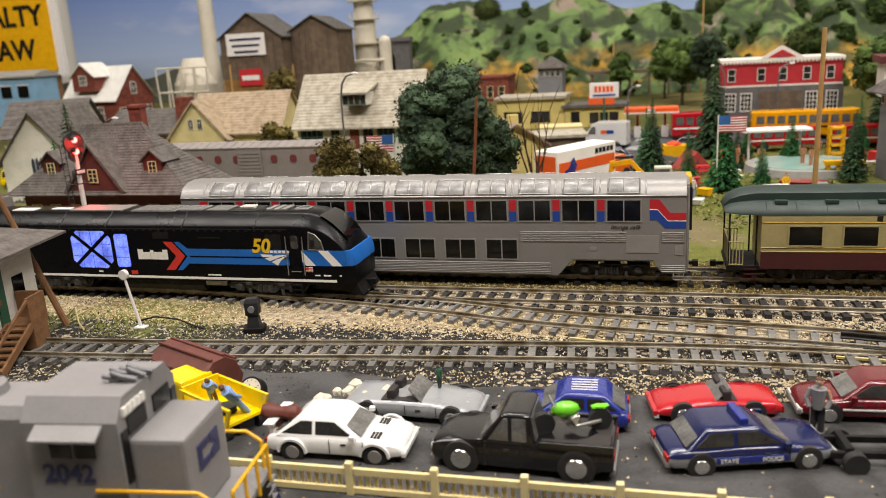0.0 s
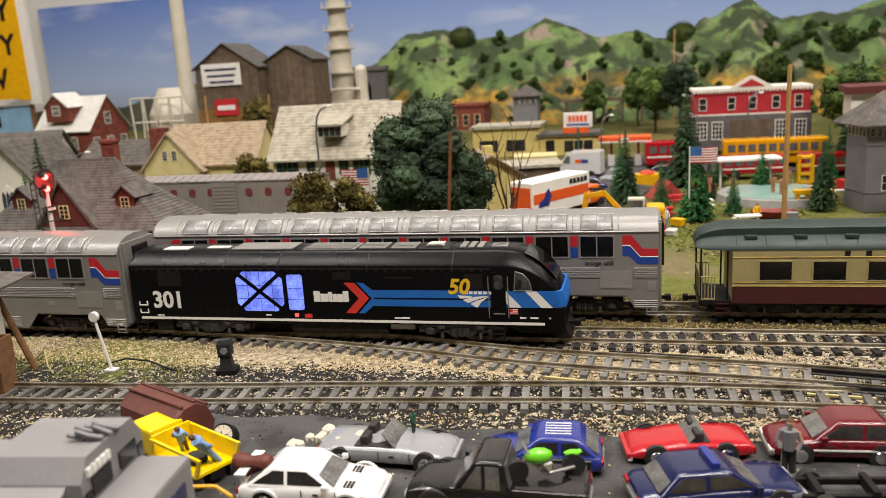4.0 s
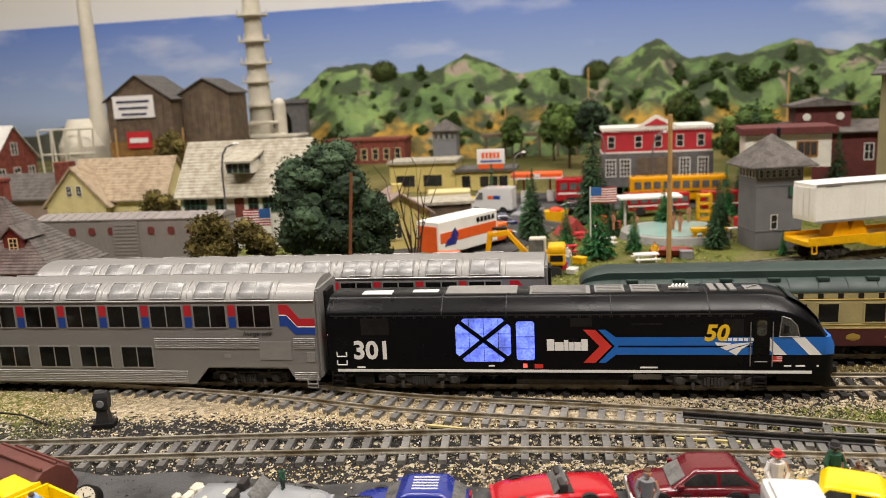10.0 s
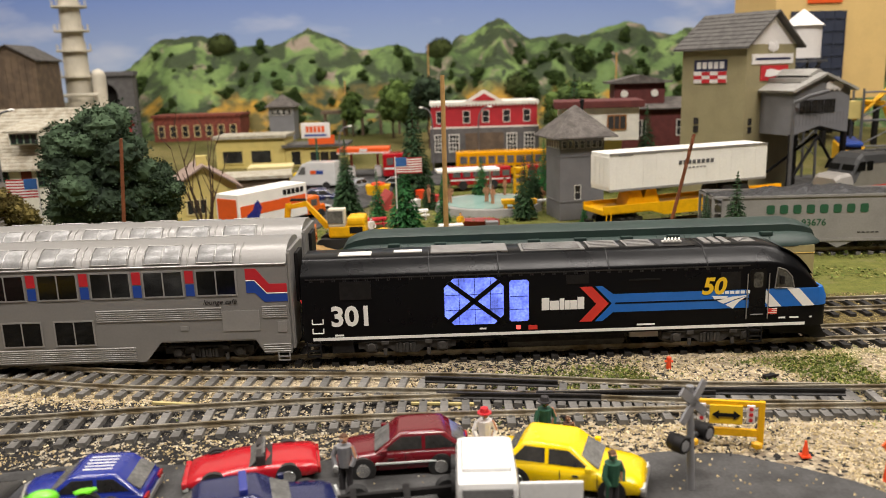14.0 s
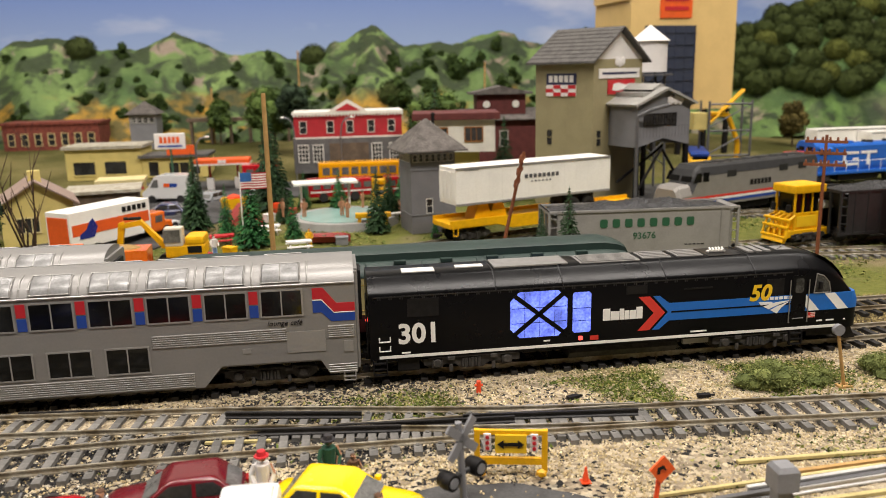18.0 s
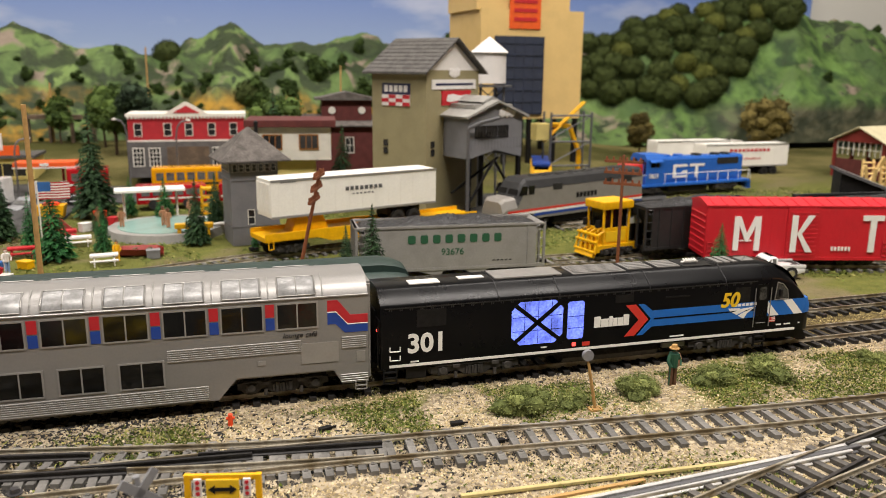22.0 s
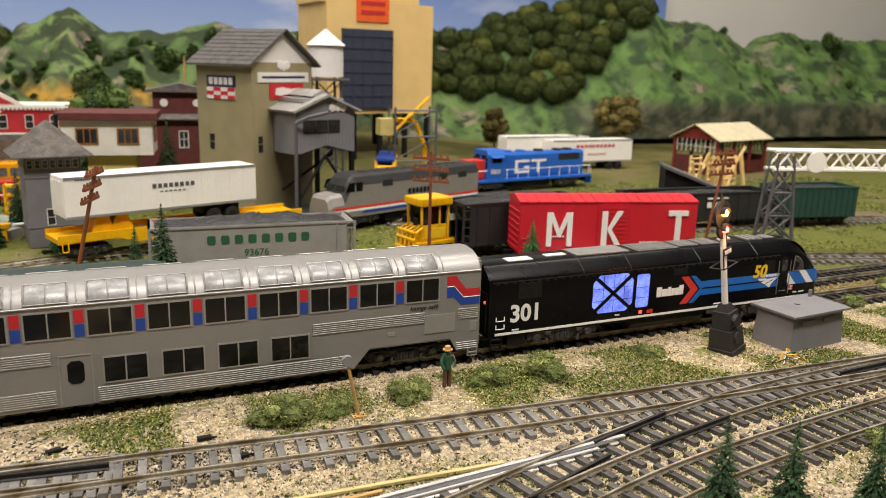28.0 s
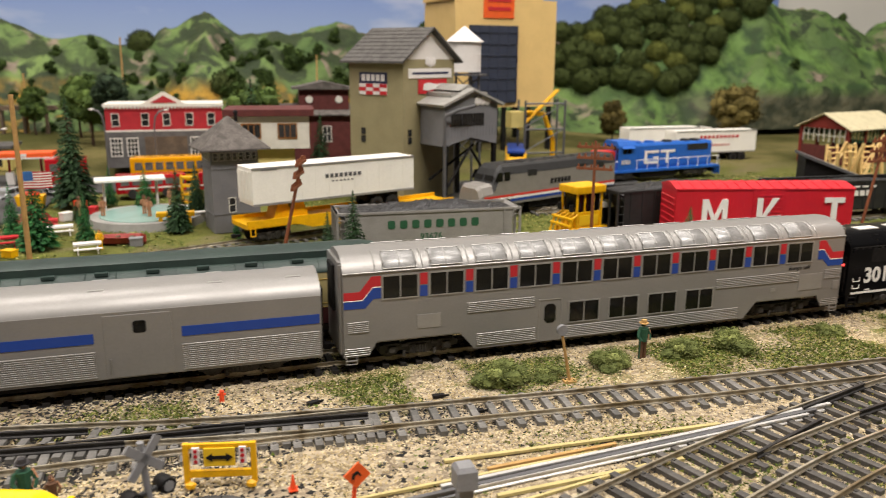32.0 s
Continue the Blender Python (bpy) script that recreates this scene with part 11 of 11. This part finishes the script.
# --- signal bridge ---
t = thing("signal_bridge", 1.0, 0.128, 0, -14, label="grey lattice signal bridge on a concrete foot", category="signal bridge")
bm = B()
box(bm, -28, 28, -15, 15, -1, 6, 0.6)
part("foot", bm, M_CONC, t)
for s in (-1, 1):
    for y in (-6, 6):
        bm = B()
        rod(bm, (s * 14, y, 5), (s * 6, y, 90), 1.6, 1.4, 6)
        part("leg", bm, M_STEELG, t)
for k in range(4):
    bm = B()
    z0, z1 = 6 + k * 18, 24 + k * 18
    w0, w1 = 14 - 8 * z0 / 90, 14 - 8 * z1 / 90
    for y in (-6, 6):
        for a, b_ in (((-w0, y, z0), (w1, y, z1)), ((w0, y, z0), (-w1, y, z1)), ((-w1, y, z1), (w1, y, z1))):
            bm = B()
            rod(bm, a, b_, 1.0, 1.0, 6)
            part("leg_brace", bm, M_STEELG, t)
for y in (-6, 6):
    for z in (78, 92):
        bm = B()
        rod(bm, (-10, y, z), (300, y, z), 1.3, 1.3, 6)
        part("chord", bm, M_TRW, t)
for k in range(14):
    bm = B()
    x0 = -8 + k * 22
    for y in (-6, 6):
        rod(bm, (x0, y, 78), (x0 + 11, y, 92), 1.0, 1.0, 6)
        rod(bm, (x0 + 11, y, 92), (x0 + 22, y, 78), 1.0, 1.0, 6)
    rod(bm, (x0, -6, 92), (x0, 6, 92), 0.9, 0.9, 6)
    part("web", bm, M_TRW, t)
bm = B()
rod(bm, (24, -8, 84), (24, -7, 84), 8, 8, 20)
part("round_target", bm, M_TRW, t)
for s in (-1, 1):
    bm = B()
    rod(bm, (296 + s * 6, 0, -1), (296 + s * 4, 0, 92), 1.6, 1.4, 6)
    part("far_leg", bm, M_STEELG, t)

# --- small lineside things ---
def disc_marker(x, y, h, lean, mt, post, label):
    t = thing("track_marker", x, y, 0, 0, label=label, category="marker")
    bm = B()
    rod(bm, (0, 0, 0), (lean, 0, h), 0.8, 0.7, 8)
    part("post", bm, post, t)
    bm = B()
    rod(bm, (lean, -1.0, h + 1), (lean, 1.0, h + 1), 2.5, 2.5, 16)
    part("disc", bm, mt, t)
    bm = B()
    box(bm, -3, 3, -2.2, 2.2, -0.4, 0.7, 0.2)
    part("foot", bm, post, t)


disc_marker(0.026, -0.0445, 27, -5.5, M_SIGNW, M_SIGNW, "leaning white lollipop marker beside the track")
disc_marker(0.6195, -0.0285, 25, -5, M_GREYPL, M_TANW, "leaning tan post with a grey round disc")
t = thing("switch_stand", 0.0895, -0.0415, 0, 15, label="dark grey plastic switch stand between the tracks", category="switch stand")
bm = B()
box(bm, -5, 5, -4, 4, -0.5, 2.4, 0.5)
part("base", bm, M_DARK, t)
bm = B()
loft(bm, [[(sx * a, sy * a * 0.8, z) for sx, sy in ((-1, -1), (1, -1), (1, 1), (-1, 1))] for z, a in ((2, 3.2), (8, 2.4), (9, 3.2), (15, 3.4), (17, 2.6))])
part("lamp_body", bm, M_CHAR, t)
bm = B()
rod(bm, (0, -3.4, 12), (0, -2.4, 12), 1.7, 1.7, 12)
part("lens", bm, M_GREYPL, t)
t = thing("red_hydrant", 0.4615, -0.008, 0, 0, label="small red and white hydrant in the ballast", category="hydrant")
bm = B()
rod(bm, (0, 0, -0.5), (0, 0, 4), 1.1, 1.0, 10)
ball(bm, (0, 0, 4.3), 1.2, 1)
rod(bm, (-1.8, 0, 3), (1.8, 0, 3), 0.6, 0.6, 8)
part("barrel", bm, M_ORNG, t, smooth=True)
for k, (x, y) in enumerate(((0.4845, -0.0915), (0.512, -0.122))):
    t = thing("traffic_cone", x, y, 0.0005, 0, label="small orange and white traffic cone", category="cone", group="traffic cones")
    t.scale = (0.7, 0.7, 0.7)
    bm = B()
    rod(bm, (0, 0, 0.6), (0, 0, 8), 1.7, 0.5, 12)
    part("cone", bm, M_ORNG, t, smooth=True)
    bm = B()
    rod(bm, (0, 0, 3.4), (0, 0, 5.2), 1.15, 0.95, 12)
    part("band", bm, M_SIGNW, t, smooth=True)
    bm = B()
    box(bm, -2.3, 2.3, -2.3, 2.3, 0, 0.7)
    part("base", bm, M_ORNG, t)
t = thing("road_barrier", 0.4605, -0.0825, 0, -11, label="yellow road barrier with double black arrow", category="barrier")
for s in (-1, 1):
    bm = B()
    box(bm, s * 11.6 - 1, s * 11.6 + 1, -0.9, 0.9, 2, 17.5, 0.2)
    part("upright", bm, M_YELLOW, t)
    bm = B()
    ball(bm, (s * 10.5, -1, 1.8), 1.7, 1, sx=1.3)
    part("foot", bm, M_YELLOW, t, smooth=True)
    bm = B()
    box(bm, s * 8 - 1.3, s * 8 + 1.3, -1.6, -0.8, 10, 16.4, 0.2)
    part("reflector", bm, M_SIGNW, t)
    bm = B()
    for k in range(3):
        rod(bm, (s * 8, -1.9, 11.2 + k * 2), (s * 8, -1.5, 11.2 + k * 2), 0.7, 0.7, 8)
    part("reflector_spot", bm, M_SIGNR, t)
for z0, z1 in ((15.6, 17.4), (4.6, 7.2)):
    bm = B()
    box(bm, -12, 12, -0.7, 0.7, z0, z1, 0.2)
    part("bar", bm, M_YELLOW, t)
bm = B()
box(bm, -5.4, 5.4, -1.4, -0.6, 9.2, 16, 0.2)
bd = part("board", bm, M_GOLD, t)
bm = B()
slab(bm, [(-4.6, 12.6), (-2.4, 14.2), (-2.4, 13.2), (2.4, 13.2), (2.4, 14.2), (4.6, 12.6), (2.4, 11.0), (2.4, 12.0), (-2.4, 12.0), (-2.4, 11.0)], "y", -1.7, -1.4)
part("arrow", bm, M_DARK, bd)
t = thing("crossing_signal", 0.4405, -0.1115, 0, 35, label="grey crossbuck signal with twin black lamps", category="signal", ry=-4)
bm = B()
rod(bm, (0, 0, -1), (0, 0, 36), 1.2, 1.1, 10)
part("post", bm, M_GREYPL, t, smooth=True)
for a in (45, -45):
    bm = B()
    box(bm, -7.5, 7.5, -0.4, 0.4, -1.4, 1.4, 0.1)
    bmesh.ops.transform(bm, matrix=Matrix.Translation((0, -1.2, 31)) @ Matrix.Rotation(radians(a), 4, "Y"), verts=bm.verts)
    part("crossbuck_board", bm, M_GREYPL, t)
bm = B()
rod(bm, (-7, 0, 19), (7, 0, 19), 0.9, 0.9, 8)
part("lamp_bracket", bm, M_CHAR, t)
for x in (-7, 7):
    for s in (-1, 1):
        bm = B()
        rod(bm, (x * 0.8, 0, 19), (x * 0.8, s * 2.6, 19), 2.9, 2.6, 16)
        lm = part("lamp", bm, M_DARK, t, smooth=True)
        bm = B()
        rod(bm, (x * 0.8, s * 2.4, 19), (x * 0.8, s * 2.8, 19), 1.7, 1.7, 12)
        part("lens", bm, M_GREYPL, lm)
t = thing("diamond_sign", 0.503, -0.107, 0, 12, label="orange diamond warning sign with black curved arrow", category="sign", ry=6)
bm = B()
rod(bm, (0, 0, -1), (0, 0, 9), 0.8, 0.8, 8)
part("post", bm, M_ORNG, t)
bm = B()
slab(bm, [(0, 7.5), (4.8, 12.3), (0, 17.1), (-4.8, 12.3)], "y", -1.4, -0.7)
part("board", bm, M_SIGNO, t)
bm = B()
slab(bm, [(-2, 11), (-2, 13), (0, 14), (1.4, 12.2), (0.6, 12.2), (0, 13), (-1, 12.4), (-1, 11)], "y", -1.7, -1.4)
part("arrow", bm, M_DARK, t)
t = thing("grey_stake", 0.5385, -0.1195, 0, 0, label="weathered grey post at the layout edge", category="post")
bm = B()
loft(bm, [[(sx * a, sy * a, z) for sx, sy in ((-1, -1), (1, -1), (1, 1), (-1, 1))] for z, a in ((-1, 2.4), (9, 2.4), (9.5, 3.6), (16, 3.6), (17.5, 2.6))])
part("post", bm, M_GREYPL, t)


def strip(x0, y0, x1, y1, w, h, mt, label, z=0.0, name="rail_length"):
    L = math.hypot(x1 - x0, y1 - y0) / MM
    t = thing(name, x0, y0, z, math.degrees(math.atan2(y1 - y0, x1 - x0)), label=label, category="rail" if name == "rail_length" else "stick", group="loose lengths on the ballast")
    bm = B()
    if name == "rail_length":
        slab(bm, [(-w, 0), (w, 0), (w, 0.5), (w * 0.35, 0.9), (w * 0.35, h - 0.8), (w * 0.7, h - 0.6), (w * 0.7, h), (-w * 0.7, h), (-w * 0.7, h - 0.6), (-w * 0.35, h - 0.8), (-w * 0.35, 0.9), (-w, 0.5)], "x", 0, L)
    else:
        box(bm, 0, L, -w, w, 0, h)
    part("bar", bm, mt, t)


M_BRIGHT = mat("bright_nickel", (0.66, 0.65, 0.63), 0.3, metal=0.4, vary=0.15, scale=60)
M_PINEW = mat("pale_stick", "b5a670", 0.7, vary=0.15, scale=100)
for k, a in enumerate(((0.534, -0.1070, 0.716, -0.0865, 1.2, 3.0, M_BRIGHT), (0.520, -0.1120, 0.706, -0.0895, 1.2, 2.8, M_STEELG), (0.545, -0.1095, 0.70, -0.092, 1.0, 2.5, M_BRIGHT))):
    strip(*a, "loose nickel rail length lying on the ballast", 0.0003)
for k, a in enumerate(((0.541, -0.0868, 0.660, -0.0875, 0.9, 1.1, M_PINEW), (0.505, -0.104, 0.600, -0.0955, 0.7, 1.0, M_PINEW), (0.552, -0.1150, 0.629, -0.1092, 0.9, 1.2, M_PINEW), (0.555, -0.0965, 0.61, -0.0915, 0.8, 1.0, M_TANW), (0.56, -0.12, 0.64, -0.104, 0.6, 1.0, M_PINEW), (0.243, -0.034, 0.262, -0.037, 0.7, 0.9, M_PINEW), (0.35, -0.041, 0.375, -0.043, 0.7, 0.9, M_PINEW))):
    strip(*a, "pale wooden stick lying on the ballast", 0.0003, "wood_stick")
# guard rails and points in the turnouts
for x0, y0, x1, y1 in ((0.27, -0.008, 0.32, -0.0125), (0.355, -0.0215, 0.41, -0.0300), (0.36, -0.0385, 0.425, -0.0450), (0.40, -0.0405, 0.47, -0.0440), (0.45, -0.0395, 0.52, -0.0455), (0.70, -0.0890, 0.745, -0.0750), (0.72, -0.0985, 0.77, -0.0870), (0.86, -0.0650, 0.92, -0.0600), (0.655, -0.1175, 0.70, -0.100)):
    strip(x0, y0, x1, y1, 0.9, 2.8, M_TIEB, "dark guard rail in the turnout", 0.0016)
for x, y, q in ((0.372, -0.0335, 0), (0.555, -0.0295, 0), (0.567, -0.049, 5), (0.205, -0.012, 0), (0.50, -0.022, 20)):
    t = thing("switch_machine", x, y, 0.0, q, label="small black switch throw box beside the rails", category="switch machine", group="switch machines")
    t.scale = (0.62, 0.62, 0.62)
    bm = B()
    box(bm, -4.5, 4.5, -2, 2, 0, 2.4, 0.4)
    part("cover", bm, M_DARK, t)
    bm = B()
    box(bm, 3, 8, -0.6, 0.6, 0.4, 1.4, 0.2)
    part("throw_bar", bm, M_DARK, t)

# --- park: pool, canopy, playground, boat, tables ---
t = thing("round_pool", 0.402, 0.412, 0, 0, label="round swimming pool with pale water and concrete rim", category="pool")
bm = B()
rod(bm, (0, 0, -1), (0, 0, 7), 52, 50, 36)
part("rim", bm, M_CONC, t)
bm = B()
rod(bm, (0, 0, 7), (0, 0, 7.5), 42, 42, 36)
part("water", bm, M_WATER, t)
t = thing("pool_canopy", 0.385, 0.47, 0, 8, label="white flat sun canopy on thin posts", category="canopy")
bm = B()
box(bm, -34, 30, -12, 12, 30, 32.5, 0.5)
part("roof", bm, M_TRW, t)
for x in (-26, 22):
    bm = B()
    rod(bm, (x, 0, 0), (x, 0, 30), 1.2)
    part("post", bm, M_SIGNW, t)
t = thing("lifeguard_tower", 0.437, 0.462, 0, 0, label="yellow slatted lifeguard tower by the pool", category="tower")
bm = B()
for s in (-1, 1):
    box(bm, s * 6 - 1, s * 6 + 1, -6, -4, 0, 34)
    box(bm, s * 6 - 1, s * 6 + 1, 4, 6, 0, 34)
for k in range(4):
    box(bm, -6, 6, -6, 6, 7 + k * 8, 9 + k * 8)
part("frame", bm, M_YELLOW, t)
t = thing("yellow_slide", 0.428, 0.372, 0, 0, label="yellow plastic playground frame beside the pool", category="playground")
for k in range(4):
    bm = B()
    box(bm, -14 + k * 8, -11 + k * 8, -3, 3, 0, 14)
    part("post", bm, M_YELLOW, t)
bm = B()
box(bm, -16, 16, -4, 4, 11, 15, 0.5)
part("panel", bm, M_YELLOW, t)
t = thing("diving_board", 0.458, 0.402, 0.0, 20, label="white diving board with pale base", category="board")
bm = B()
box(bm, -16, 16, -3, 3, 8, 9.4)
box(bm, 8, 14, -3, 3, 0, 8)
part("board", bm, M_SIGNW, t)
t = thing("rowing_boat", 0.389, 0.320, 0.0, -8, label="red rowing boat lying on the grass", category="boat")
bm = B()
loft(bm, [[(x, y, z) for y, z in ((-w, 7), (-w * 0.7, 2), (0, 0), (w * 0.7, 2), (w, 7), (w * 0.8, 7), (w * 0.5, 3), (0, 2), (-w * 0.5, 3), (-w * 0.8, 7))] for x, w in ((-18, 2), (-14, 7), (0, 9), (12, 8), (18, 2))])
part("hull", bm, mat("boat_red", "8e2f28", 0.55, vary=0.15), t)
bm = B()
box(bm, -6, -3, -7, 7, 5, 6)
box(bm, 5, 8, -6.5, 6.5, 5, 6)
part("thwart", bm, M_BRN, t)
for x, y, c, lb in ((0.366, 0.297, M_SIGNW, "white picnic table on the grass"), (0.318, 0.40, M_SIGNR, "red picnic table near the flag"), (0.300, 0.335, M_SIGNR, "red picnic table behind the fir tree"), (0.335, 0.37, M_SIGNW, "white bench on the grass")):
    t = thing("picnic_table", x, y, 0, 10, label=lb, category="table", group="picnic tables")
    bm = B()
    box(bm, -10, 10, -4, 4, 7, 8)
    part("tabletop", bm, c, t)
    for s in (-1, 1):
        bm = B()
        box(bm, -10, 10, s * 8 - 1.6, s * 8 + 1.6, 4, 4.8)
        part("bench", bm, c, t)
        bm = B()
        tube(bm, [(s * 7, -8, 0), (s * 7, 0, 7.4), (s * 7, 8, 0)], 0.6)
        part("leg", bm, c, t)
t = thing("red_tent", 0.305, 0.43, 0, 20, label="faded red ridge tent on the grass", category="tent")
bm = B()
slab(bm, [(-16, 0), (16, 0), (0, 18)], "y", -14, 14)
part("canvas", bm, mat("tent_red", "9c3a34", 0.8, vary=0.15), t)
bm = B()
slab(bm, [(-4, 0), (4, 0), (0, 11)], "y", -14.4, -14)
part("flap", bm, M_BRN, t)
t = thing("toy_bin", 0.288, 0.50, 0, 0, label="yellow and red skip beside the tent", category="bin")
bm = B()
loft(bm, [[(sx * a, sy * 8, z) for sx, sy in ((-1, -1), (1, -1), (1, 1), (-1, 1))] for z, a in ((0, 10), (14, 13))])
part("tub", bm, M_YELLOW, t)
bm = B()
ball(bm, (0, 0, 14), 9, 1, sz=0.5)
part("heap", bm, M_ORNG, t)
t = thing("dirt_pile", 0.250, 0.228, 0, 0, label="pile of tan dirt before the excavator", category="dirt")
bm = B()
r = bmesh.ops.create_icosphere(bm, subdivisions=3, radius=1.0)
for v in r["verts"]:
    k = 1 + 0.25 * noise.noise(v.co * 2)
    v.co = Vector((v.co.x * 32 * k, v.co.y * 16 * k, max(v.co.z, -0.1) * 9 * k))
part("heap", bm, M_TANDIRT, t)
t = thing("trestle", 0.24, 1.0, 0.02, 0, label="dark timber trestle at the foot of the hill", category="bridge")
bm = B()
box(bm, -90, 110, -8, 8, 46, 52)
part("deck", bm, M_WOODD, t)
for k in range(7):
    bm = B()
    box(bm, -86 + k * 31, -82 + k * 31, -6, 6, 0, 46)
    part("bent", bm, M_WOODD, t)
for k, (x, y, c, h) in enumerate(((0.29, 0.30, M_FBLU, 5), (0.296, 0.275, M_SIGNR, 6), (0.306, 0.262, M_SIGNW, 4), (0.285, 0.283, M_GREYPL, 5), (0.312, 0.295, M_YELLOW, 6), (0.40, 0.31, M_GREYPL, 7), (0.33, 0.43, M_SIGNW, 8), (0.35, 0.455, M_SIGNR, 8), (0.47, 0.455, M_SIGNR, 10), (0.335, 0.48, M_ORNG, 10))):
    t = thing("camp_gear", x, y, 0, k * 37, label="small bright camping crate on the grass", category="crate", group="camp gear")
    bm = B()
    box(bm, -5, 5, -3.5, 3.5, 0, h, 0.7)
    part("case", bm, c, t)
    bm = B()
    box(bm, -5.3, 5.3, -3.8, 3.8, h - 1.2, h + 0.2, 0.3)
    part("lid", bm, c, t)
# debris by the lot and on the left
t = thing("white_bundle", 0.1715, -0.1125, 0, 0, label="pile of cream rubble and figures by the silver car", category="rubble")
rs = np.random.RandomState(4)
for k in range(12):
    bm = B()
    ball(bm, (rs.uniform(-14, 14), rs.uniform(-6, 6), rs.uniform(2, 7)), rs.uniform(1.8, 3.4), 1)
    part("lump", bm, M_CREAMT, t, smooth=True)
t = thing("brown_cushion", 0.159, -0.1465, 0.0105, 0, label="red brown bone-shaped cushion behind the white coupe", category="cushion")
bm = B()
loft(bm, [[(x, w * math.cos(a), 3.0 + h * math.sin(a)) for a in [k * math.pi / 5 for k in range(10)]] for x, w, h in ((-7.4, 0.6, 0.5), (-6.6, 2.4, 2.4), (-4.5, 3.4, 3.0), (-2, 2.6, 2.2), (0, 2.2, 1.9), (2, 2.6, 2.2), (4.5, 3.4, 3.0), (6.6, 2.4, 2.4), (7.4, 0.6, 0.5))])
box(bm, -2.0, 2.0, -1.6, 1.6, -10.4, 1.4, 0.4)
part("pad", bm, mat("cushion_brown", "5a2416", 0.6, vary=0.15), t, smooth=True)
t = thing("blue_cloth", 0.1645, -0.181, 0, 0, label="crumpled dark blue cloth by the fence", category="cloth")
bm = B()
r = bmesh.ops.create_icosphere(bm, subdivisions=3, radius=1.0)
for v in r["verts"]:
    k = 1 + 0.5 * noise.noise(v.co * 3)
    v.co = Vector((v.co.x * 9 * k, v.co.y * 10 * k, max(v.co.z, -0.1) * 10 * k))
part("folds", bm, P_NAVY, t, smooth=False)
t = thing("black_wire", 0.02, -0.038, 0, 0, label="thin black wire lying in the turf", category="wire")
bm = B()
tube(bm, [(-2, 0, 0.4), (8, 3, 2.5), (22, 2, 2.0), (36, -3, 0.6), (44, -6, 0.4)], 0.5, 6)
part("cable", bm, M_DARK, t)
t = thing("pale_wire", -0.01, -0.045, 0, 0, label="thin pale wire curling in the turf", category="wire")
bm = B()
tube(bm, [(-16, 6, 0.4), (-6, 4, 8), (0, -2, 2), (8, -8, 0.4)], 0.4, 6)
tube(bm, [(-12, 2, 0.4), (2, 8, 7), (6, 6, 0.4)], 0.4, 6)
part("cable", bm, M_PINEW, t)

def motions():
    """The passenger train rolls to the right along the main track."""
    rear = [(0, -0.1087), (1, -0.0785), (2.5, -0.0325), (4.5, 0.0282), (6, 0.0728), (8, 0.1304), (10, 0.1882), (12, 0.2440), (14, 0.2998), (16.5, 0.3715), (18, 0.4145), (20, 0.4705), (22, 0.5280), (24, 0.5849), (26, 0.6422), (28.5, 0.7135), (30, 0.7572), (32, 0.8163)]
    for ob, back in ((loco, 0.0), (lounge, -0.2985), (baggage, -0.5585)):
        walk(ob, [(t, main_pose(x + back)) for t, x in rear])


motions()
